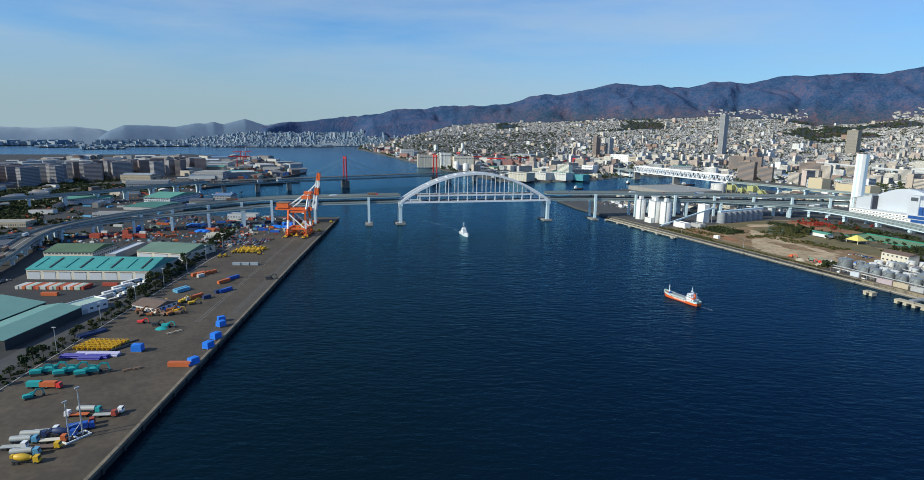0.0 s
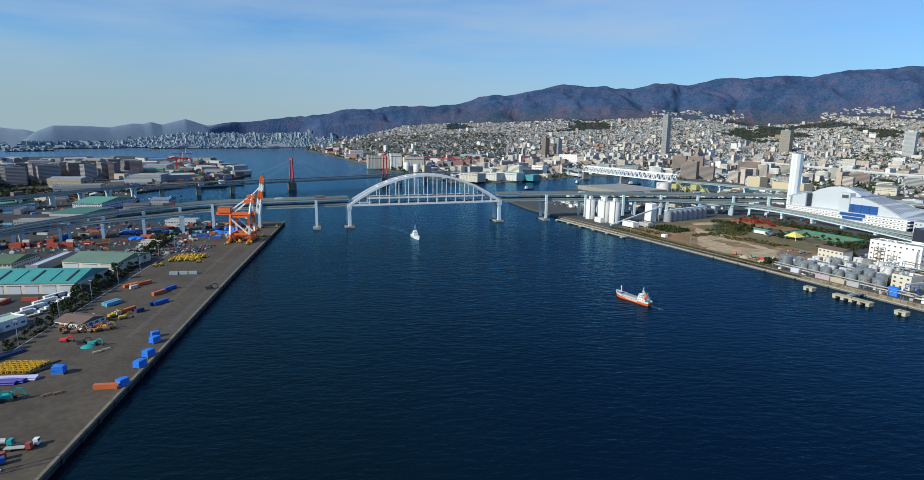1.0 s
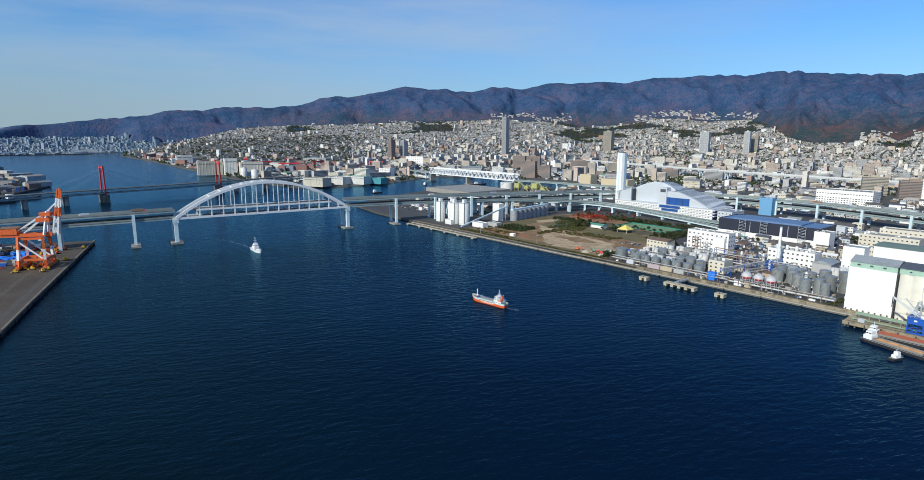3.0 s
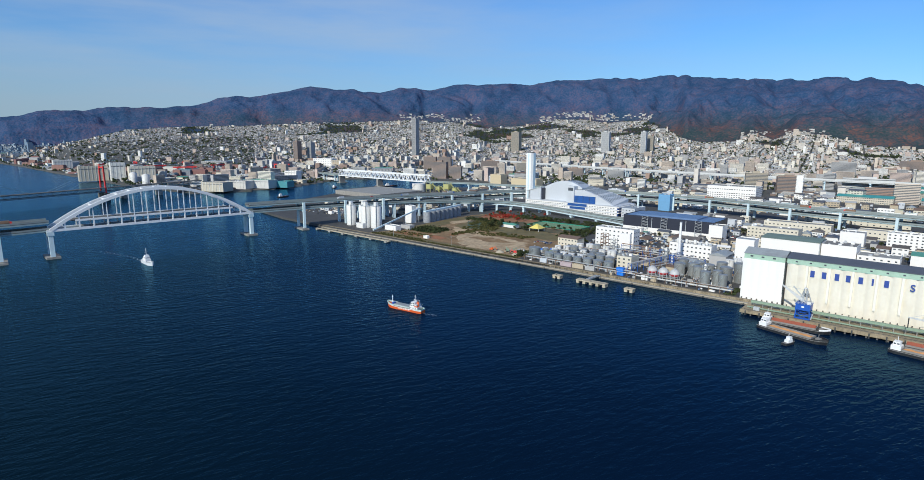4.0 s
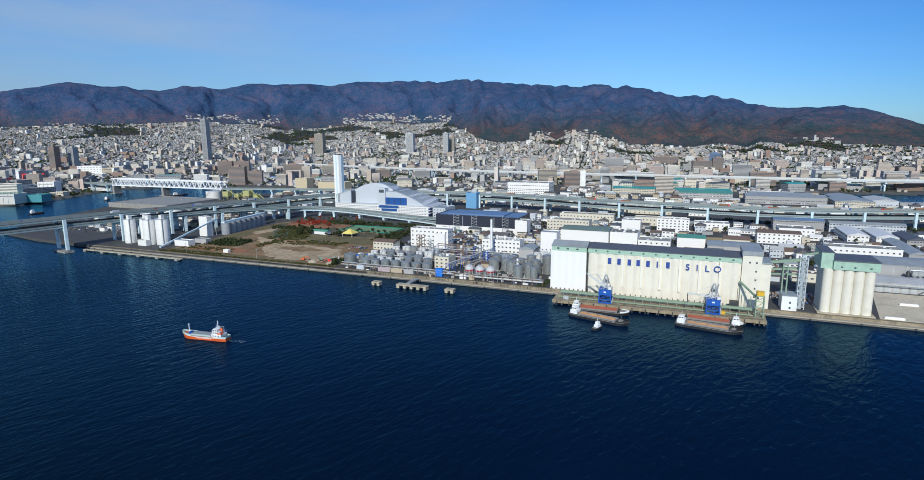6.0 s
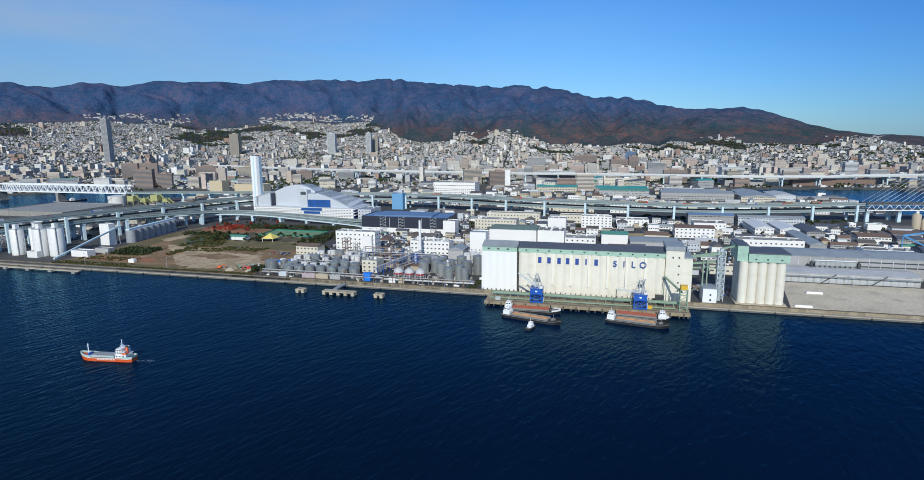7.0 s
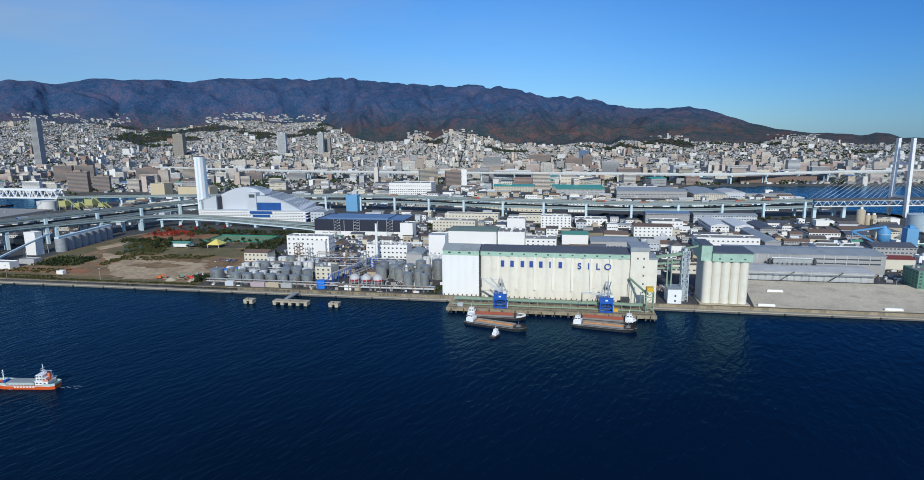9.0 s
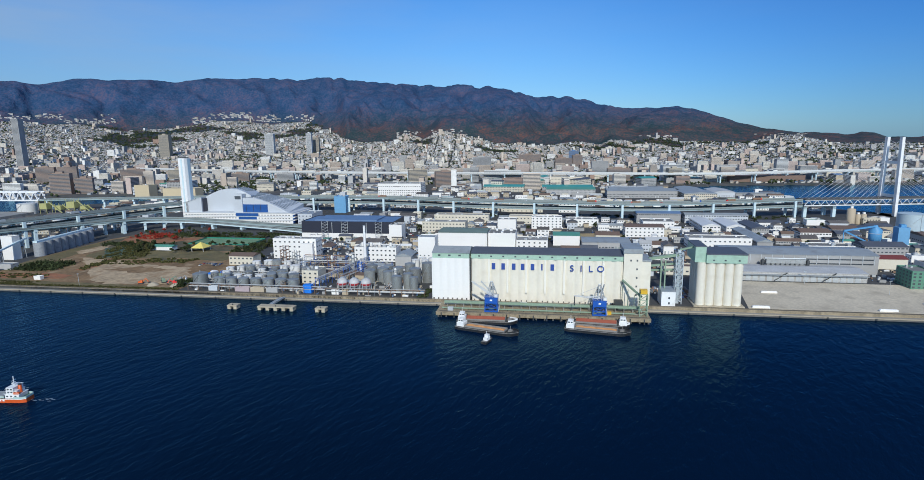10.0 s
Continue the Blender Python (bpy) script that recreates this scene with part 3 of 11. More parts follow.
red_paint = paint("red_paint", (0.72, 0.045, 0.04), 0.5, vary=0.1)
orange_paint = paint("orange_paint", (0.72, 0.14, 0.03), 0.5, vary=0.1, scale=0.3, coat=(0.5, 0.1, 0.03))
white_line = paint("road_marking", (0.55, 0.55, 0.52), 0.7, vary=0.1)

B0, BD, BN = Vector((-88, 792, 0)), Vector((0.9743, 0.2253, 0)), Vector((-0.2253, 0.9743, 0))
AXIS = Matrix((( BD.x, BN.x, 0, B0.x), (BD.y, BN.y, 0, B0.y), (0, 0, 1, 0), (0, 0, 0, 1)))
SPAN, TIE, UP, RISE = 217.0, 30.5, 39.5, 39.0


def arch_bridge():
    b = thing("arch_bridge", AXIS, "white steel double-deck tied arch bridge over the channel", "bridge")
    half, n = 11.0, 16

    def rib_z(x):
        return TIE + RISE * (1 - (2 * x / SPAN - 1) ** 2)

    for y in (-half, half):
        s = Shape()
        pts = [(SPAN * i / 40, y, rib_z(SPAN * i / 40)) for i in range(41)]
        for a, c in zip(pts, pts[1:]):
            s.beam(a, c, 2.4, 3.2)
        part("arch_rib", s, bridge_white, b)
        part("tie_girder", Shape().beam((-3, y, TIE), (SPAN + 3, y, TIE), 1.6, 2.6), bridge_white, b)
        x0 = 24.0
        part("upper_chord", Shape().beam((x0 * 0.98, y, UP), (SPAN - x0 * 0.98, y, UP), 1.4, 2.0), bridge_white, b)
        for i in range(1, n):
            x = SPAN * i / n
            if rib_z(x) > UP + 2:
                part("hanger", Shape().beam((x, y, UP), (x, y, rib_z(x) - 1), 0.8, 0.8), bridge_white, b)
            part("post", Shape().beam((x, y, TIE), (x, y, min(UP, rib_z(x))), 1.3, 1.3), bridge_white, b)
    for i in range(1, n):
        x = SPAN * i / n
        if rib_z(x) > UP + 9:
            part("cross_brace", Shape().beam((x, -half, rib_z(x)), (x, half, rib_z(x)), 1.0, 1.4), bridge_white, b)
    part("lower_deck", Shape().box(-3, -half + 1, TIE - 1, SPAN + 3, half - 1, TIE + 0.4), girder_dark, b, "dark lower road deck")
    part("upper_deck", Shape().box(20, -half + 1, UP - 0.6, SPAN - 20, half - 1, UP + 0.6), road_top, b, "grey upper road deck")
    for x, name in ((0.0, "pier"), (SPAN, "pier")):
        p = part(name, Shape().box(x - 6.5, -14, -5, x + 6.5, 14, 2.2), concrete, b, "weathered concrete footing in the water")
        for y in (-9.5, 9.5):
            col = Shape().box(x - 2.1, y - 2.1, 2.2, x + 2.1, y + 2.1, TIE - 5.5).box(x - 3.2, y - 2.7, TIE - 5.5, x + 3.2, y + 2.7, TIE - 1.3)
            part("column", col, bridge_blue, p, "pale blue steel column")
        part("cap_beam", Shape().box(x - 2.2, -9, TIE - 5, x + 2.2, 9, TIE - 2.2), bridge_blue, p)
    return b


arch_bridge()


def on_line(line, gap, start=0.0):
    """Places and headings every gap metres along a plan line."""
    out, left = [], start
    for a, c in zip(line, line[1:]):
        L = (c - a).length
        while left <= L:
            out.append((a.lerp(c, left / L), math.atan2(c.y - a.y, c.x - a.x)))
            left += gap
        left -= L
    return out


def elevated_road(line, label, w=19.0, decks=(0.0, -8.5), gap=58.0, start=20.0, cols=True, ground=3.3, wall=True, colour=None, skip=(), rail=None, high=None, wet=(), stops=()):
    """A raised road on portal piers; line: points (x, y, z of the upper surface)."""
    road = thing("elevated_road", Matrix.Translation((line[0].x, line[0].y, 0)), label, "road")
    off = [p - Vector((line[0].x, line[0].y, 0)) for p in line]
    colour = colour or girder_teal
    for dz in decks:
        d = part("deck", Shape().ribbon(off, w, dz - 0.5, dz), road_top, road)
        part("girder", Shape().ribbon(off, w * 0.62, dz - 2.8, dz - 0.5), girder_dark, d, "dark steel box girder")
        for side in (-1, 1):
            part("side_beam", Shape().edge(off, side * (w / 2 - 0.35), 0.5, dz - 2.2, dz + 0.1), colour, d)
            part("parapet", Shape().edge(off, side * (w / 2 - 0.2), 0.28, dz + 0.1, dz + (high or (1.9 if wall else 1.0))), rail or wall_grey, d)
        part("lane_line", Shape().edge(off, 0.0, 0.5, dz + 0.004, dz + 0.03), white_line, d)
    if cols:
        low = min(decks)
        places = [next(iter(on_line(off, 1e6, d))) for d in stops] if stops else on_line(off, gap, start)
        for k, (p, a) in enumerate(places):
            if k in skip:
                continue
            m = Matrix.Translation((p.x, p.y, 0)) @ Matrix.Rotation(a, 4, "Z")
            g = ground if ground is not None else 3.3
            pier = part("pier", Shape().box(-1.7, -w * 0.56, p.z + low - 5.4, 1.7, w * 0.56, p.z + low - 2.8), bridge_blue, road, "pale blue painted portal pier", m)
            for y in (-w * 0.56 - 1.4, w * 0.56 - 1.4) if len(decks) > 1 else (-w * 0.3 - 1.3, w * 0.3 - 1.3):
                top = p.z - 1.0 if len(decks) > 1 else p.z + low - 5.4
                part("column", Shape().box(-1.6, y, g, 1.6, y + 2.8, top), bridge_blue, pier)
            if k in wet:
                part("footing", Shape().box(-5, -w * 0.56 - 4, -5, 5, w * 0.56 + 4, 2.0), concrete, pier, "weathered concrete footing in the water")
            if len(decks) > 1:
                part("cross_beam", Shape().box(-1.5, -w * 0.56, p.z - 3.0, 1.5, w * 0.56, p.z - 1.0), bridge_blue, pier)
    return road


e_end = B0 + BD * SPAN
east_line = smooth_line([(e_end.x, e_end.y, UP + 0.6), uv(-455, -15, 39.6), uv(-432, 110, 37), uv(-398, 250, 34), uv(-372, 350, 32), uv(-322, 450, 30), uv(-230, 508, 28.5),
                         uv(-108, 516, 28), uv(0, 498, 28), uv(64, 480, 28), uv(200, 460, 28), uv(320, 447, 28), uv(400, 455, 28), uv(480, 475, 28.5), uv(575, 500, 29)])
elevated_road(east_line, "double-deck expressway with pale blue portal piers", gap=64.0, start=74.0, wet=(0,))
west_line = smooth_line([(B0.x, B0.y, UP + 0.6), (-129, 782, 39.6), (-200, 770, 38.5), (-255, 758, 37.5), (-300, 744, 35), (-345, 722, 31.5), (-390, 697, 27), (-430, 668, 22), (-457, 632, 17.5), (-452, 586, 15.5), (-432, 536, 14.5), (-410, 485, 14), (-400, 430, 14), (-396, 360, 14)])
bend = next(i for i, q in enumerate(west_line) if q.x < -372)
elevated_road(west_line[:bend + 1], "double-deck expressway on pale blue piers", stops=(43.0, 115.0, 171.0, 209.0, 250.0, 292.0), wet=(0,))
elevated_road(west_line[bend:], "single-deck expressway curving away over the port", w=17.0, decks=(0.0,), gap=44.0)
shore_road = smooth_line([(-500, 1114, 25.3), (-552, 1030, 24), (-610, 940, 22), (-700, 850, 20), (-860, 760, 18)])
elevated_road(shore_road, "single-deck raised road leading to the red tower bridge", w=16.0, decks=(0.0,), gap=46.0)

# slip roads
ramp = smooth_line([uv(-470, 70, 25), uv(-435, 175, 22), uv(-385, 265, 19), uv(-311, 318, 14.5), uv(-200, 312, 9.5), uv(-130, 300, 6.8), uv(-107, 292, 6.0), uv(-20, 250, 4.6)])
elevated_road(ramp, "single-deck slip road with a pale girder", w=9.0, decks=(0.0,), gap=48.0, colour=bridge_blue, wall=False)
ramp = smooth_line([uv(-450, 60, 30), uv(-400, 190, 26), uv(-345, 304, 20), uv(-270, 336, 13.5), uv(-190, 336, 9.0), uv(-120, 334, 6.5), uv(-60, 330, 5.0)])
elevated_road(ramp, "single-deck slip road beside the expressway", w=9.0, decks=(0.0,), gap=52.0, wall=False)
ramp = smooth_line([(-520, 540, 12), (-470, 618, 15), (-405, 676, 20), (-340, 704, 25), (-270, 730, 29)])
elevated_road(ramp, "single-deck slip road curving off the expressway", w=9.0, decks=(0.0,), gap=42.0, wall=False)


def truss_side(s, x0, x1, y, z0, z1, n, w):
    """One side of a Warren truss."""
    s.beam((x0, y, z0), (x1, y, z0), w, w * 1.3).beam((x0, y, z1), (x1, y, z1), w, w * 1.3)
    step = (x1 - x0) / n
    for i in range(n):
        a, m_, b = x0 + i * step, x0 + (i + 0.5) * step, x0 + (i + 1) * step
        s.beam((a, y, z0), (m_, y, z1), w * 0.75).beam((m_, y, z1), (b, y, z0), w * 0.75)
    return s


def truss_bridge(m, length, z0, z1, w, label, mat, n, piers, name="truss_bridge"):
    b = thing(name, m, label, "bridge")
    for y in (-w / 2, w / 2):
        part("truss", truss_side(Shape(), 0, length, y, z0, z1, n, 1.9), mat, b)
    part("deck", Shape().box(0, -w / 2, z0 - 0.4, length, w / 2, z0 + 0.5), girder_dark, b)
    for i in range(n):
        part("top_bracing", Shape().beam((length * (i + 0.5) / n, -w / 2, z1), (length * (i + 0.5) / n, w / 2, z1), 0.7), mat, b)
    for x in piers:
        part("pier", Shape().box(x - 3, -w / 2 - 1, -4, x + 3, w / 2 + 1, z0 - 1.2).box(x - 7, -w / 2 - 4, -5, x + 7, w / 2 + 4, 2), concrete, b, "grey concrete pier")
    return b


truss_bridge(quay(-1055, 500, 0), 338, 21, 36, 16, "long white steel truss bridge over the inlet", bridge_white, 22, (4, 163, 334))
tail = smooth_line([uv(-722, 500, 22), uv(-620, 505, 24), uv(-500, 520, 25), uv(-360, 540, 26), uv(-290, 520, 27)])
elevated_road(tail, "single-deck raised road behind the plant", w=14.0, decks=(0.0,), gap=55.0, wall=False)
tail = smooth_line([uv(-1060, 500, 22), uv(-1180, 520, 22), uv(-1330, 620, 21), uv(-1500, 760, 18)])
elevated_road(tail, "green-sided raised road beyond the inlet", w=14.0, decks=(0.0,), gap=60.0)
# raised line far inland
far_road = smooth_line([(x, y, 26.0) for x, y in ((1270.0, 2080.0), (1285.0, 1686.0), (1300.0, 1422.0), (1370.0, 1031.0), (1508.0, 562.0), (1605.0, 218.0), (1806.0, -37.0), (2000.0, -340.0))], 60)
elevated_road(far_road, "pale concrete raised expressway across the town", w=20.0, decks=(0.0,), gap=90.0, colour=pale_wall, rail=pale_wall, high=3.2)


def red_tower_bridge():
    a, c = Vector((-500, 1114, 0)), Vector((120, 1530, 0))
    d = c - a
    L = d.length
    m = Matrix.Translation(a) @ Matrix.Rotation(math.atan2(d.y, d.x), 4, "Z")
    b = thing("cable_stayed_bridge", m, "grey double-deck bridge with thin red towers", "bridge")
    for y in (-8, 8):
        part("truss", truss_side(Shape(), 0, L, y, 18, 24.5, 66, 0.8), girder_teal, b)
    part("upper_deck", Shape().box(0, -9, 24.5, L, 9, 25.3), road_top, b)
    part("lower_deck", Shape().box(0, -8.4, 16.6, L, 8.4, 17.6), girder_dark, b)
    for x in (30, 95, 160, 222, 560, 640, 710):
        part("pier", Shape().box(x - 2.5, -9, -4, x + 2.5, -3, 16.6).box(x - 2.5, 3, -4, x + 2.5, 9, 16.6).box(x - 2.5, -9, 13, x + 2.5, 9, 16.6), concrete, b, "grey concrete pier")
    for x in (286, 520):
        t = part("tower", Shape().box(x - 5, -12, -4, x + 5, 12, 15), dark_concrete, b, "red steel tower on a dark footing")
        for y in (-8.6, 8.6):
            s = Shape().beam((x, y, 15), (x, y * 0.75, 69), 2.3, 2.3)
            part("leg", s, red_paint, t, "red painted tower leg")
        part("strut", Shape().beam((x, -6.5, 66), (x, 6.5, 66), 2.0, 2.6), red_paint, t, "red cross strut")
        for k in (60, 100):
            for sg in (-1, 1):
                for y in (-7, 7):
                    part("stay_cable", Shape().pipe((x, y, 64 - (100 - k) * 0.2), (x + sg * k, y, 25.5), 0.16, 5), girder_teal, t)
    return b


red_tower_bridge()


def high_cable_bridge():
    m = quay(578, 501, 0, -0.0)
    b = thing("cable_stayed_bridge", m @ pose(0, 0, 0, 0, 0, 10.5), "white cable-stayed bridge with a tall white portal tower", "bridge")
    L = 420.0
    for y in (-10, 10):
        part("truss", truss_side(Shape(), 0, L, y, 20.5, 28.5, 34, 0.9), bridge_white, b)
    part("upper_deck", Shape().box(0, -11.5, 28.9, L, 11.5, 30.2), road_top, b)
    part("lower_deck", Shape().box(0, -10, 19.2, L, 10, 20.2), girder_dark, b)
    tx = 133.0
    t = part("tower", Shape().box(tx - 9, -24, -4, tx + 9, 24, 3.5), concrete, b, "white steel portal tower")
    for y in (-15.5, 15.5):
        part("leg", Shape().beam((tx, y * 1.06, 3), (tx, y * 0.9, 119), 4.2, 5.2, (0, 1, 0)), white_paint, t)
    part("strut", Shape().beam((tx, -15, 33), (tx, 15, 33), 3.0, 4.0), white_paint, t)
    part("strut", Shape().beam((tx, -14, 82), (tx, 14, 82), 3.0, 4.0), white_paint, t)
    for y in (-14.2, 14.2):
        for i in range(12):
            z = 116 - 5.2 * i
            for sg in (-1, 1):
                x = tx + sg * (tx - 4 - 9.6 * i) if sg < 0 else tx + 190 - 13.5 * i
                part("stay_cable", Shape().pipe((tx, y, z), (x, y * 0.74, 30), 0.15, 5), paint("stay_grey", (0.5, 0.53, 0.56), 0.5), b)
    for x in (0, 44):
        part("pier", Shape().box(x - 2.4, -13, -2, x + 2.4, -9, 19.2).box(x - 2.4, 9, -2, x + 2.4, 13, 19.2).box(x - 2.4, -13, 15.5, x + 2.4, 13, 19.2), bridge_blue, b, "pale blue portal pier")
    return b


high_cable_bridge()

# ---- grain silos, wharf and barges ----
cream = paint("cream_paint", (0.74, 0.70, 0.60), 0.6, vary=0.04, scale=0.05, fine=0.5, coat=(0.69, 0.64, 0.53))
bright_white = paint("fresh_white_paint", (0.82, 0.81, 0.79), 0.5, vary=0.03, scale=0.05, fine=0.6)
mint = paint("mint_green_cladding", (0.36, 0.52, 0.42), 0.6, vary=0.07, scale=0.1, fine=0.8, coat=(0.31, 0.44, 0.36))
slate = paint("dark_slate_roof", (0.09, 0.10, 0.125), 0.6, vary=0.15, scale=0.1, fine=1.0)
grey_roof = paint("grey_metal_roof", (0.30, 0.33, 0.35), 0.5, vary=0.1, scale=0.06, fine=0.8, coat=(0.24, 0.25, 0.26))
glass_dark = paint("dark_window_glass", (0.085, 0.098, 0.115), 0.2, vary=0.2, scale=0.2, obj=0.3)
letter_blue = paint("blue_sign_paint", (0.03, 0.07, 0.30), 0.5, vary=0.05)
crane_blue = paint("blue_crane_paint", (0.012, 0.09, 0.42), 0.45, vary=0.1)
light_steel = paint("light_grey_steel", (0.52, 0.55, 0.57), 0.45, 0.3, vary=0.1)
green_steel = paint("green_steel", (0.24, 0.33, 0.24), 0.55, vary=0.12)
yellow_paint = paint("yellow_paint", (0.66, 0.40, 0.025), 0.5, vary=0.1)
wharf_top = paint("wharf_concrete", (0.30, 0.245, 0.165), 0.85, vary=0.35, scale=0.1, fine=0.9, coat=(0.15, 0.125, 0.085))
pipe_pale = paint("pale_green_pipe", (0.46, 0.52, 0.44), 0.55, vary=0.12)
pipe_dull = paint("dull_green_steel", (0.16, 0.22, 0.18), 0.6, vary=0.15)
dark_steel = paint("dark_steel", (0.05, 0.055, 0.06), 0.6, 0.3, vary=0.2)


def pane(w, h, d=0.14):
    """A window pane's mesh, flat against a wall that faces -y."""
    return Shape().box(-w / 2, -d, 0, w / 2, 0.02, h).mesh("window", glass_dark)


PANES = {}


def windows(parent, spots, w=1.8, h=1.4):
    """One window at each (x, y, z, turn)."""
    me = PANES.get((w, h)) or PANES.setdefault((w, h), pane(w, h))
    for x, y, z, turn in spots:
        part("window", me, None, parent, "", pose(x, y, z, 0, 0, turn))


def bulged_front(x0, x1, n, z0, z1, y, deep, seg=7):
    """A row of half-round silo faces, bulging to -y."""
    s = Shape()
    w = (x1 - x0) / n
    line = []
    for i in range(n):
        for k in range(seg + (i == n - 1)):
            t = k / seg
            line.append((x0 + w * (i + t), y - deep * math.sin(math.pi * t) ** 0.8))
    vs = [(a, b, z0) for a, b in line] + [(a, b, z1) for a, b in line]
    m = len(line)
    return s.add(vs, [(i, i + 1, m + i + 1, m + i) for i in range(m - 1)], True)


pale_cream = paint("pale_cream_paint", (0.80, 0.77, 0.69), 0.6, vary=0.03)


def long_silo():
    b = thing("silo", quay(149, 9), "long cream concrete grain silo with blue lettering", "silo")
    L, D = 113.0, 26.0
    body = part("body", bulged_front(0, L, 16, 0, 33.5, 1.2, 1.1).box(0, 1.2, 0, L, D, 33.5), cream, b)
    for i in range(7):
        x = 13.5 + i * 14.2
        part("downpipe", Shape().box(x - 0.75, -0.95, 7.5, x + 0.75, 1.5, 33.5), pale_cream, body, "paler vertical duct")
    part("gallery", Shape().box(-0.3, 0.1, 33.5, L, D, 37.8), mint, b, "mint green gallery band under the roof")
    gal = [(x, 0.1, 35.0, 0) for x in np.arange(6, L - 4, 9.2)]
    windows(b, gal, 1.4, 1.0)
    roof = Shape().add([(-0.6, -0.5, 37.8), (L + 0.3, -0.5, 37.8), (L + 0.3, D / 2, 40.0), (-0.6, D / 2, 40.0), (-0.6, D + 0.5, 37.8), (L + 0.3, D + 0.5, 37.8), (-0.6, -0.5, 37.4), (L + 0.3, -0.5, 37.4), (-0.6, D + 0.5, 37.4), (L + 0.3, D + 0.5, 37.4)],
                       [(0, 1, 2, 3), (3, 2, 5, 4), (6, 7, 1, 0), (4, 5, 9, 8), (0, 3, 4, 8, 6), (1, 7, 9, 5, 2), (7, 6, 8, 9)])
    part("roof", roof, slate, b, "dark slate-coloured ridge roof")
    # sign: the plain shapes, then the word
    for x in (17.0, 24.4, 32.4, 39.2, 46.6, 53.6, 61.4):
        w = 1.1 if x == 53.6 else 2.7
        part("sign_block", Shape().box(x - w / 2, -0.35, 25.4, x + w / 2, 0.2, 30.2), letter_blue, b, "plain blue sign block")
    for x, ch in ((75.8, "S"), (82.6, "I"), (89.6, "L"), (96.8, "O")):
        c = bpy.data.curves.new("sign_letter", "FONT")
        c.body, c.size, c.extrude, c.offset, c.align_x = ch, 6.7, 0.3, 0.05, "CENTER"
        c.materials.append(letter_blue)
        t = new("sign_letter", c)
        t.parent = b
        t.matrix_basis = pose(x, -0.75, 25.4, 90, 0, 0)
        tagged(t, "blue painted sign letter")
    for i in range(28):
        part("loading_post", Shape().box(2 + i * 4, -0.9, 0, 2.7 + i * 4, 0.6, 1.5), dark_concrete, b)
    return b


long_silo()


def white_silo():
    b = thing("silo", quay(117.5, 10), "plain white silo block with a mint gallery", "silo")
    L, D = 30.0, 26.0
    s = bulged_front(0, L, 5, 0, 33, 0.5, 0.35).box(0, 0.5, 0, L, D, 33)
    part("body", s, bright_white, b)
    part("gallery", Shape().box(0.6, 0.8, 33, L - 0.4, D, 37.0), mint, b, "mint green gallery band")
    windows(b, [(x, 0.8, 34.6, 0) for x in (6, 14, 22)], 2.0, 1.2)
    part("roof", Shape().add([(0.2, 0.3, 37), (L, 0.3, 37), (L, D, 37), (0.2, D, 37), (0.2, D * 0.45, 40.6), (L, D * 0.45, 40.6)],
                             [(0, 1, 5, 4), (2, 3, 4, 5), (0, 4, 3), (1, 2, 5), (3, 2, 1, 0)]), grey_roof, b, "dull grey ridge roof")
    part("downpipe", Shape().box(L - 0.2, -0.2, 0, L + 0.8, 0.6, 34), dark_steel, b, "dark steel downpipe")
    for i in range(8):
        part("loading_post", Shape().box(1 + i * 3.7, -0.7, 0, 1.9 + i * 3.7, 0.3, 1.5), dark_concrete, b)


white_silo()


def silo_tower():
    b = thing("elevator_tower", quay(262.3, 8), "cream elevator tower at the silo's end", "tower")
    part("body", Shape().box(0, 0, 0, 13, 24, 40).box(13, 1.5, 0, 19.5, 24, 34), cream, b)
    part("roof", Shape().prism([(-0.5, -0.6), (13.6, -0.6), (13.6, 24.5), (-0.5, 24.5)], 40, 43.2).prism([(13, 0.8), (20, 0.8), (20, 24.5), (13, 24.5)], 34, 35), grey_roof, b, "pale grey metal roof")
    windows(b, [(9.5, 0, z, 0) for z in (8, 14.5, 21, 27.5, 34)], 1.1, 1.3)
    windows(b, [(5, 0, 34, 0)], 1.1, 1.3)


silo_tower()


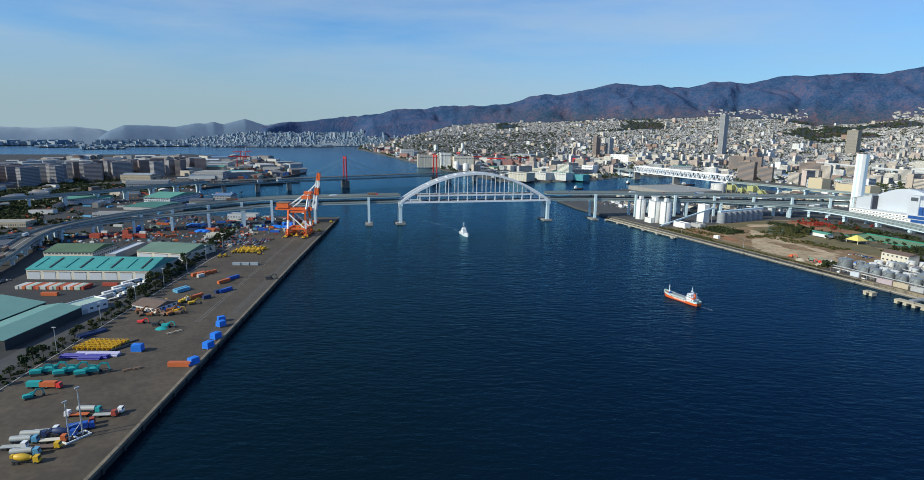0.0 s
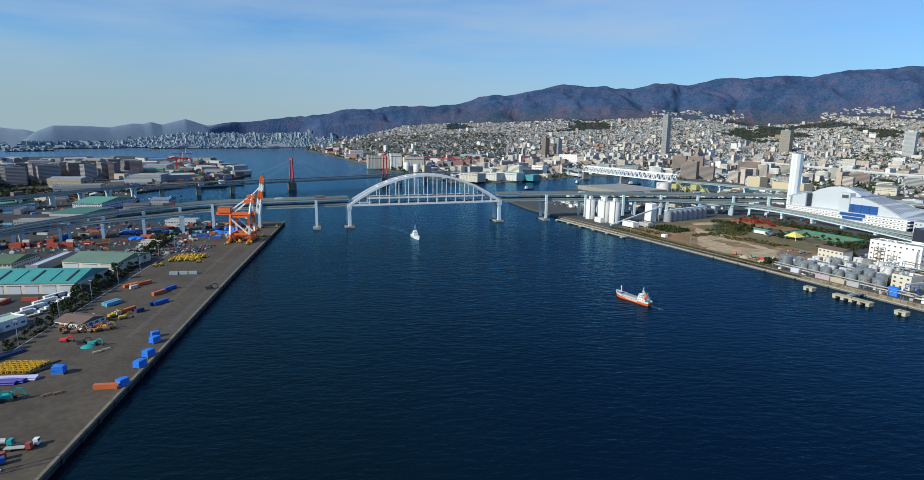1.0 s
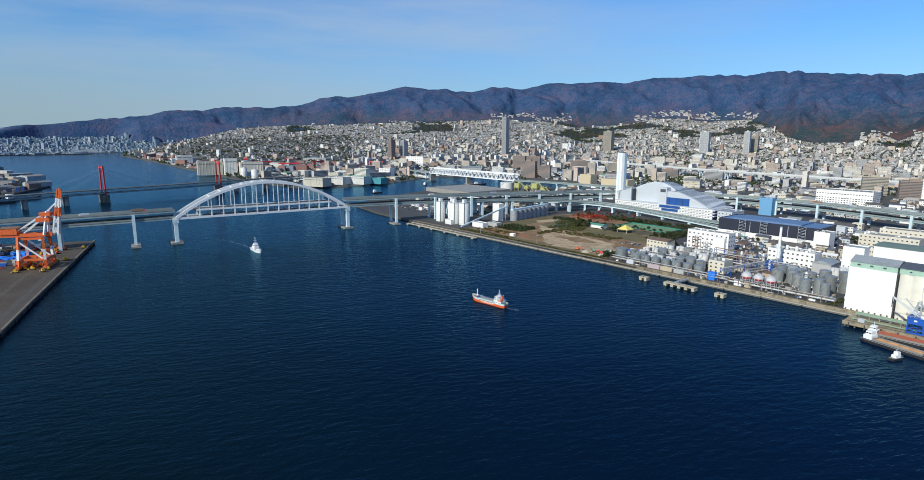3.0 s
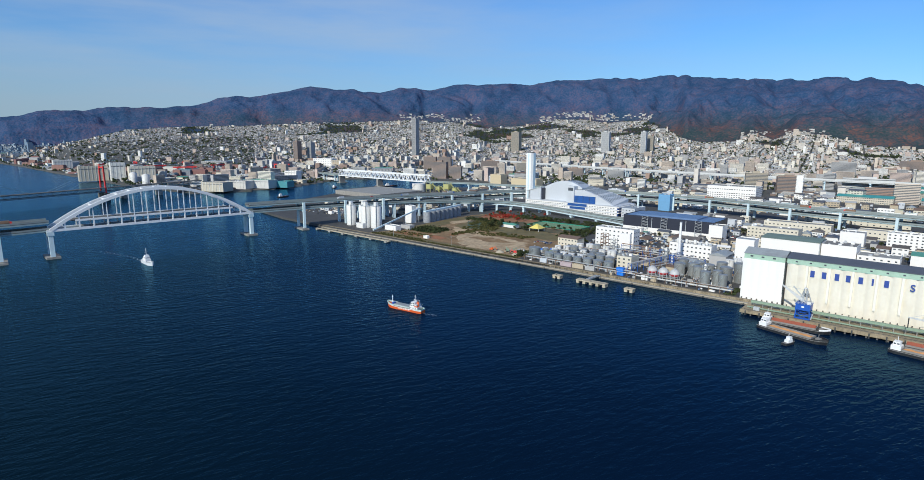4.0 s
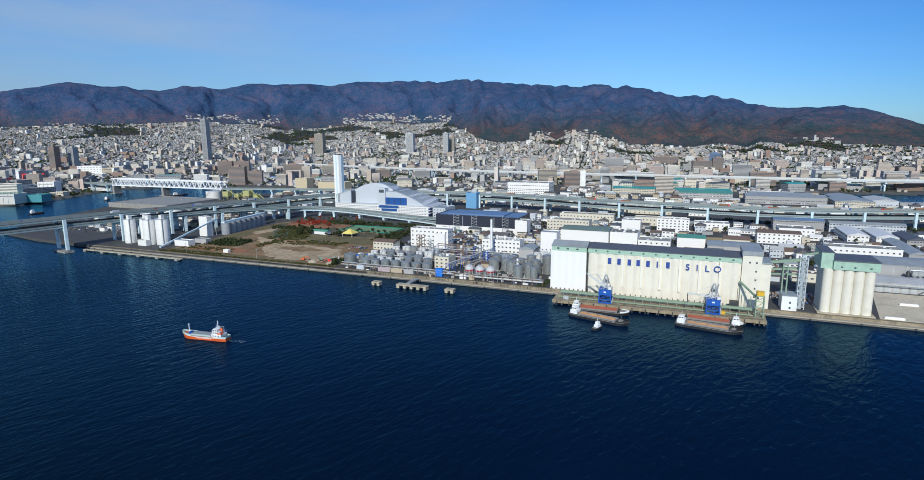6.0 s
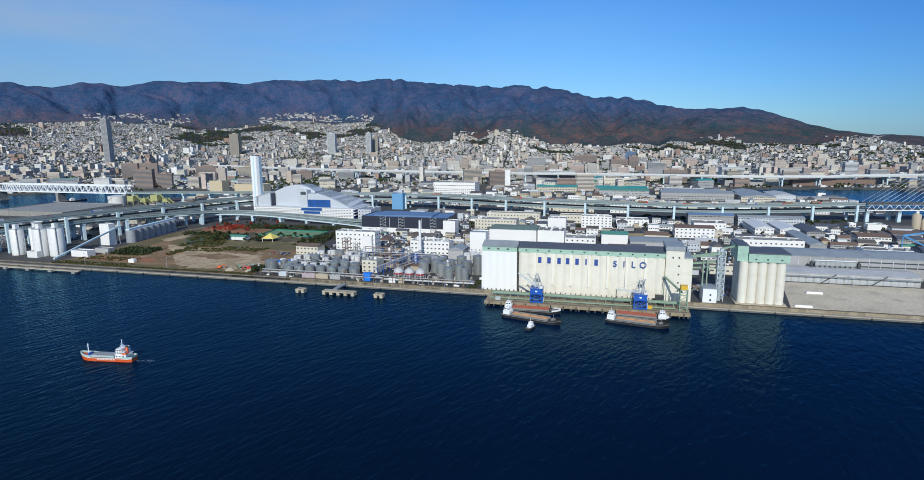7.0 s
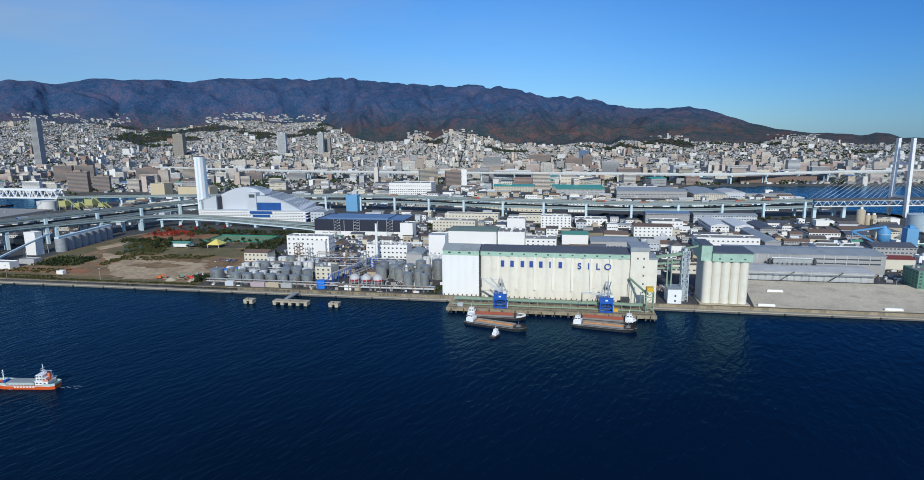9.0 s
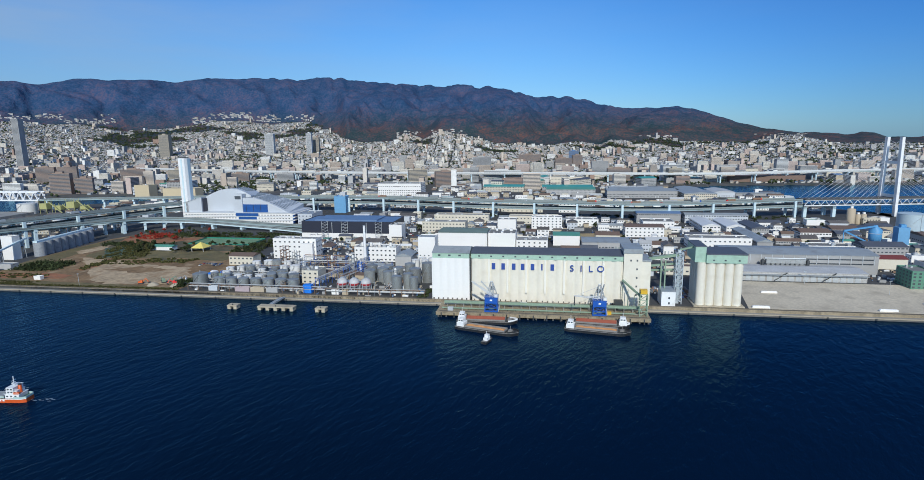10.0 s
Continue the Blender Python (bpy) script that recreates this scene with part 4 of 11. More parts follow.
def round_silo():
    b = thing("silo", quay(315.5, 13), "cream silo of round bins under a mint penthouse", "silo")
    r, L = 3.28, 32.0
    for i in range(5):
        for k in range(4):
            if i in (0, 4) or k == 0:
                part("bin", Shape().lathe(3.2 + i * 6.4, 3.2 + k * 6.4, [(r, 0), (r, 33)], 24), cream, b)
    part("core", Shape().box(5, 5, 0, L - 5, 22, 33), cream, b)
    part("plinth", Shape().box(-1.8, -1.8, 0, L + 1.8, 27.5, 0.9), pale_concrete, b)
    part("penthouse", Shape().box(5.5, -0.6, 33, L + 1.4, 26, 39.2), mint, b, "mint green penthouse with a dark roof")
    part("penthouse", Shape().box(-2.0, 1.5, 33, 5.5, 26.5, 44.5), mint, b, "taller mint green head house")
    part("roof", Shape().prism([(5.5, -1.0), (L + 1.8, -1.0), (L + 1.8, 26.4), (5.5, 26.4)], 39.2, 40.0), slate, b, "dark slate-blue roof")
    part("roof", Shape().prism([(-2.3, 1.2), (5.8, 1.2), (5.8, 26.8), (-2.3, 26.8)], 44.5, 45.1), slate, b, "dark slate-blue roof")
    windows(b, [(x, -0.6, 34.6, 0) for x in (10.5, 18.5, 28)], 1.3, 1.0)
    leg = Shape()
    for x, y in ((-14.5, 4), (-9.5, 4), (-14.5, 10), (-9.5, 10)):
        leg.beam((x, y, 0), (x, y, 39.5), 0.55)
    for k in range(9):
        z = 1.5 + k * 4.2
        for (xa, ya), (xb, yb) in (((-14.5, 4), (-9.5, 4)), ((-9.5, 4), (-9.5, 10)), ((-14.5, 10), (-14.5, 4))):
            leg.beam((xa, ya, z), (xb, yb, z + 4.2), 0.34).beam((xb, yb, z), (xa, ya, z + 4.2), 0.34).beam((xa, ya, z + 4.2), (xb, yb, z + 4.2), 0.4)
    part("lift_frame", leg, light_steel, b, "grey lattice lift frame")
    part("bucket_lift", Shape().box(-13.2, 5.6, 0, -11.0, 8.2, 41), light_steel, b)
    part("chute", Shape().beam((-12, 7, 41), (-1.5, 9, 43), 1.3, 1.2), green_steel, b, "pale green spout")


round_silo()
solid("conveyor_bridge", Shape().beam((0, 0, 34.5), (22, 3, 37.5), 2.2, 2.0).beam((0, 5, 28), (22, 7, 30), 1.7, 1.5).beam((0, 8, 24), (22, 8, 25), 1.3, 1.2).beam((10, 4, 0), (10, 4, 33), 0.9).beam((13, 4, 0), (13, 4, 33), 0.9), green_steel,
      "pale green conveyor bridge between the silos", "conveyor", m=quay(281, 16))

hutb = thing("site_hut", quay(290.5, 10.5), "small white two-storey hut", "hut")
part("wall", Shape().box(0, 0, 0, 10, 15, 11), white_paint, hutb)
part("roof", Shape().box(-0.3, -0.3, 11, 10.3, 15.3, 11.4), grey_roof, hutb)
windows(hutb, [(5.5, 0, 1.5, 0), (5.5, 0, 5.5, 0)], 1.2, 1.6)


def wharf():
    b = thing("wharf", quay(127, -23), "concrete unloading wharf on dark piles", "wharf")
    L, D = 151.0, 27.0
    part("deck", Shape().box(0, 0, -1.3, L, D, 0.2), wharf_top, b)
    part("edge_beam", Shape().box(0, -0.4, -1.9, L, 0.3, 0.5), wharf_top, b)
    part("cable_duct", Shape().box(3, 7.6, 0.9, L - 10, 8.4, 1.7), green_steel, b, "pale green cable duct")
    for i in range(24):
        part("duct_foot", Shape().box(5 + i * 5.8, 7.7, 0.2, 5.4 + i * 5.8, 8.3, 0.9), dark_steel, b)
    pile = Shape().lathe(0, 0, [(0.55, -7), (0.55, -1.3)], 8).mesh("pile", dark_concrete)
    for i in range(26):
        for y in (0.8, 8.0, 15.0):
            part("pile", pile, None, b, "", pose(1.5 + i * 5.92, y, 0))
    for y in (3.2, 11.4):
        part("crane_rail", Shape().box(2, y - 0.2, 0.2, L - 2, y + 0.2, 0.36), dark_steel, b)
    gal = part("conveyor_gallery", Shape().box(4, 12.6, 3.4, L - 6, 14.8, 5.0), green_steel, b, "pale green covered conveyor along the wharf")
    for i in range(24):
        part("trestle", Shape().box(6 + i * 6.1, 13.0, 0.2, 6.5 + i * 6.1, 14.4, 3.4), concrete, gal)
    for y, z, r in ((17.2, 1.6, 0.35), (18.4, 1.2, 0.28), (9.2, 0.7, 0.2)):
        part("pipe", Shape().pipe((3, y, z), (L - 4, y, z), r, 8), pipe_pale, b, "pale pipe along the wharf")
    for x, y, w, d, h, mt in ((60, 20, 5, 3, 2.8, bright_white), (76, 21, 3, 2.4, 2.4, bright_white), (52, 19.5, 2.4, 2.4, 2.2, letter_blue), (96, 20, 7, 3, 2.6, bright_white), (105, 19, 4, 3, 3, dark_steel), (36, 20, 5, 2.6, 2.4, light_steel), (8, 4, 4, 3, 2.4, light_steel), (18, 20, 6, 2.5, 2.5, bright_white), (122, 7, 3, 2.4, 2, yellow_paint), (128, 17, 6, 6, 7, dark_steel), (112, 4, 3, 2, 1.6, pipe_dull)):
        part("deck_box", Shape().box(x, y, 0.2, x + w, y + d, 0.2 + h).box(x + 0.3, y - 0.15, 0.4, x + w * 0.4, y, 0.2 + h * 0.8), mt, b)
    fend = Shape().box(-0.4, -1.0, -3.4, 0.4, -0.4, 0.2).mesh("fender", dark_steel)
    for i in range(16):
        part("fender", fend, None, b, "", pose(4 + i * 9.5, 0, 0))


wharf()


pale_crane_grey = paint("pale_crane_grey", (0.58, 0.60, 0.61), 0.5, vary=0.1, scale=0.3, fine=1.5)


def unloader(u, swing, label):
    b = thing("unloader_crane", quay(u, -15.5, 3.9) @ Matrix.Diagonal((0.92, 0.92, 0.68, 1)), label, "crane")
    for x in (-5, 5):
        for y in (-4, 4):
            part("leg", Shape().beam((x, y, 0), (x * 0.9, y, 9.5), 0.8), crane_blue, b)
        part("side_beam", Shape().beam((x, -4, 4.5), (x, 4, 4.5), 0.6), crane_blue, b)
        part("side_brace", Shape().beam((x, -4, 1), (x, 4, 4.5), 0.35).beam((x, 4, 1), (x, -4, 4.5), 0.35).beam((x, -4, 4.8), (x, 4, 9.2), 0.35).beam((x, 4, 4.8), (x, -4, 9.2), 0.35), crane_blue, b)
    for y in (-4, 4):
        part("cross_beam", Shape().beam((-5, y, 4.5), (5, y, 4.5), 0.6), crane_blue, b)
        part("bogie", Shape().beam((-5, y, 0.6), (5, y, 0.6), 1.4), crane_blue, b)
        part("cross_brace", Shape().beam((-5, y, 0.6), (5, y, 4.5), 0.35).beam((5, y, 0.6), (-5, y, 4.5), 0.35).beam((-5, y, 4.8), (5, y, 9.2), 0.35).beam((5, y, 4.8), (-5, y, 9.2), 0.35), crane_blue, b)
    part("stair", Shape().beam((5.8, -3.5, 0.4), (5.8, 3.5, 5.0), 0.8, 0.25).beam((5.8, 3.5, 5.0), (5.8, -3.5, 9.6), 0.8, 0.25), light_steel, b, "grey zigzag stair")
    house = part("machine_house", Shape().box(-5.0, -5, 9.5, 5.0, 5, 15.4), crane_blue, b, "blue machine house")
    part("house_window", Shape().box(-0.9, -5.06, 12.4, 0.9, -4.98, 14.0), white_paint, house, "small white panel")
    part("house_roof", Shape().box(-5.3, -5.2, 15.4, 5.3, 5.2, 16.0), crane_blue, b)
    rail = Shape()
    for x0, y0, x1, y1 in ((-5.2, -5.1, 5.2, -5.1), (5.2, -5.1, 5.2, 5.1), (5.2, 5.1, -5.2, 5.1), (-5.2, 5.1, -5.2, -5.1)):
        rail.beam((x0, y0, 17.4), (x1, y1, 17.4), 0.12)
        for k in range(5):
            rail.beam((x0 + (x1 - x0) * k / 5, y0 + (y1 - y0) * k / 5, 16), (x0 + (x1 - x0) * k / 5, y0 + (y1 - y0) * k / 5, 17.4), 0.12)
    part("roof_rail", rail, light_steel, b)
    part("winch", Shape().pipe((-2.2, 2.6, 17.2), (2.2, 2.6, 17.2), 1.0, 10).box(-3.4, 1.4, 16, -2.4, 3.8, 18.2).box(2.4, 1.4, 16, 3.4, 3.8, 18.2), light_steel, b, "grey winch drum")
    part("counterweight", Shape().box(-1.8, 4.2, 21, 1.8, 6.6, 24.5), dark_steel, b)
    part("counter_arm", Shape().beam((-1.2, 0.5, 25), (-1.2, 6.0, 23.5), 0.4).beam((1.2, 0.5, 25), (1.2, 6.0, 23.5), 0.4), light_steel, b)
    part("a_frame", Shape().beam((-4.2, 3.6, 16), (-0.8, 0.4, 31.5), 0.5).beam((4.2, 3.6, 16), (0.8, 0.4, 31.5), 0.5).beam((-2.6, 2.1, 23.2), (2.6, 2.1, 23.2), 0.35).beam((-3.4, 2.8, 19.6), (2.6, 2.1, 23.2), 0.3).beam((-1.6, 1.2, 27.8), (2.6, 2.1, 23.2), 0.3), light_steel, b, "grey braced frame")
    part("head_sheave", Shape().pipe((-0.9, 0.2, 31.6), (0.9, 0.2, 31.6), 0.9, 10), light_steel, b)
    mast = Shape()
    for x, y in ((-1.4, -1.4), (1.4, -1.4), (-1.4, 1.4), (1.4, 1.4)):
        mast.beam((x, y, 16), (x * 0.6, y * 0.6, 30), 0.5)
    for k in range(5):
        z = 17 + k * 2.6
        mast.beam((-1.3, -1.3, z), (1.3, -1.3, z + 2.6), 0.3).beam((1.3, -1.3, z), (1.3, 1.3, z + 2.6), 0.3)
    part("mast", mast, light_steel, b, "grey lattice mast")
    boom = Shape()
    tip = Vector((-15 * swing, -5, 33)) if swing > 0 else Vector((-19, -6, 21))
    for o in (-0.8, 0.8):
        boom.beam((o, -1, 17), tip + Vector((o * 0.4, 0, 0)), 0.6)
        boom.beam((o, -1, 19), tip + Vector((o * 0.4, 0, 0.6)), 0.55)
    for k in range(9):
        p = Vector((0, -1, 17)).lerp(tip, k / 9)
        q = Vector((0, -1, 19)).lerp(tip + Vector((0, 0, 0.6)), (k + 0.6) / 9)
        boom.beam(p, q, 0.4)
    part("boom", boom, pale_crane_grey, b, "light grey lattice boom")
    part("back_stay", Shape().pipe((0, 0, 30), tip, 0.15, 5).pipe((0, 0, 30), (4.5, 3, 16.4), 0.2, 5), light_steel, b)
    part("second_boom", Shape().beam((1, 1, 17), (-8 * swing if swing > 0 else 3, -3, 33), 0.5).beam((1, 2.4, 17), (-8 * swing if swing > 0 else 3, -1.6, 33), 0.5).beam((1, 1, 17), (-4 * swing if swing > 0 else 2.2, -0.2, 26), 0.9), light_steel, b, "grey luffing arm")
    part("spout", Shape().pipe(tip, tip - Vector((0, 0, 10)), 0.35, 6), dark_steel, b)
    part("cab", Shape().box(2.6, -4.8, 16.4, 5.0, -2.2, 19), white_paint, b, "small white cab")
    return b


unloader(167, 1.0, "blue portal grain unloader with a raised boom")
unloader(243.5, -1.0, "blue portal grain unloader with a lowered boom")

gt = thing("transfer_tower", quay(273.5, -15, 3.7), "green lattice transfer tower with a yellow hood", "tower")
lat = Shape()
for x in (-2.5, 2.5):
    for y in (-2.5, 2.5):
        lat.beam((x, y, 0), (x, y, 16), 0.5)
for k in range(4):
    z = k * 4
    for a, c in (((-2.5, -2.5), (2.5, -2.5)), ((2.5, -2.5), (2.5, 2.5)), ((-2.5, 2.5), (-2.5, -2.5))):
        lat.beam((*a, z), (*c, z + 4), 0.35).beam((*a, z + 4), (*c, z + 4), 0.4)
part("lattice", lat, green_steel, gt)
part("hood", Shape().prism([(-2.2, -2.4), (2.2, -2.4), (2.6, 2.4), (-2.6, 2.4)], 16, 19), yellow_paint, gt, "yellow hood")
part("chute", Shape().beam((-1, 2, 13), (-12, 21, 20), 1.3, 1.2), green_steel, gt, "pale green inclined conveyor")
for x in (-5.0, -8.6, -12.0):
    part("trestle", Shape().beam((x, -x * 1.65 + 0.2, 0), (x, -x * 1.65 + 0.2, 9.5 - x * 0.62), 0.45), pipe_dull, gt)


def hull(L, W, H, bow=0.22, rake=0.0, n=14, deck=0.0):
    """A ship's hull along +x (bow), its waterline at z 0."""
    s = Shape()
    secs = []
    for i in range(n + 1):
        t = i / n
        x = -L / 2 + L * t
        w = W / 2 * (1 - max(0.0, (t - (1 - bow)) / bow) ** 2.0 * 0.97) * (1 - max(0.0, (0.06 - t) / 0.06) * 0.25)
        sheer = H + rake * max(0.0, (t - 0.72) / 0.28) ** 2
        secs.append([(x, -w * 0.55, -1.5), (x, -w * 0.96, 0.0), (x + (0.03 * L * max(0, t - 0.8) / 0.2 if t > 0.8 else 0), -w, sheer), (x + (0.03 * L * max(0, t - 0.8) / 0.2 if t > 0.8 else 0), w, sheer), (x, w * 0.96, 0.0), (x, w * 0.55, -1.5)])
    vs = [p for sec in secs for p in sec]
    fs = []
    for i in range(n):
        a, b = 6 * i, 6 * i + 6
        fs += [(a + k, b + k, b + k + 1, a + k + 1) for k in range(5)]
    fs += [(0, 1, 2, 3, 4, 5), tuple(6 * n + k for k in (5, 4, 3, 2, 1, 0))]
    return s.add(vs, fs)


def bulwark(L, W, H, bow, rake, t0, t1, up, n=10):
    """A raised wall along both sides of a hull between two stations, closed round the ends."""
    sides = []
    for sg in (-1, 1):
        line = []
        for i in range(n + 1):
            t = t0 + (t1 - t0) * i / n
            w = W / 2 * (1 - max(0.0, (t - (1 - bow)) / bow) ** 2.0 * 0.97) * (1 - max(0.0, (0.06 - t) / 0.06) * 0.25)
            x = -L / 2 + L * t + (0.03 * L * max(0, t - 0.8) / 0.2 if t > 0.8 else 0)
            line.append(Vector((x, sg * w, H + rake * max(0.0, (t - 0.72) / 0.28) ** 2)))
        sides.append(line)
    way = sides[0] + sides[1][::-1] if t1 > 0.9 else sides[0][::-1] + sides[1]
    s = Shape().ribbon(way, 0.2, -0.1, up - 0.1)
    return s


hull_black = paint("black_hull", (0.02, 0.022, 0.026), 0.5, vary=0.3, coat=(0.05, 0.04, 0.035))
rust_cover = paint("red_brown_tarpaulin", (0.36, 0.10, 0.055), 0.8, vary=0.15, scale=0.3, coat=(0.28, 0.08, 0.05))
grain = paint("orange_grain", (0.55, 0.27, 0.11), 0.9, vary=0.15, scale=0.4, bump=0.2)
deck_grey = paint("grey_deck", (0.24, 0.23, 0.22), 0.8, vary=0.2, scale=0.4)


def barge(u, v, turn, L, filled, label, house_end):
    b = thing("barge", quay(u, v, 0, turn), label, "barge")
    part("hull", hull(L, 9.0, 2.2, 0.16, 0.8), hull_black, b, "black steel hull")
    part("coaming", Shape().box(-L * 0.34, -3.5, 2.1, L * 0.32, -3.1, 3.4).box(-L * 0.34, 3.1, 2.1, L * 0.32, 3.5, 3.4).box(-L * 0.34, -3.1, 2.1, -L * 0.33, 3.1, 3.4).box(L * 0.31, -3.1, 2.1, L * 0.32, 3.1, 3.4), deck_grey, b)
    if filled:
        n = 14
        vs = []
        for i in range(n + 1):
            x = -L * 0.325 + L * 0.63 * i / n
            vs += [(x, -3.05, 2.5), (x, -0.6 + math.sin(i * 1.3) * 0.5, 3.1 + 0.8 * abs(math.sin(i * 0.9))), (x, 3.05, 2.5)]
        part("cargo", Shape().add(vs, [(3 * i + k, 3 * i + 3 + k, 3 * i + 4 + k, 3 * i + 1 + k) for i in range(n) for k in (0, 1)]), grain, b, "heap of orange-brown grain")
    else:
        part("hatch_cover", Shape().add([(-L * 0.33, -3.3, 3.4), (L * 0.31, -3.3, 3.4), (L * 0.31, 3.3, 3.4), (-L * 0.33, 3.3, 3.4), (-L * 0.33, 0, 4.7), (L * 0.31, 0, 4.7)],
                                        [(0, 1, 5, 4), (2, 3, 4, 5), (0, 4, 3), (1, 2, 5)]), rust_cover, b, "red-brown hatch cover")
    hx = house_end * L * 0.41
    hs = part("wheelhouse", Shape().box(hx - 2.6, -3.2, 2.2, hx + 2.6, 3.2, 4.8).box(hx - 1.8, -2.2, 4.8, hx + 1.8, 2.2, 7.2), white_paint, b, "white wheelhouse")
    windows(hs, [(hx - 0.9, -2.2, 5.6, 0), (hx + 0.9, -2.2, 5.6, 0)], 1.2, 0.8)
    part("mast", Shape().pipe((hx, 0, 7.2), (hx, 0, 10.4), 0.15, 6), white_paint, b)
    part("rubbing_strake", bulwark(L, 9.1, 1.9, 0.16, 0.8, 0.0, 0.99, 0.3, 14), deck_grey, b, "worn grey rubbing strake")
    part("bow_bulwark", bulwark(L, 9.0, 2.2, 0.16, 0.8, 0.86, 0.99, 1.0, 6), white_paint if not filled else hull_black, b)
    part("bow_gear", Shape().box(L * 0.36, -1.5, 2.3, L * 0.42, 1.5, 3.3).pipe((L * 0.39, 0, 2.3), (L * 0.39, 0, 6.2), 0.16, 6), deck_grey, b)
    return b


barge(165, -31.5, 0, 42, False, "black barge with a red-brown hatch cover", -1)
barge(167, -50, -16, 44, True, "black barge loaded with orange grain", -1)
barge(241, -29.5, -6, 42, False, "black barge with a long red-brown cover", 1)
barge(240, -43, -10, 42, True, "black barge half loaded with grain", -1)

tug = thing("tugboat", quay(169.5, -69, 0, 70), "small white tugboat with a black hull", "boat")
part("hull", hull(11, 4.2, 1.4, 0.4, 0.6), hull_black, tug)
part("cabin", Shape().box(-2.6, -1.4, 1.4, 1.8, 1.4, 3.2).box(-1.2, -1.2, 3.2, 1.4, 1.2, 5.0), white_paint, tug)
part("mast", Shape().pipe((-0.6, 0, 5), (-0.6, 0, 7.4), 0.12, 6), white_paint, tug)
part("deck", Shape().box(-4.6, -1.6, 1.38, 4.2, 1.6, 1.46), deck_grey, tug)

# ---- east island ----
soil = paint("brown_soil", (0.215, 0.135, 0.065), 0.95, vary=0.5, scale=0.03, fine=0.35, coat=(0.35, 0.255, 0.15))
pale_sand = paint("pale_sand", (0.43, 0.325, 0.205), 0.95, vary=0.4, scale=0.05, fine=0.4, coat=(0.29, 0.185, 0.095))
dark_scrub = paint("dark_scrub_ground", (0.085, 0.08, 0.045), 0.95, vary=0.4, scale=0.1, fine=0.8, coat=(0.16, 0.10, 0.05))
dry_grass = paint("dry_grass", (0.155, 0.125, 0.055), 0.95, vary=0.35, scale=0.04, fine=0.4, coat=(0.10, 0.095, 0.045))
rust_soil = paint("rusty_soil", (0.29, 0.125, 0.06), 0.95, vary=0.3, scale=0.06, fine=0.5, coat=(0.18, 0.12, 0.07))
leaf_dark = paint("dark_leaves", (0.045, 0.06, 0.025), 0.9, vary=0.3, scale=0.3, fine=1.5, island=0.5, spec=0.2)
leaf_olive = paint("olive_leaves", (0.085, 0.085, 0.03), 0.9, vary=0.3, scale=0.3, fine=1.5, island=0.5, spec=0.2)
leaf_red = paint("red_autumn_leaves", (0.33, 0.045, 0.03), 0.9, vary=0.3, scale=0.3, fine=1.5, island=0.4, spec=0.2)
bark = paint("bark", (0.09, 0.07, 0.05), 0.95, vary=0.3)
tank_steel = paint("dull_tank_steel", (0.34, 0.36, 0.36), 0.42, 0.45, vary=0.12, scale=0.2, fine=1.5, coat=(0.30, 0.28, 0.26), obj=0.2)
tank_white = paint("white_tank_paint", (0.72, 0.72, 0.70), 0.5, vary=0.05, scale=0.2, fine=1.0, coat=(0.64, 0.62, 0.59), obj=0.1)
silo_grey = paint("grey_silo_concrete", (0.31, 0.33, 0.36), 0.7, vary=0.14, scale=0.15, fine=1.2, coat=(0.22, 0.24, 0.28))
navy_cladding = paint("navy_cladding", (0.025, 0.03, 0.05), 0.5, vary=0.12, scale=0.1, fine=0.7)
blue_roof = paint("blue_metal_roof", (0.13, 0.21, 0.36), 0.45, vary=0.1, scale=0.08, fine=0.8)
blue_glass = paint("blue_glazing", (0.03, 0.10, 0.32), 0.25, vary=0.15, scale=0.1, fine=0.8)
pale_cladding = paint("pale_grey_cladding", (0.53, 0.565, 0.61), 0.5, vary=0.05, scale=0.05, fine=0.6)
cream_wall = paint("cream_wall", (0.64, 0.60, 0.50), 0.7, vary=0.06, scale=0.1, fine=0.8)
pipe_grey = paint("pipe_grey", (0.36, 0.37, 0.37), 0.5, 0.3, vary=0.2)
pipe_rust = paint("rusty_brown_steel", (0.24, 0.15, 0.10), 0.7, vary=0.25)
blue_bright = paint("bright_blue_tarpaulin", (0.02, 0.19, 0.72), 0.5, vary=0.12)
court_green = paint("green_court", (0.15, 0.26, 0.14), 0.85, vary=0.15, scale=0.1, fine=0.6, coat=(0.25, 0.30, 0.20))
net_green = paint("green_net", (0.03, 0.22, 0.16), 0.8, vary=0.2)
tan_paint = paint("tan_wall", (0.45, 0.38, 0.28), 0.7, vary=0.08)
brick_brown = paint("brown_tile_wall", (0.22, 0.15, 0.12), 0.75, vary=0.1, obj=0.2)
beige_wall = paint("beige_wall", (0.60, 0.55, 0.45), 0.75, vary=0.07, obj=0.2)
grey_wall = paint("grey_wall", (0.38, 0.38, 0.38), 0.75, vary=0.08, obj=0.25)
green_roof = paint("green_metal_roof", (0.10, 0.30, 0.22), 0.5, vary=0.1, scale=0.1)
teal_roof = paint("teal_metal_roof", (0.06, 0.31, 0.29), 0.5, vary=0.12, scale=0.05, fine=0.6, coat=(0.05, 0.25, 0.24))
brown_roof = paint("brown_roof", (0.16, 0.11, 0.085), 0.7, vary=0.15)
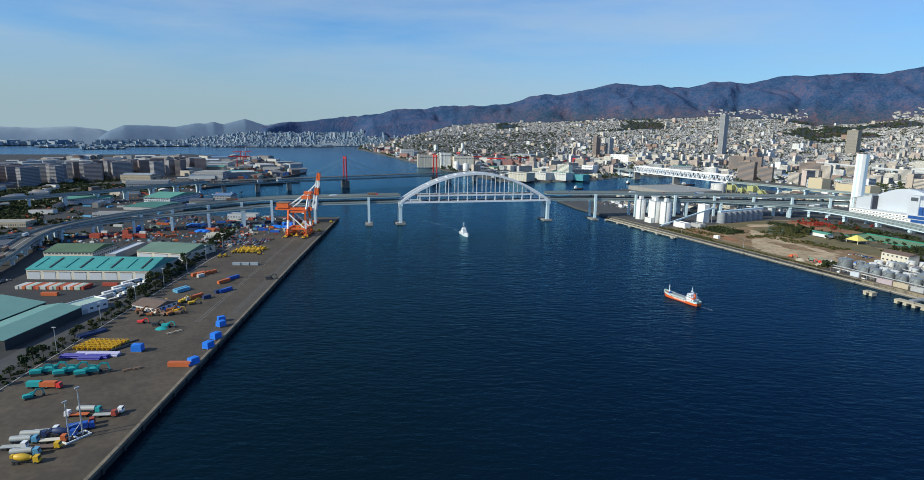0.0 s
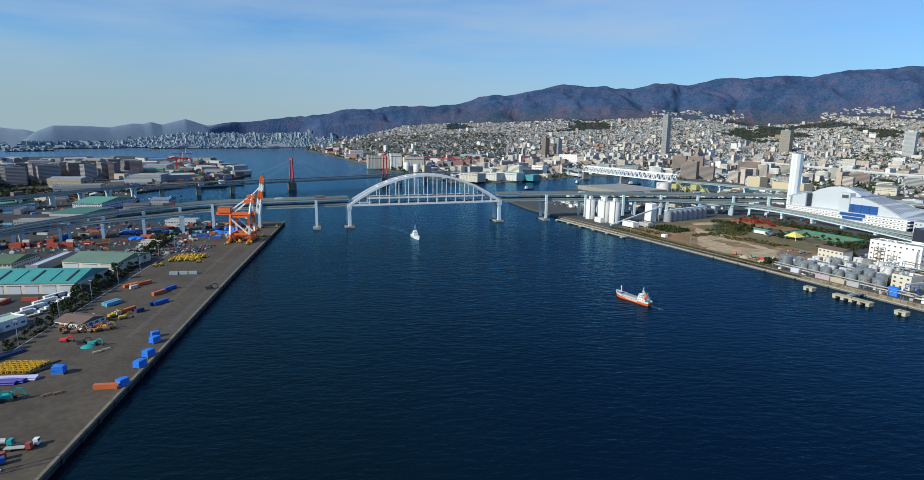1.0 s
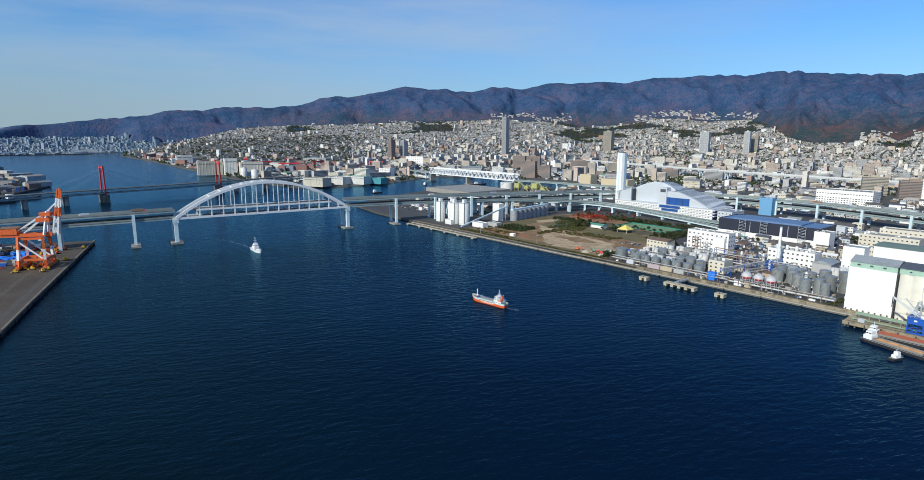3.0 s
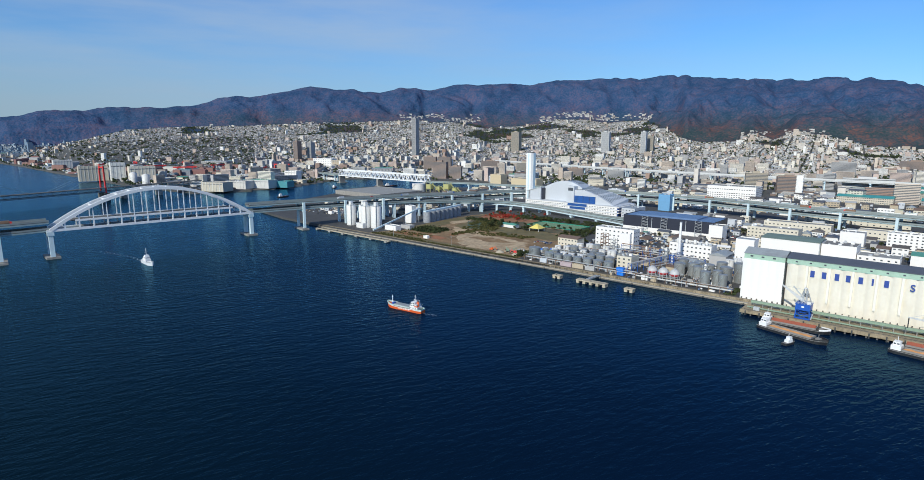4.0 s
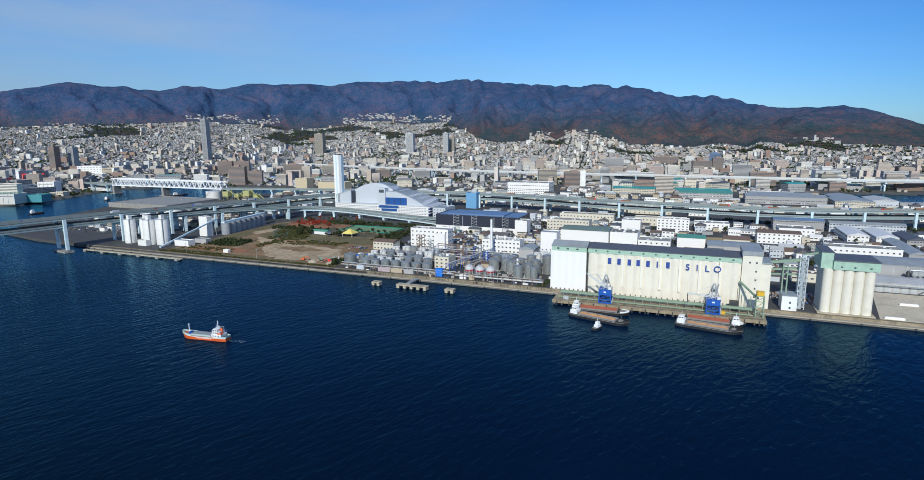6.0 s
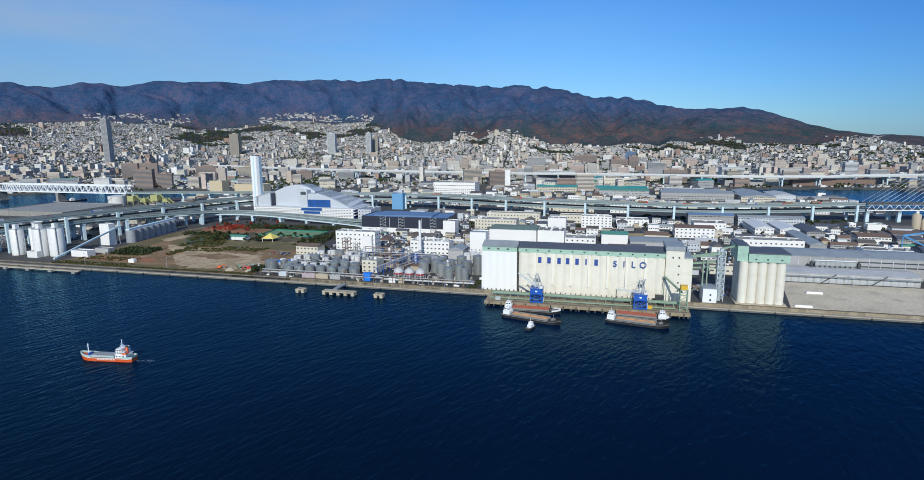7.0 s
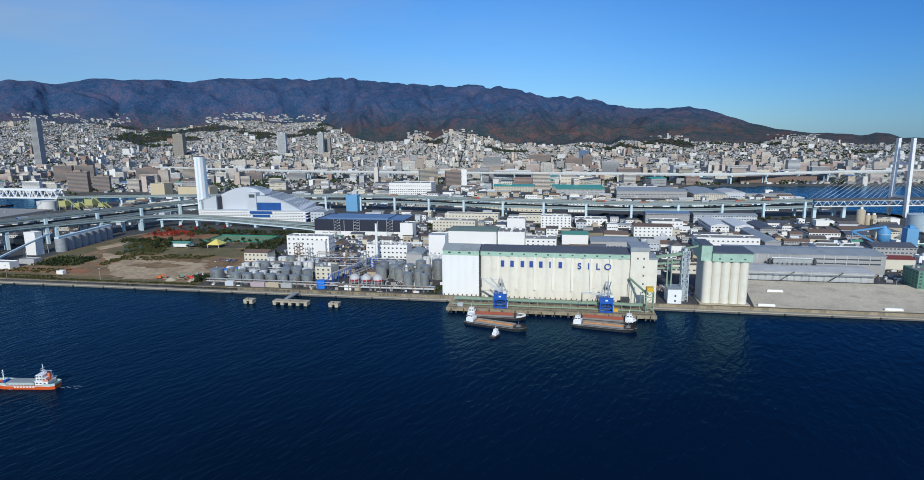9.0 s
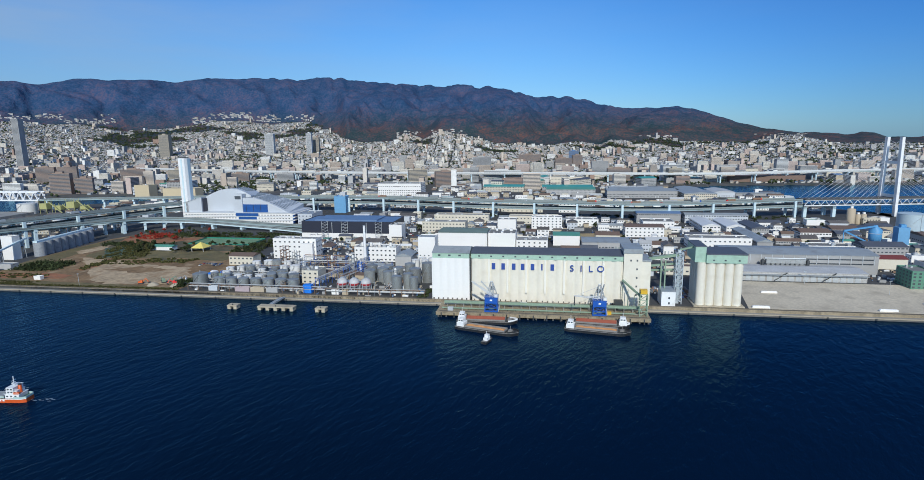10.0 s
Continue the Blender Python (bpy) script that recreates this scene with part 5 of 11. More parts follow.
rooftop = paint("grey_rooftop", (0.27, 0.27, 0.26), 0.85, vary=0.15, scale=0.1, fine=0.8, obj=0.3, coat=(0.2, 0.2, 0.19))


PATCHES = []


def patch(name, pts, z, mat, label, wob=0.0):
    """A flat patch of ground with an uneven rim, on the east quay."""
    PATCHES.append(name)
    z += 0.005 * len(PATCHES)
    rim = []
    for (a, b), (c, d) in zip(pts, pts[1:] + pts[:1]):
        n = max(1, int(math.hypot(c - a, d - b) / 6)) if wob else 1
        for i in range(n):
            t = i / n
            rim.append(uv(a + (c - a) * t + random.uniform(-wob, wob), b + (d - b) * t + random.uniform(-wob, wob)))
    solid(name, Shape().prism([(p.x, p.y) for p in rim], 3.4, z), mat, label, "ground", kind="structure")


patch("ground_field", [(-345, 11), (-104, 11), (-100, 90), (-118, 150), (-140, 190), (-250, 260), (-330, 285), (-350, 230), (-345, 120), (-330, 60)], 3.53, soil, "bare brown soil of the vacant lot")
patch("ground_grass", [(-343, 12), (-250, 12), (-110, 12), (-108, 19), (-180, 24), (-250, 26), (-335, 34)], 3.56, dry_grass, "strip of dry grass along the quay", 1.2)
patch("ground_grass", [(-338, 62), (-318, 58), (-312, 110), (-322, 170), (-338, 235), (-348, 200), (-342, 110)], 3.56, dry_grass, "dry grass beside the grey silos", 1.5)
patch("ground_grass", [(-300, 128), (-250, 118), (-190, 132), (-130, 120), (-122, 150), (-170, 172), (-262, 178), (-302, 160)], 3.56, dry_grass, "overgrown part of the vacant lot", 2.5)
patch("ground_sand", [(-296, 122), (-245, 112), (-200, 96), (-150, 92), (-122, 60), (-128, 30), (-185, 24), (-215, 40), (-232, 66), (-262, 92)], 3.56, pale_sand, "bare pale sand of the vacant lot", 3.5)
patch("ground_sand", [(-330, 150), (-312, 140), (-306, 170), (-322, 196)], 3.56, pale_sand, "pale sandy track beside the silos", 2.0)
patch("ground_scrub", [(-345, 205), (-318, 176), (-262, 182), (-232, 166), (-150, 172), (-140, 196), (-228, 204), (-262, 262), (-330, 282)], 3.545, dark_scrub, "dark scrubby ground behind the lot", 3.0)
patch("ground_scrub", [(-312, 174), (-282, 186), (-242, 140), (-272, 126)], 3.57, paint("dark_green_net", (0.06, 0.10, 0.075), 0.9, vary=0.3, scale=0.2, fine=1.5), "dark green overgrown hollow", 2.0)
patch("ground_scrub", [(-256, 70), (-244, 70), (-246, 100), (-250, 128), (-260, 126), (-256, 96)], 3.58, rust_soil, "rusty strip of dead grass", 1.5)
patch("ground_scrub", [(-210, 118), (-168, 112), (-160, 120), (-206, 128)], 3.58, dark_scrub, "dark strip of scrub", 1.5)
patch("ground_soil", [(-285, 40), (-240, 36), (-236, 50), (-276, 56)], 3.56, rust_soil, "rusty brown earth", 2.0)
patch("ground_soil", [(-330, 38), (-300, 34), (-262, 44), (-300, 52)], 3.56, rust_soil, "rusty brown earth strip", 2.0)
patch("ground_soil", [(-228, 72), (-180, 64), (-160, 78), (-200, 90)], 3.575, soil, "brown earth on the sand", 2.5)
patch("ground_soil", [(-320, 200), (-262, 212), (-230, 240), (-300, 262), (-334, 240)], 3.56, rust_soil, "reddish ground under the slip road", 2.5)
patch("pavement_yard", [(352, 11.5), (520, 11.5), (545, 60), (500, 92), (366, 92)], 3.56, paint("yard_concrete", (0.60, 0.525, 0.40), 0.9, vary=0.2, scale=0.03, fine=0.5, coat=(0.43, 0.37, 0.28)), "wide pale concrete storage yard")
patch("pavement_quay", [(-440, 8.2), (820, 8.2), (820, 11), (-440, 11)], 3.60, paint("quay_apron", (0.15, 0.125, 0.085), 0.85, vary=0.35, scale=0.06, fine=0.6, coat=(0.26, 0.215, 0.15)), "brownish concrete apron along the quay")

# quay wall: a low front wall, a lower apron and a back wall with a pale coping
qw = thing("quay_wall", quay(0, 0, 0), "pale concrete quay wall with a low apron", "wall", kind="structure")
front_block, coping, apron, back_wall, bumper = (Shape().box(0.05, 4.1, -3, 38.25, 5.6, 1.2).mesh("wall_block", dark_concrete), Shape().box(0.06, 3.9, 1.2, 38.23, 5.6, 1.7).mesh("coping", pale_concrete),
                                                 Shape().box(0, 4.8, -3, 38.3, 7.6, 1.6).mesh("apron_slab", concrete), Shape().box(0.04, 7.6, 1.0, 38.26, 8.2, 3.75).mesh("back_wall", wharf_top),
                                                 Shape().box(0, 3.3, 0.2, 1, 4.1, 1.5).mesh("wall_fender", dark_steel))
for i in range(33):
    u0 = -444 + i * 38.3
    for piece in (front_block, coping, apron, back_wall):
        part(piece.name.split(".")[0], piece, None, qw, "", pose(u0, -0.8 if piece in (front_block, coping, bumper) else 0, 0))
for i in range(40):
    part("wall_fender", bumper, None, qw, "", pose(-436 + i * 31.0, -0.8, 0))


def jetty(u0, u1, v0, v1, label, legs=4):
    b = thing("jetty", quay(u0, v0, 0), label, "jetty")
    L, D = u1 - u0, v1 - v0
    part("deck", Shape().box(0, 0, 2.3, L, D, 3.2), pale_concrete, b)
    for i in range(legs):
        x = 1.5 + (L - 3) * i / max(1, legs - 1)
        part("leg", Shape().box(x - 1.3, 0.25, -6, x + 1.3, D - 0.3, 2.3), pale_concrete, b, "pale concrete pier")
    part("bollard", Shape().lathe(L / 2, 1.2, [(0.3, 3.1), (0.25, 3.6), (0.42, 3.8), (0.4, 4.0)], 8), dark_steel, b)


jetty(-37.5, -29.5, -23.5, -17.5, "square concrete mooring dolphin", 2)
jetty(34, 42, -23.5, -17.5, "square concrete mooring dolphin on legs", 2)
jetty(-12.5, 16.5, -23.5, -17, "long concrete tanker jetty on legs", 5)
solid("walkway", Shape().box(-1.4, 0, 2.6, 1.4, 21, 3.0).box(-1.4, 0, 3.0, -1.3, 18, 3.9).box(1.3, 0, 3.0, 1.4, 18, 3.9), light_steel, "narrow steel walkway out to the jetty", "walkway", m=quay(-4, -17, 0))
jb = thing("jetty", quay(-438, -9, 0), "long thin concrete jetty beside the white silos", "jetty")
part("deck", Shape().box(0, 0, 1.4, 154, 3.6, 2.2), pale_concrete, jb)
for i in range(6):
    part("dolphin", Shape().box(2 + i * 29, -1.6, -5, 6.5 + i * 29, 4.6, 1.8), concrete, jb)


def storage_tank(u, v, r, h, mat, label, dome=0.18, group="storage tanks"):
    b = thing("storage_tank", quay(u, v), label, "tank", group)
    part("shell", Shape().lathe(0, 0, [(r, 0), (r, h)], 28, False), mat, b)
    part("roof", Shape().lathe(0, 0, [(r * 1.015, h), (r * 0.7, h + r * dome * 0.6), (r * 0.3, h + r * dome * 0.93), (0.05, h + r * dome)], 28, False), mat, b)
    for z in (h - 0.1,):
        part("wind_girder", Shape().lathe(0, 0, [(r, z - 0.12), (r + 0.12, z - 0.12), (r + 0.12, z + 0.12), (r, z + 0.12)], 28, False), mat, b)
    part("stair", Shape().ribbon([((r + 0.5) * math.cos(math.radians(200 + k * 9)), (r + 0.5) * math.sin(math.radians(200 + k * 9)), h * k / 10) for k in range(11)], 0.8, -0.1, 0.15), light_steel, b)
    part("pipe", Shape().pipe((r * 0.2, -r - 0.3, 0), (r * 0.2, -r - 0.3, h + 0.6), 0.15, 6), pipe_grey, b)
    if r > 5:
        part("vent", Shape().lathe(0, 0, [(0.4, h + r * dome - 0.2), (0.4, h + r * dome + 0.8), (0.7, h + r * dome + 0.9), (0.1, h + r * dome + 1.3)], 10, False), light_steel, b)
    return b


storage_tank(-91, 26, 6.2, 11.5, tank_steel, "large dull steel storage tank by the quay")
for i in range(7):
    storage_tank(-72 + i * 11.2, 24, 4.6, 9.0, tank_steel, "dull steel storage tank in the front row")
random.seed(7)
for v, n, u0, r, h in ((37, 8, -84, 4.3, 9.5), (49, 8, -80, 4.0, 8.5), (61, 8, -84, 4.4, 10), (73, 7, -78, 3.8, 8.0), (85, 6, -70, 4.2, 9)):
    for i in range(n):
        if random.random() < 0.9:
            storage_tank(u0 + i * 10.6 + random.uniform(-1, 1), v + random.uniform(-1, 1), r * random.uniform(0.75, 1.1), h * random.uniform(0.75, 1.25), random.choice((tank_steel, tank_steel, tank_white)),
                         "dull steel storage tank in the crowded tank farm")
for u, v, r, h in ((52, 55, 5.0, 11), (63, 60, 5.2, 12), (70, 52, 4.6, 11), (76, 62, 4.8, 12), (64, 74, 4.5, 11), (50, 70, 4.6, 12), (84, 28, 4.2, 13), (91, 38, 4.0, 13), (98, 30, 3.6, 12), (94, 52, 5.0, 14), (103, 62, 5.4, 17), (86, 66, 4.6, 15)):
    storage_tank(u, v, r, h, tank_steel, "tall dull steel tank near the silo")
for i in range(4):
    storage_tank(84 + i * 4.6, 96 + (i % 2) * 9, 3.6, 12, tank_white, "slim pale process tank")


def sphere_tank(u, v):
    b = thing("gas_sphere", quay(u, v), "pale grey gas sphere with a red belt", "tank", "gas spheres")
    r, c = 4.4, 6.4
    rings = [(max(0.05, r * math.cos(a)), c + r * math.sin(a)) for a in np.linspace(-math.pi / 2, math.pi / 2, 15)]
    part("shell", Shape().lathe(0, 0, rings, 28, False), paint("sphere_grey_paint", (0.50, 0.50, 0.51), 0.5, vary=0.08, scale=0.3, fine=1.5, coat=(0.42, 0.40, 0.39)), b)
    part("belt", Shape().lathe(0, 0, [(r * 0.93, c - 1.7), (r * 0.955, c - 1.6), (r * 1.0, c - 0.75), (r * 1.015, c - 0.1), (r * 0.995, c + 0.1)], 28, False), paint("dark_red_belt", (0.36, 0.03, 0.04), 0.5), b, "dark red painted belt")
    for k in range(8):
        a = math.radians(k * 45 + 20)
        part("leg", Shape().beam((r * 0.97 * math.cos(a), r * 0.97 * math.sin(a), 0), (r * 0.97 * math.cos(a), r * 0.97 * math.sin(a), c), 0.45), light_steel, b)
    part("platform", Shape().box(-1.2, -1.2, c + r - 0.1, 1.2, 1.2, c + r + 0.1).beam((-1.2, -1.2, c + r + 1.0), (1.2, -1.2, c + r + 1.0), 0.1), light_steel, b)


for u in (37, 47.3, 57.6):
    sphere_tank(u, 28)


def pipe_rack(u0, v0, u1, v1, h, label, n=5):
    a, c = Vector((0, 0, 0)), Vector((u1 - u0, v1 - v0, 0))
    b = thing("pipe_rack", quay(u0, v0), label, "pipe rack")
    d = (c - a).normalized()
    side = Vector((-d.y, d.x, 0))
    steps = max(2, int(c.length / 9))
    tint = random.choice((pipe_grey, pipe_rust, crane_blue))
    for k in range(steps + 1):
        fr = Shape()
        p = a.lerp(c, k / steps)
        for s in (-2, 2):
            fr.beam(p + side * s, p + side * s + Vector((0, 0, h)), 0.35)
        fr.beam(p - side * 2.2 + Vector((0, 0, h)), p + side * 2.2 + Vector((0, 0, h)), 0.3).beam(p - side * 2.2 + Vector((0, 0, h - 2)), p + side * 2.2 + Vector((0, 0, h - 2)), 0.3)
        part("trestle", fr, tint, b)
    for k in range(n):
        o = side * (-1.7 + 3.4 * k / (n - 1))
        z = Vector((0, 0, h + 0.4 if k % 2 else h - 1.6))
        part("pipe", Shape().pipe(a + o + z, c + o + z, random.uniform(0.16, 0.35), 7), random.choice((light_steel, pipe_grey, pipe_rust, tank_white)), b)


for a in ((-95, 15.5, 28, 15.5, 5), (-88, 31, -6, 31, 5.5), (-88, 55, -5, 55, 6.5), (-80, 79, 20, 79, 7), (-12, 20, -12, 120, 7.5), (28, 14, 110, 16, 4.5), (30, 44, 46, 110, 8), (44, 84, 100, 84, 7), (14, 30, 30, 118, 8.5), (-30, 98, 60, 100, 8),
          (-36, 118, 8, 116, 9), (78, 20, 80, 90, 6)):
    pipe_rack(*a, "grey pipe rack running through the tank farm")


def scaffold(u, v, w, d, h, label, mat):
    b = thing("process_tower", quay(u, v), label, "tower")
    fr = Shape()
    for x in (0, w):
        for y in (0, d):
            fr.beam((x, y, 0), (x, y, h), 0.4)
    for k in range(int(h / 3.4)):
        z = 3.4 * (k + 1)
        fr.beam((0, 0, z), (w, 0, z), 0.3).beam((0, 0, z), (0, d, z), 0.3).beam((w, 0, z), (w, d, z), 0.3).beam((0, 0, z - 3.4), (w, 0, z), 0.25).beam((0, d, z), (w, d, z), 0.3)
    part("frame", fr, mat, b)
    for k in range(int(h / 6.8)):
        part("platform", Shape().box(-0.4, -0.4, 6.8 * (k + 1), w + 0.4, d + 0.4, 6.8 * (k + 1) + 0.2), mat, b)
    part("column", Shape().lathe(w * 0.5, d * 0.5, [(1.1, 0.2), (1.1, h * 0.95), (0.6, h * 1.02), (0.1, h * 1.04)], 14), tank_white, b, "pale process column")


for a in ((-46, 86, 6, 6, 24, pipe_rust), (-37, 92, 5, 5, 19, pipe_grey), (-27, 76, 5, 6, 15, pipe_grey), (-18, 66, 6, 5, 14, light_steel), (22, 88, 5, 5, 16, pipe_grey), (-4, 98, 7, 5, 13, pipe_rust), (36, 70, 4, 4, 14, crane_blue), (76, 44, 4, 4, 15, pipe_grey)):
    scaffold(*a[:5], "open steel process tower with a column", a[5])
stack = thing("stack", quay(26, 122), "slim white boiler stack beside the office", "chimney")
part("shaft", Shape().lathe(0, 0, [(1.7, 0), (1.35, 20), (1.1, 39.5)], 16), white_paint, stack)
part("rim", Shape().lathe(0, 0, [(1.3, 39), (1.3, 39.6)], 16), light_steel, stack)


TAKEN = []


def dress_walls(shell, w, d, h):
    """Bands of small windows, doors and shutters on the walls of a works building."""
    rows = max(1, int(h / 3.6))
    bay = random.choice((2.6, 3.4, 4.4))
    for f in range(rows):
        z = h * f / rows + h / rows * 0.38
        for n, along, at in ((int(w / bay), 0, -0.07), (int(d / bay), 1, -0.07), (int(d / bay), 1, w)):
            if random.random() < 0.25:
                continue
            L = w if along == 0 else d
            for i in range(n):
                c, half = L * (i + 0.5) / n, bay * random.choice((0.26, 0.26, 0.4))
                door = f == 0 and random.random() < 0.18
                shell.using(random.choice((2, 3)) if door else 1)
                z0, z1 = (0.05, min(h * 0.8, 3.4)) if door else (z, z + min(1.3, h / rows * 0.4))
                if along == 0:
                    shell.box(c - half, at, z0, c + half, at + 0.07, z1)
                else:
                    shell.box(at, c - half, z0, at + 0.07, c + half, z1)
    shell.using(0)


def building(u, v, w, d, h, wall, roof, label, name="building", category="building", floors=0, bay=4.0, pitch=0.0, group="", turn=0.0, sides=(0, 1), clutter=3, win=(1.8, 1.4), base_z=3.5, ridge="x", m=None, plain=False):
    """A building with its front on -v: walls, roof, windows by floor, and things on its roof. pitch: the ridge's rise."""
    b = thing(name, m or quay(u, v, base_z, turn), label, category, group)
    TAKEN.append((u - 2, v - 2, u + w + 2, v + d + 2))
    shell = Shape().box(0, 0, -0.3, w, d, h)
    if not pitch:
        shell.box(0, 0, h, w, 0.35, h + 0.9).box(0, d - 0.35, h, w, d, h + 0.9).box(0, 0.35, h, 0.35, d - 0.35, h + 0.9).box(w - 0.35, 0.35, h, w, d - 0.35, h + 0.9)
    if not floors and plain:
        dress_walls(shell, w, d, h)
    part("wall", shell, [wall, glass_dark, light_steel, wall_grey], b)
    o = 0.5
    if pitch and ridge == "x":
        part("roof", Shape().add([(-o, -o, h), (w + o, -o, h), (w + o, d + o, h), (-o, d + o, h), (-o, d / 2, h + pitch), (w + o, d / 2, h + pitch), (-o, -o, h - 0.3), (w + o, -o, h - 0.3), (w + o, d + o, h - 0.3), (-o, d + o, h - 0.3)],
                                 [(0, 1, 5, 4), (2, 3, 4, 5), (6, 7, 1, 0), (8, 9, 3, 2), (0, 4, 3, 9, 6), (1, 7, 8, 2, 5), (9, 8, 7, 6)]), roof, b)
    elif pitch:
        part("roof", Shape().add([(-o, -o, h), (w + o, -o, h), (w + o, d + o, h), (-o, d + o, h), (w / 2, -o, h + pitch), (w / 2, d + o, h + pitch), (-o, -o, h - 0.3), (w + o, -o, h - 0.3), (w + o, d + o, h - 0.3), (-o, d + o, h - 0.3)],
                                 [(0, 4, 5, 3), (4, 1, 2, 5), (6, 7, 1, 4, 0), (8, 9, 3, 5, 2), (0, 3, 9, 6), (1, 7, 8, 2), (9, 8, 7, 6)]), roof, b)
    else:
        part("roof", Shape().box(0.35, 0.35, h - 0.1, w - 0.35, d - 0.35, h + 0.06), roof, b)
        for k in range(clutter):
            x, y = random.uniform(2, max(2.1, w - 5)), random.uniform(2, max(2.1, d - 4))
            s = random.uniform(1.2, 3.2)
            part("roof_unit", Shape().box(x, y, h, x + s, y + s * 0.8, h + random.uniform(1.0, 2.6)), random.choice((light_steel, white_paint, grey_wall)), b)
    if floors:
        fh = h / floors
        spots = []
        for f in range(floors):
            z = fh * f + fh * 0.32
            if 0 in sides:
                n = max(1, int(w / bay))
                spots += [(w * (i + 0.5) / n, 0, z, 0) for i in range(n)]
            if 1 in sides:
                n = max(1, int(d / bay))
                spots += [(0, d * (i + 0.5) / n, z, -90) for i in range(n)]
            if 2 in sides:
                n = max(1, int(d / bay))
                spots += [(w, d * (i + 0.5) / n, z, 90) for i in range(n)]
        windows(b, spots, *win)
    return b


building(-112, 106, 26, 16, 9.5, cream_wall, brown_roof, "two-storey cream house with a brown roof", "office_building", floors=2, pitch=2.2)
b1 = building(-82, 142, 48, 16, 20.5, bright_white, rooftop, "white four-storey plant office", "office_building", floors=4, bay=5.0, sides=(0, 1, 2), clutter=8)
part("stair_tower", Shape().box(33, -5, 0, 46, 0, 17), bright_white, b1)
b2 = building(10, 136, 44, 18, 14, bright_white, rooftop, "white three-storey laboratory building", "office_building", floors=3, bay=4.4, clutter=12)
for x in (6, 15, 24, 36):
    part("roof_vessel", Shape().lathe(x, 9, [(1.8, 14), (1.8, 17), (1.2, 18), (0.1, 18.4)], 14), tank_white, b2)
bd = building(-104, 262, 120, 54, 20.5, navy_cladding, blue_roof, "large dark navy factory hall with a blue roof", "factory", clutter=0)
part("base_band", Shape().box(-0.15, -0.15, 0, 120.15, 0.02, 6.5), bright_white, bd, "white lower wall band")
part("upper_roof", Shape().box(14, 10, 20.5, 96, 50, 22.2), blue_roof, bd)
for x in (40, 85):
    part("joint", Shape().box(x, -0.1, 6.5, x + 0.6, 0.0, 20), light_steel, bd)
for x in (28, 54, 98):
    fr = Shape()
    for k in range(5):
        fr.beam((x, -3, 3.8 * k + 3), (x + 8, -3, 3.8 * k + 3), 0.3).beam((x, -3, 3.8 * k + 3), (x + 8, -3, 3.8 * k + 6.8), 0.3)
    for q in (x, x + 8):
        fr.beam((q, -3, 0), (q, -3, 22), 0.35).beam((q, -0.2, 21), (q, -3, 21), 0.3)
    part("outer_stair", fr, light_steel, bd, "light steel outside stair")
building(104, 262, 16, 18, 19, bright_white, rooftop, "narrow white stair block", "building", turn=0, m=quay(14, 250))
building(-6, 44, 15, 18, 11, cream_wall, rooftop, "cream control building beside the tanks", "building", floors=3, bay=4, clutter=5)
building(4, 68, 18, 8, 5, tan_paint, brown_roof, "low tan pump house", "hut", pitch=1.2)
building(38, 92, 16, 9, 6, bright_white, grey_roof, "low white round-roofed store", "hut", pitch=2.0)
building(36, 62, 18, 10, 4.5, tan_paint, brown_roof, "low brown-roofed pump house", "hut", pitch=1.0)
for u, w, mt in ((-52, 13, paint("lilac_shed", (0.42, 0.34, 0.36), 0.7)), (-38, 12, tan_paint), (-24, 10, grey_wall), (-76, 8, pale_cladding), (33, 6, bright_white), (42, 5, tan_paint)):
    building(u, 13.2, w, 4, 3.2, mt, grey_roof, "low shed along the quay road", "shed", clutter=0)
solid("tarpaulin_stack", Shape().box(0, 0, 0, 7, 5, 7), blue_bright, "stack under a bright blue tarpaulin", "stack", m=quay(8, 14.5))
building(79, 128, 17, 16, 27, bright_white, grey_roof, "slim white tower block behind the tanks", "building", floors=1, bay=4, clutter=0, win=(1.2, 1.0))
building(58, 118, 16, 24, 10, grey_wall, grey_roof, "grey gabled boiler shed", "shed", pitch=3, ridge="y")


def lofted(front, back, t):
    """The line between two curves of (x, y, z), t of the way."""
    return [Vector(a).lerp(Vector(c), t) for a, c in zip(front, back)]


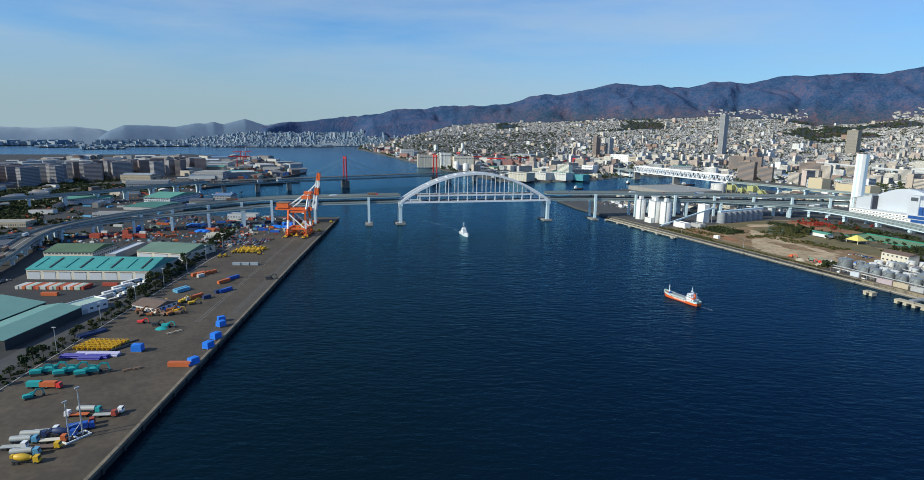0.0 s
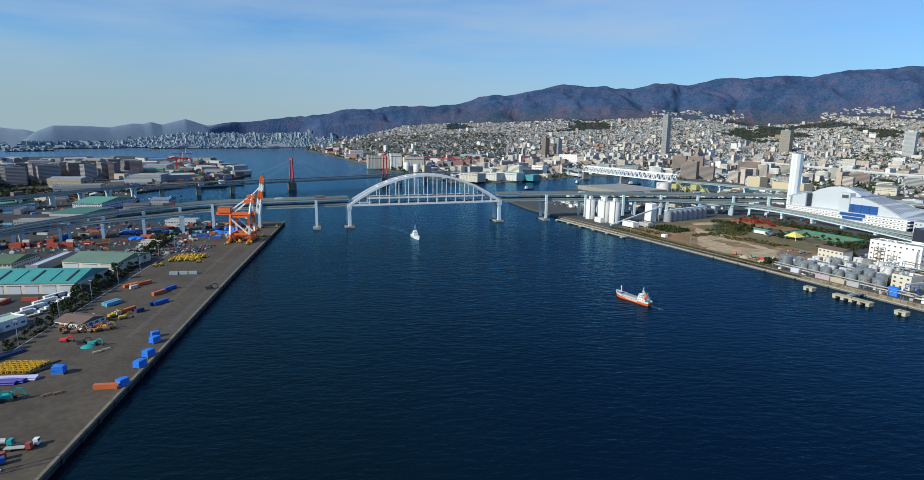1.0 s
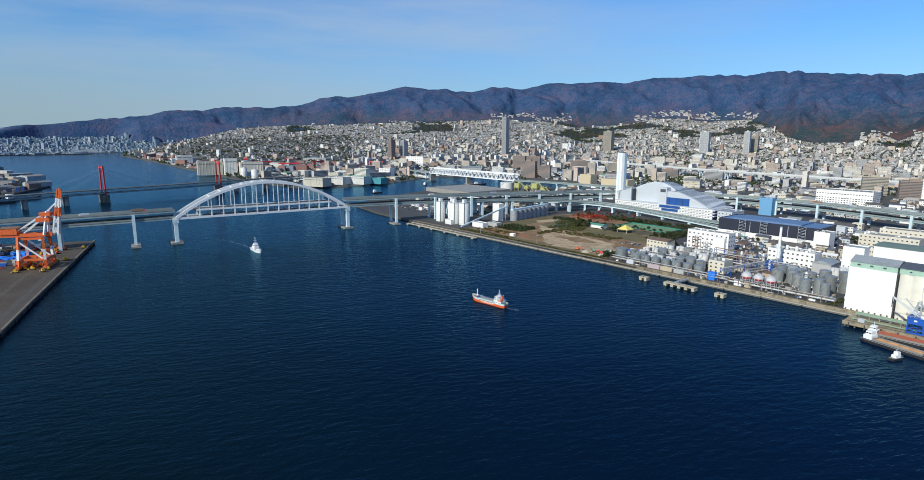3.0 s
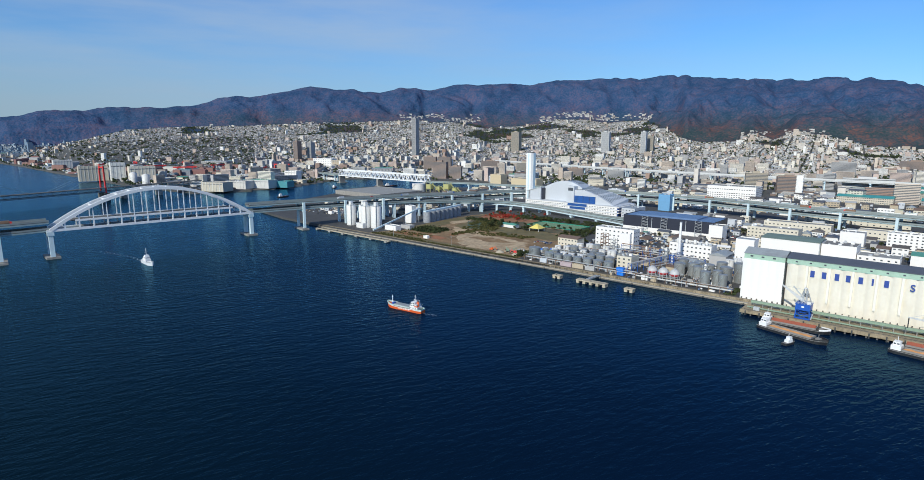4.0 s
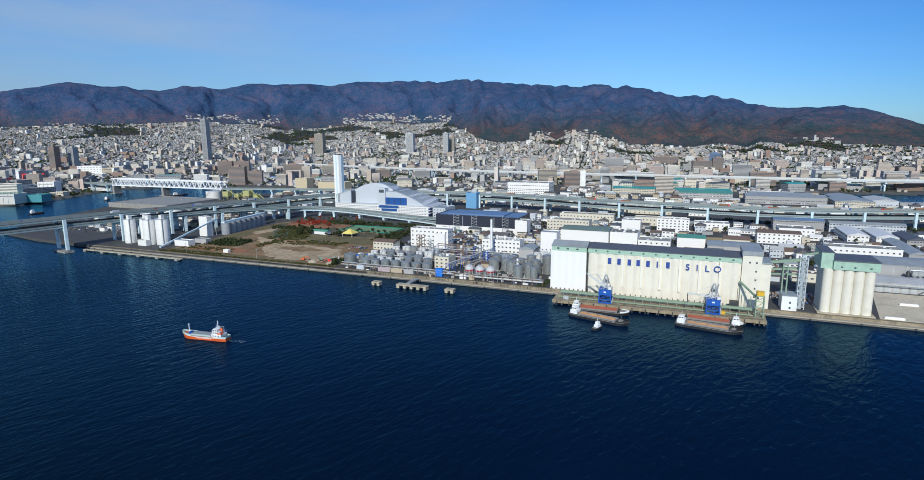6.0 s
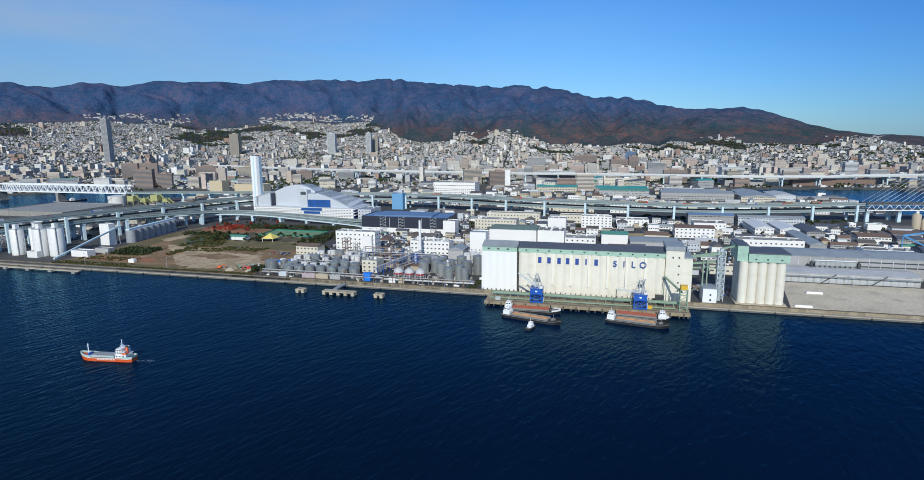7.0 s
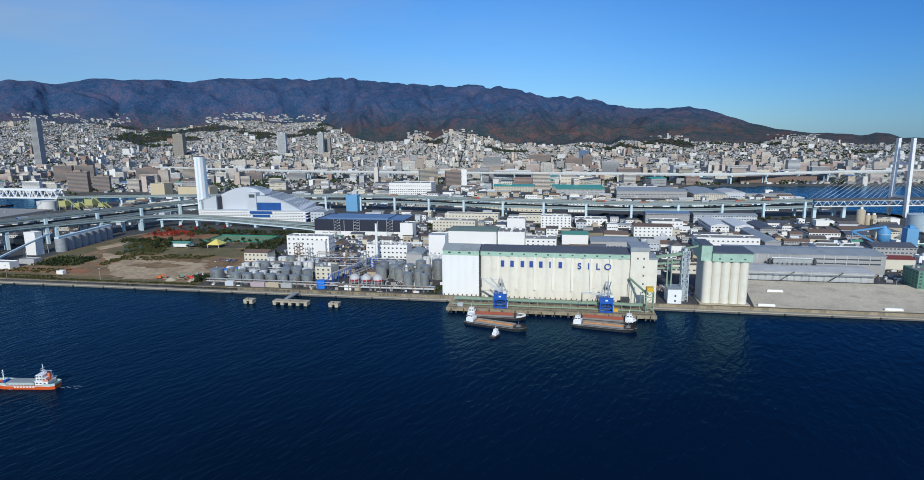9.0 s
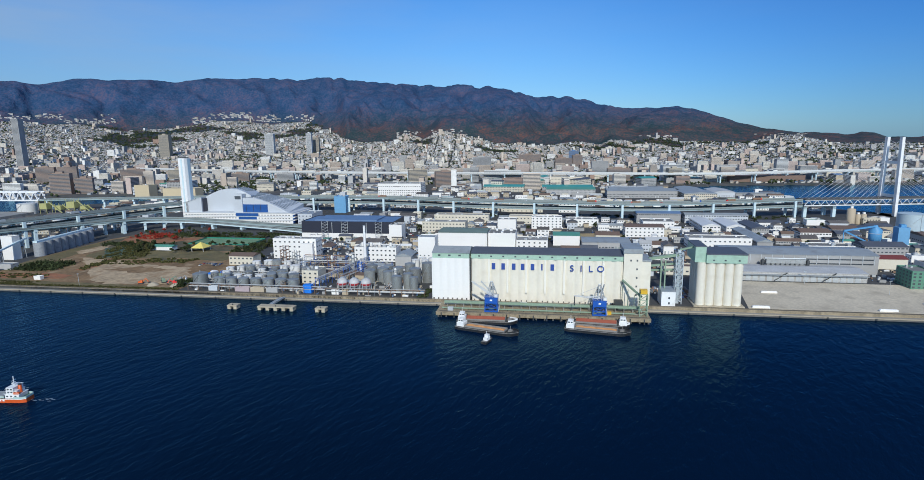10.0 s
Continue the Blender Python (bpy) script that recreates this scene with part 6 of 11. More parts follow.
def plant():
    b = thing("incineration_plant", quay(-344, 372), "white waste plant with curved roofs and blue glazing", "factory")
    part("base", Shape().box(0, 0, 0, 176, 64, 15.2), bright_white, b, "white lower storeys")
    part("terrace", Shape().box(-0.4, -0.6, 15.2, 176.4, 64, 16.0), pale_cladding, b, "pale terrace slab")
    pane_row = Shape().box(0, -0.08, 0, 2.4, 0.05, 1.1).mesh("window", glass_dark)
    for z in (2.2, 7.2, 11.8):
        for i in range(36):
            x = 3 + i * 4.75
            if not (z > 5 and 86 < x < 118):
                part("window", pane_row, None, b, "", pose(x, 0, z))
    for z in (4.9, 9.9):
        part("ledge", Shape().box(-0.3, -0.7, z, 176.3, -0.05, z + 0.8), pale_cladding, b, "pale shadow ledge")
    part("glazing", Shape().box(86, -0.5, 10.9, 122, -0.05, 15.0), blue_glass, b, "deep blue glazed strip")
    part("glazing", Shape().box(90, -0.4, 5.9, 119, -0.05, 9.6), blue_glass, b, "deep blue glazed strip")
    # the end wall: blue glazing between white storey bands, stepping back upward
    for z, k in ((0.3, 4.2), (5.2, 3.4), (9.8, 3.4)):
        part("glazing", Shape().box(176.05, 1.5, z, 177.0, 62, z + k), blue_glass, b, "deep blue glazed end wall")
    for z in (4.4, 8.8, 13.4):
        part("balcony_band", Shape().box(176, 0, z, 179.4, 64, z + 1.3), bright_white, b, "white storey band")

    def shell(front, back, z0, mat, name, label):
        """A hall under a curved roof between two end curves."""
        n = len(front)
        vs = [*front, *back] + [(p[0], p[1], z0) for p in front] + [(p[0], p[1], z0) for p in back]
        fs = [(i, i + 1, n + i + 1, n + i) for i in range(n - 1)]
        fs += [(2 * n + i, 2 * n + i + 1, i + 1, i) for i in range(n - 1)] + [(n + i, n + i + 1, 3 * n + i + 1, 3 * n + i) for i in range(n - 1)]
        fs += [(2 * n, 0, n, 3 * n), (n - 1, 3 * n - 1, 4 * n - 1, 2 * n - 1)]
        return part(name, Shape().add(vs, fs), mat, b, label)

    def roof_lights(front, back, spans, rows):
        for s0, s1 in spans:
            for t in rows:
                line = lofted(front, back, t)
                pts = [line[int(k)].lerp(line[min(int(k) + 1, len(line) - 1)], k - int(k)) for k in np.linspace(s0, s1, 5) * (len(line) - 1)]
                part("roof_light", Shape().ribbon(pts, 2.9, 0.1, 0.45), soft_slate, b, "grey roof light strip")

    soft_slate = paint("grey_roof_lights", (0.17, 0.20, 0.23), 0.35, vary=0.15, scale=0.1, fine=0.8)
    left_front = [(30, 15, 38), (36, 15, 41), (44, 15, 44.5), (54, 15, 48), (64, 15, 50), (74, 15, 50.4), (84, 15, 49), (94, 15, 45.5), (104, 15, 40)]
    left_back = [(p[0] + 4 - i * 1.5, 64, p[2] - 1.5 - i * 0.3) for i, p in enumerate(left_front)]
    shell(left_front, left_back, 15.9, pale_cladding, "hall", "pale grey hall under a curved roof")
    roof_lights(left_front, left_back, ((0.5, 0.66), (0.70, 0.86)), (0.3, 0.45, 0.6, 0.75, 0.9))
    right_front = [(84, 5, 35), (92, 5, 36.6), (102, 5, 37.6), (114, 5, 37.3), (124, 5, 34.8), (134, 5, 31.4), (145, 5, 27), (156, 5, 21.6), (167, 5, 15.9)]
    right_back = [(80, 64, 39), (89, 64, 39.5), (99, 64, 39), (110, 64, 37), (121, 64, 34.4), (132, 64, 31.6), (143, 64, 28.6), (154, 64, 25.6), (165, 64, 22.4)]
    shell(right_front, right_back, 15.9, pale_cladding, "hall", "pale hall falling in a curve to its end")
    roof_lights(right_front, right_back, ((0.06, 0.34), (0.40, 0.63), (0.70, 0.93)), np.linspace(0.12, 0.92, 9))
    for k in (0.37, 0.665):
        a, c = (Vector(q[int(k * 8)]).lerp(Vector(q[int(k * 8) + 1]), k * 8 - int(k * 8)) for q in (right_front, right_back))
        part("roof_rib", Shape().beam(a + Vector((0, 0, 0.4)), c + Vector((0, 0, 0.4)), 1.6, 0.7), bright_white, b, "white roof rib")
    part("glazing", Shape().box(90, 4.2, 16.2, 135, 4.95, 27.8), blue_glass, b, "large deep blue glazed wall")
    for x in (101, 112.5, 124):
        part("mullion", Shape().box(x - 0.3, 4.0, 16.2, x + 0.3, 4.2, 27.8), navy_cladding, b)
    part("vent_house", Shape().box(82, 2.5, 16, 96, 14, 43), pale_cladding, b, "boxy pale vent house")
    part("vent_opening", Shape().box(84.5, 2.3, 35.5, 94, 2.5, 40.5), glass_dark, b, "dark louvred opening")
    blk = Shape().add([(0, 3, 15.9), (29, 3, 15.9), (29, 46, 15.9), (0, 46, 15.9), (0, 3, 29.5), (29, 3, 38.2), (29, 46, 38.2), (0, 46, 29.5)],
                      [(4, 5, 6, 7), (0, 1, 5, 4), (1, 2, 6, 5), (2, 3, 7, 6), (3, 0, 4, 7)])
    part("stack_base", blk, pale_cladding, b, "pale sloping block at the chimney's foot")
    part("roof_edge", Shape().beam((-0.5, 2.6, 29.8), (30, 2.6, 38.7), 0.8, 0.8), light_steel, b)
    part("side_stair", Shape().box(29, 6, 15.9, 31.5, 14, 36), navy_cladding, b, "dark recess beside the hall")
    return b


plant()
ch = thing("chimney", quay(-342, 381, 3.5, 0), "tall white square chimney with pale blue edges", "chimney")
part("shaft", Shape().prism([(-5, -6), (5, -6), (7, -2), (7, 6), (-5, 6)], 0, 97), white_paint, ch)
part("corner_strip", Shape().box(-1.2, -6.3, 0, 1.2, -6.0, 96), bridge_blue, ch, "pale blue vertical strip")
part("corner_strip", Shape().box(6.8, -1.5, 0, 7.2, 5.5, 96), bridge_blue, ch, "pale blue side strip")
part("flue_rim", Shape().box(-4, -4, 97, 5, 5, 98), dark_steel, ch)
building(-160, 372, 22, 40, 14, pale_cladding, grey_roof, "pale annex beside the waste plant", "building", floors=3, bay=5)
building(-150, 492, 20, 18, 27, paint("sky_blue_cladding", (0.15, 0.35, 0.58), 0.6, vary=0.08), blue_roof, "tall sky-blue cube-shaped building", "building", clutter=4)
building(-150, 740, 92, 46, 27, bright_white, rooftop, "huge plain white flat-roofed warehouse", "warehouse", clutter=6, plain=True)
building(86, 196, 54, 34, 21, bright_white, paint("dull_green_roof", (0.16, 0.22, 0.19), 0.7, vary=0.15, scale=0.1), "white warehouse with a dull green roof", "warehouse", clutter=0, pitch=1.2)
building(141, 202, 30, 30, 19, bright_white, rooftop, "white flat-roofed warehouse wing", "warehouse", clutter=8)
building(140, 325, 24, 20, 16, bright_white, rooftop, "white box-shaped store building", "building")
building(184, 338, 40, 16, 18, bright_white, rooftop, "white five-storey works office", "office_building", floors=5, bay=4.5, clutter=6)
building(40, 318, 58, 24, 13, cream_wall, rooftop, "cream three-storey works building", "factory", floors=3, bay=4.4, clutter=8)
building(212, 238, 30, 26, 12, bright_white, green_roof, "white store with a green roof", "warehouse", pitch=1.5)
building(172, 200, 34, 26, 12, bright_white, rooftop, "low white silo office", "office_building", floors=3, bay=5, clutter=8)
building(244, 220, 52, 34, 8, grey_wall, grey_roof, "wide low grey-roofed warehouse", "warehouse", plain=True, pitch=1.4)
building(262, 60, 22, 60, 9, grey_wall, grey_roof, "long pale grey shed behind the silo", "shed", pitch=2.5, ridge="y")
pale_shed_roof = paint("pale_shed_roof", (0.46, 0.47, 0.48), 0.6, vary=0.15, scale=0.1, fine=0.8)
sh = building(368, 96, 104, 30, 8, paint("weathered_shed_wall", (0.44, 0.44, 0.43), 0.7, vary=0.2, scale=0.15, fine=1.2, coat=(0.3, 0.28, 0.26)), pale_shed_roof, "wide weathered pale grey transit shed", "warehouse", clutter=0, pitch=1.6)
rear = building(368, 128, 128, 40, 17, grey_wall, grey_roof, "tall grey corrugated hall behind the transit shed", "warehouse", clutter=0, pitch=2.2)
for z in (8.5, 12.5):
    part("window_band", Shape().box(48, -0.12, z, 124, 0.02, z + 1.1), glass_dark, rear, "long dark window band")
for i in range(14):
    part("wall_rib", Shape().box(2 + i * 9.4, -0.25, 8.2, 2.5 + i * 9.4, 0.0, 16.6), light_steel, rear)
dc = thing("dust_collector", quay(400, 119, 11.6), "row of grey dust collector hoppers on the shed roof", "machine")
for i in range(8):
    part("hopper", Shape().add([(i * 4 + 1.4, 1.4, 0), (i * 4 + 2.4, 1.4, 0), (i * 4 + 2.4, 2.6, 0), (i * 4 + 1.4, 2.6, 0), (i * 4, 0, 2.6), (i * 4 + 3.9, 0, 2.6), (i * 4 + 3.9, 4, 2.6), (i * 4, 4, 2.6), (i * 4, 0, 6), (i * 4 + 3.9, 0, 6), (i * 4 + 3.9, 4, 6), (i * 4, 4, 6)],
                               [(3, 2, 1, 0), (0, 1, 5, 4), (1, 2, 6, 5), (2, 3, 7, 6), (3, 0, 4, 7), (4, 5, 9, 8), (5, 6, 10, 9), (6, 7, 11, 10), (7, 4, 8, 11), (8, 9, 10, 11)]), pipe_grey, dc)
part("duct", Shape().pipe((-1, 2, 6.6), (33, 2, 6.6), 0.7, 8), light_steel, dc)
part("end_drum", Shape().lathe(-2.5, 2, [(1.6, -2), (1.6, 4.5), (0.5, 6)], 12), dark_steel, dc)
part("end_drum", Shape().lathe(35, 2, [(1.6, -2), (1.6, 4.5), (0.5, 6)], 12), dark_steel, dc)
for x in (30, 68):
    part("outer_stair", Shape().beam((x, -2.2, 0.4), (x + 11, -2.2, 8.2), 1.0, 0.25).beam((x, -2.7, 1.5), (x + 11, -2.7, 9.3), 0.12), dark_steel, sh, "dark outside stair")
part("front_canopy", Shape().box(0, -3, 5.6, 104, 0, 5.9), grey_roof, sh, "long grey canopy")
for i in range(17):
    part("shutter", Shape().box(2 + i * 5.8, -0.2, 0, 6.2 + i * 5.8, 0.02, 5.2), light_steel, sh)
building(392, 176, 62, 26, 10, grey_wall, grey_roof, "low grey shed behind the yard", "warehouse", clutter=0, plain=True, pitch=2.5)
white_roof = paint("white_metal_roof", (0.66, 0.67, 0.68), 0.5, vary=0.06, scale=0.1)
wh = [(360, 236, 66, 22, 11, bright_white, rooftop, 2, 0), (300, 300, 46, 26, 13, bright_white, brown_roof, 3, 2), (262, 268, 28, 16, 8, cream_wall, brown_roof, 0, 3), (470, 205, 44, 20, 10, bright_white, rooftop, 2, 0),
      (430, 232, 16, 90, 9, grey_wall, grey_roof, 0, 2.5), (400, 340, 22, 70, 9, bright_white, white_roof, 0, 3), (428, 336, 22, 64, 9, bright_white, white_roof, 0, 3), (456, 330, 20, 56, 8, grey_wall, slate, 0, 3), (500, 300, 34, 24, 9, bright_white, brown_roof, 0, 3), (538, 296, 26, 20, 8, grey_wall, slate, 0, 3),
      (520, 200, 40, 26, 12, grey_wall, slate, 0, 3), (570, 160, 50, 40, 14, cream_wall, slate, 2, 3), (545, 324, 30, 26, 9, bright_white, brown_roof, 0, 3), (580, 318, 26, 30, 9, beige_wall, slate, 0, 3), (610, 260, 40, 36, 12, grey_wall, brown_roof, 0, 3),
      (330, 418, 60, 22, 14, grey_wall, blue_roof, 0, 2), (396, 420, 84, 18, 12, pale_cladding, grey_roof, 0, 2), (330, 360, 40, 30, 10, bright_white, rooftop, 2, 0), (230, 380, 44, 24, 9, bright_white, rooftop, 2, 0), (150, 395, 70, 18, 11, cream_wall, rooftop, 2, 0), (40, 400, 80, 20, 11, cream_wall, rooftop, 2, 0)]
for u, v, w, d, h, wl_, rf, fl, pi in wh:
    building(u, v, w, d, h, wl_, rf, "pale industrial building among the works yards", random.choice(("warehouse", "factory")), "building", floors=fl, bay=5, pitch=pi, ridge="y" if d > w else "x", clutter=6, plain=True)
building(-790, 300, 150, 120, 8, concrete, rooftop, "broad low flat-roofed harbour depot", "warehouse", clutter=3, m=quay(-790, 285))

# cement silos
def cement_silo(u, v, r, h, grp="white cement silos"):
    b = thing("silo", quay(u, v), "white round cement silo with a head house", "silo", grp)
    part("bin", Shape().lathe(0, 0, [(r, 0), (r, h), (r * 0.9, h + 0.8)], 28), tank_white, b)
    part("head_house", Shape().box(-2.2, -2.2, h + 0.8, 2.2, 2.2, h + 6), tank_white, b)
    part("railing", Shape().lathe(0, 0, [(r, h + 1.0), (r, h + 1.9)], 24, False), light_steel, b)
    part("duct", Shape().pipe((r * 0.8, -r * 0.7, 0), (r * 0.8, -r * 0.7, h + 2), 0.5, 8), pipe_grey, b)


for u, v, r, h in ((-417, 38, 6.6, 28), (-404, 50, 6.6, 28), (-384, 38, 7.2, 29.5), (-369, 44, 7.6, 30)):
    cement_silo(u, v, r, h)
building(-392, 27, 14, 8, 6, tank_white, grey_roof, "small white kiosk at the silos' foot", "hut", clutter=0)
building(-349, 42, 22, 10, 6, bright_white, grey_roof, "low white shed by the conveyor", "shed", clutter=0)
building(-338, 62, 18, 9, 5, grey_wall, grey_roof, "low grey shed by the grey silos", "shed", clutter=0)
building(-374, 104, 14, 9, 25, bright_white, rooftop, "tall slim white transfer house", "building", clutter=0)
gs = thing("silo", quay(-357, 121, 3.5, 90 + 9), "row of eight grey concrete silos joined side by side", "silo")
for i in range(8):
    x = 6 + i * 12.0
    part("bin", Shape().lathe(x, -6, [(5.9, 0), (5.9, 15.5)], 24), silo_grey, gs)
part("gallery", Shape().box(0, -8.5, 15.5, 97, -3.5, 17.4), bridge_blue, gs, "pale blue conveyor gallery on top")
cv = thing("conveyor", quay(-352, 24), "long sloping pale blue tube conveyor", "conveyor")
part("tube", Shape().beam((0, 0, 1), (-9, 98, 21), 1.9, 1.7), bridge_blue, cv)
for k in (0.35, 0.65, 0.95):
    p = Vector((0, 0, 1)).lerp(Vector((-9, 98, 21)), k)
    part("trestle", Shape().beam((p.x - 2, p.y, 0), (p.x, p.y, p.z), 0.4).beam((p.x + 2, p.y, 0), (p.x, p.y, p.z), 0.4), light_steel, cv)

# sports court with a yellow pavilion
court = thing("sports_court", quay(-226, 206), "fenced green sports court", "court")
part("surface", Shape().box(0, 0, -0.1, 80, 40, 0.1), court_green, court)
part("line_marks", Shape().box(8, 4, 0.1, 72, 4.3, 0.12).box(8, 36, 0.1, 72, 36.3, 0.12).box(39.8, 4, 0.1, 40.2, 36, 0.12), white_line, court)
for x0, y0, x1, y1 in ((0, 0, 80, 0.2), (0, 40, 80, 40.2), (0, 0.2, 0.2, 40), (80, 0.2, 80.2, 40)):
    part("net_fence", Shape().box(x0, y0, 0.1, x1, y1, 1.5), net_green, court)
pv = thing("pavilion", quay(-186, 172), "small pavilion with a yellow tent roof", "pavilion")
part("roof", Shape().add([(-8, -8, 4), (8, -8, 4), (8, 8, 4), (-8, 8, 4), (0, 0, 10)], [(0, 1, 4), (1, 2, 4), (2, 3, 4), (3, 0, 4), (3, 2, 1, 0)]), paint("pale_yellow_canvas", (0.72, 0.60, 0.16), 0.7, vary=0.06), pv, "pale yellow tent roof")
for x in (-7, 7):
    for y in (-7, 7):
        part("post", Shape().box(x - 0.2, y - 0.2, 0, x + 0.2, y + 0.2, 4), white_paint, pv)
building(-244, 168, 24, 10, 4.5, bright_white, green_roof, "low club house with a green roof", "hut", pitch=1.5)
building(-262, 30, 7, 4, 2.6, bright_white, rooftop, "tiny white site cabin on the vacant lot", "hut", clutter=0)

# machines on the vacant lot
def digger(u, v, turn, mat):
    b = thing("excavator", quay(u, v, 3.5, turn), "small tracked excavator parked on soil", "excavator", "machines on the lot")
    for y in (-1.4, 1.0):
        part("track", Shape().prism([(-2, 0), (2, 0), (2.3, 0.5), (1.9, 1), (-1.9, 1), (-2.3, 0.5)], 0, 0.6, pose(0, y + 0.6, 0, 90, 0, 0)), dark_steel, b)
    part("body", Shape().box(-2, -1.3, 1.1, 1.6, 1.3, 2.6).box(0.2, -1.3, 2.6, 1.6, 0.1, 3.6), mat, b)
    part("arm", Shape().beam((1.4, 0.4, 2.2), (4.2, 0.4, 4.6), 0.5, 0.6).beam((4.2, 0.4, 4.6), (6.2, 0.4, 1.6), 0.4, 0.5), mat, b)
    part("bucket", Shape().box(5.6, -0.2, 0.6, 6.8, 1.0, 1.6), dark_steel, b)


for u, v, a, mt in ((-150, 27, 20, orange_paint), (-132, 33, 140, green_steel), (-127, 36, 60, green_steel), (-118, 29, 200, red_paint), (-112, 34, 100, white_paint), (-122, 42, 10, pipe_grey)):
    digger(u, v, a, mt)
for u, v in ((-114, 24), (-109, 27), (-136, 24)):
    solid("sand_heap", Shape().lathe(0, 0, [(5, 0), (3.4, 1.4), (1.6, 2.3), (0.1, 2.6)], 11, False), pale_concrete, "low heap of pale sand", "heap", "sand heaps", m=quay(u, v))
for u, v, mt in ((-104, 62, blue_bright), (-96, 70, blue_bright), (-112, 58, white_paint), (-106, 70, bright_white), (-100, 54, light_steel), (-92, 60, green_steel)):
    solid("covered_stack", Shape().box(-3, -2, 0, 3, 2, 2.4).box(-2.6, -1.6, 2.4, 2.4, 1.6, 3.0), mt, "small covered stack of goods", "stack", "stacks beside the tank farm", m=quay(u, v, 3.5, random.uniform(-20, 20)))



# works along the highway and at the island's far end
building(68, 520, 57, 16, 11, cream_wall, rooftop, "low cream three-storey depot office", "office_building", floors=3, bay=7, sides=(0,), clutter=4)
building(128, 520, 68, 16, 12, cream_wall, rooftop, "long cream three-storey depot office", "office_building", floors=3, bay=7, sides=(0,), clutter=4)
building(222, 520, 30, 18, 15, bright_white, rooftop, "white four-storey office below the highway", "office_building", floors=4, bay=6, sides=(0,), clutter=3)
building(319, 740, 133, 52, 14, grey_wall, grey_roof, "huge grey-roofed hall behind the highway", "warehouse", clutter=0, plain=True, pitch=3)
building(330, 806, 110, 44, 12, pale_cladding, grey_roof, "broad pale hall with a grey roof", "warehouse", clutter=0, plain=True, pitch=3)
building(460, 720, 60, 70, 11, beige_wall, grey_roof, "grey-roofed store near the channel", "warehouse", clutter=0, plain=True, pitch=3, ridge="y")
building(470, 800, 46, 70, 10, grey_wall, grey_roof, "grey-roofed transit shed by the channel", "warehouse", clutter=0, plain=True, pitch=3, ridge="y")
building(524, 760, 40, 74, 10, pale_cladding, pale_shed_roof, "pale transit shed beside its twin by the channel", "warehouse", clutter=0, plain=True, pitch=3, ridge="y")
building(574, 790, 84, 12, 5, grey_wall, grey_roof, "long low quay shed on the channel's edge", "shed", clutter=0, plain=True, pitch=1.2)
building(200, 790, 100, 50, 12, grey_wall, green_roof, "harbour hall with a green roof", "warehouse", clutter=0, plain=True, pitch=3)
building(190, 860, 110, 40, 11, grey_wall, teal_roof, "harbour hall with a teal roof", "warehouse", clutter=0, plain=True, pitch=3)
building(60, 850, 90, 44, 12, beige_wall, teal_roof, "beige hall with a teal roof", "warehouse", clutter=0, plain=True, pitch=3)
building(330, 866, 90, 30, 9, bright_white, rooftop, "white flat-roofed quay store", "warehouse", clutter=3, plain=True)
patch("ground_grass", [(226, 276), (296, 282), (300, 326), (232, 320)], 3.56, paint("tan_dry_lot", (0.36, 0.27, 0.14), 0.95, vary=0.3, scale=0.06, fine=0.5), "dry tan grass lot between the works", 1.0)
TAKEN.append((226, 270, 300, 328))
building(-664, 672, 34, 26, 29, paint("ochre_cream_wall", (0.58, 0.49, 0.33), 0.75, vary=0.06), rooftop, "tall ochre-cream store building", "warehouse", clutter=2)
building(-593, 665, 74, 28, 23, paint("ochre_cream_wall", (0.62, 0.50, 0.30)), rooftop, "long ochre-cream store building", "warehouse", clutter=3)
storage_tank(-694, 446, 15, 18, tank_white, "wide white storage tank beside the inlet", 0.06)
olive_steel = paint("yellow_green_steel", (0.42, 0.42, 0.18), 0.6, vary=0.15)
for u, v, w, d, h in ((-672, 448, 14, 12, 22), (-652, 458, 12, 10, 16), (-632, 462, 16, 12, 24), (-612, 470, 10, 10, 14)):
    k = thing("mixing_plant", quay(u, v), "yellow-green mixing plant tower beside the inlet", "tower", "mixing plant")
    part("house", Shape().box(0, 0, h * 0.35, w, d, h * 0.8), olive_steel, k)
    part("hopper", Shape().add([(w * 0.4, d * 0.4, h * 0.12), (w * 0.6, d * 0.4, h * 0.12), (w * 0.6, d * 0.6, h * 0.12), (w * 0.4, d * 0.6, h * 0.12), (0.5, 0.5, h * 0.35), (w - 0.5, 0.5, h * 0.35), (w - 0.5, d - 0.5, h * 0.35), (0.5, d - 0.5, h * 0.35)],
                               [(3, 2, 1, 0), (0, 1, 5, 4), (1, 2, 6, 5), (2, 3, 7, 6), (3, 0, 4, 7), (4, 5, 6, 7)]), pipe_grey, k)
    for x in (0.4, w - 0.4):
        for y in (0.4, d - 0.4):
            part("leg", Shape().beam((x, y, 0), (x, y, h), 0.6), olive_steel, k)
    part("conveyor", Shape().beam((w, d / 2, h * 0.9), (w + h * 1.1, d / 2, 0.5), 1.6, 1.2), olive_steel, k)

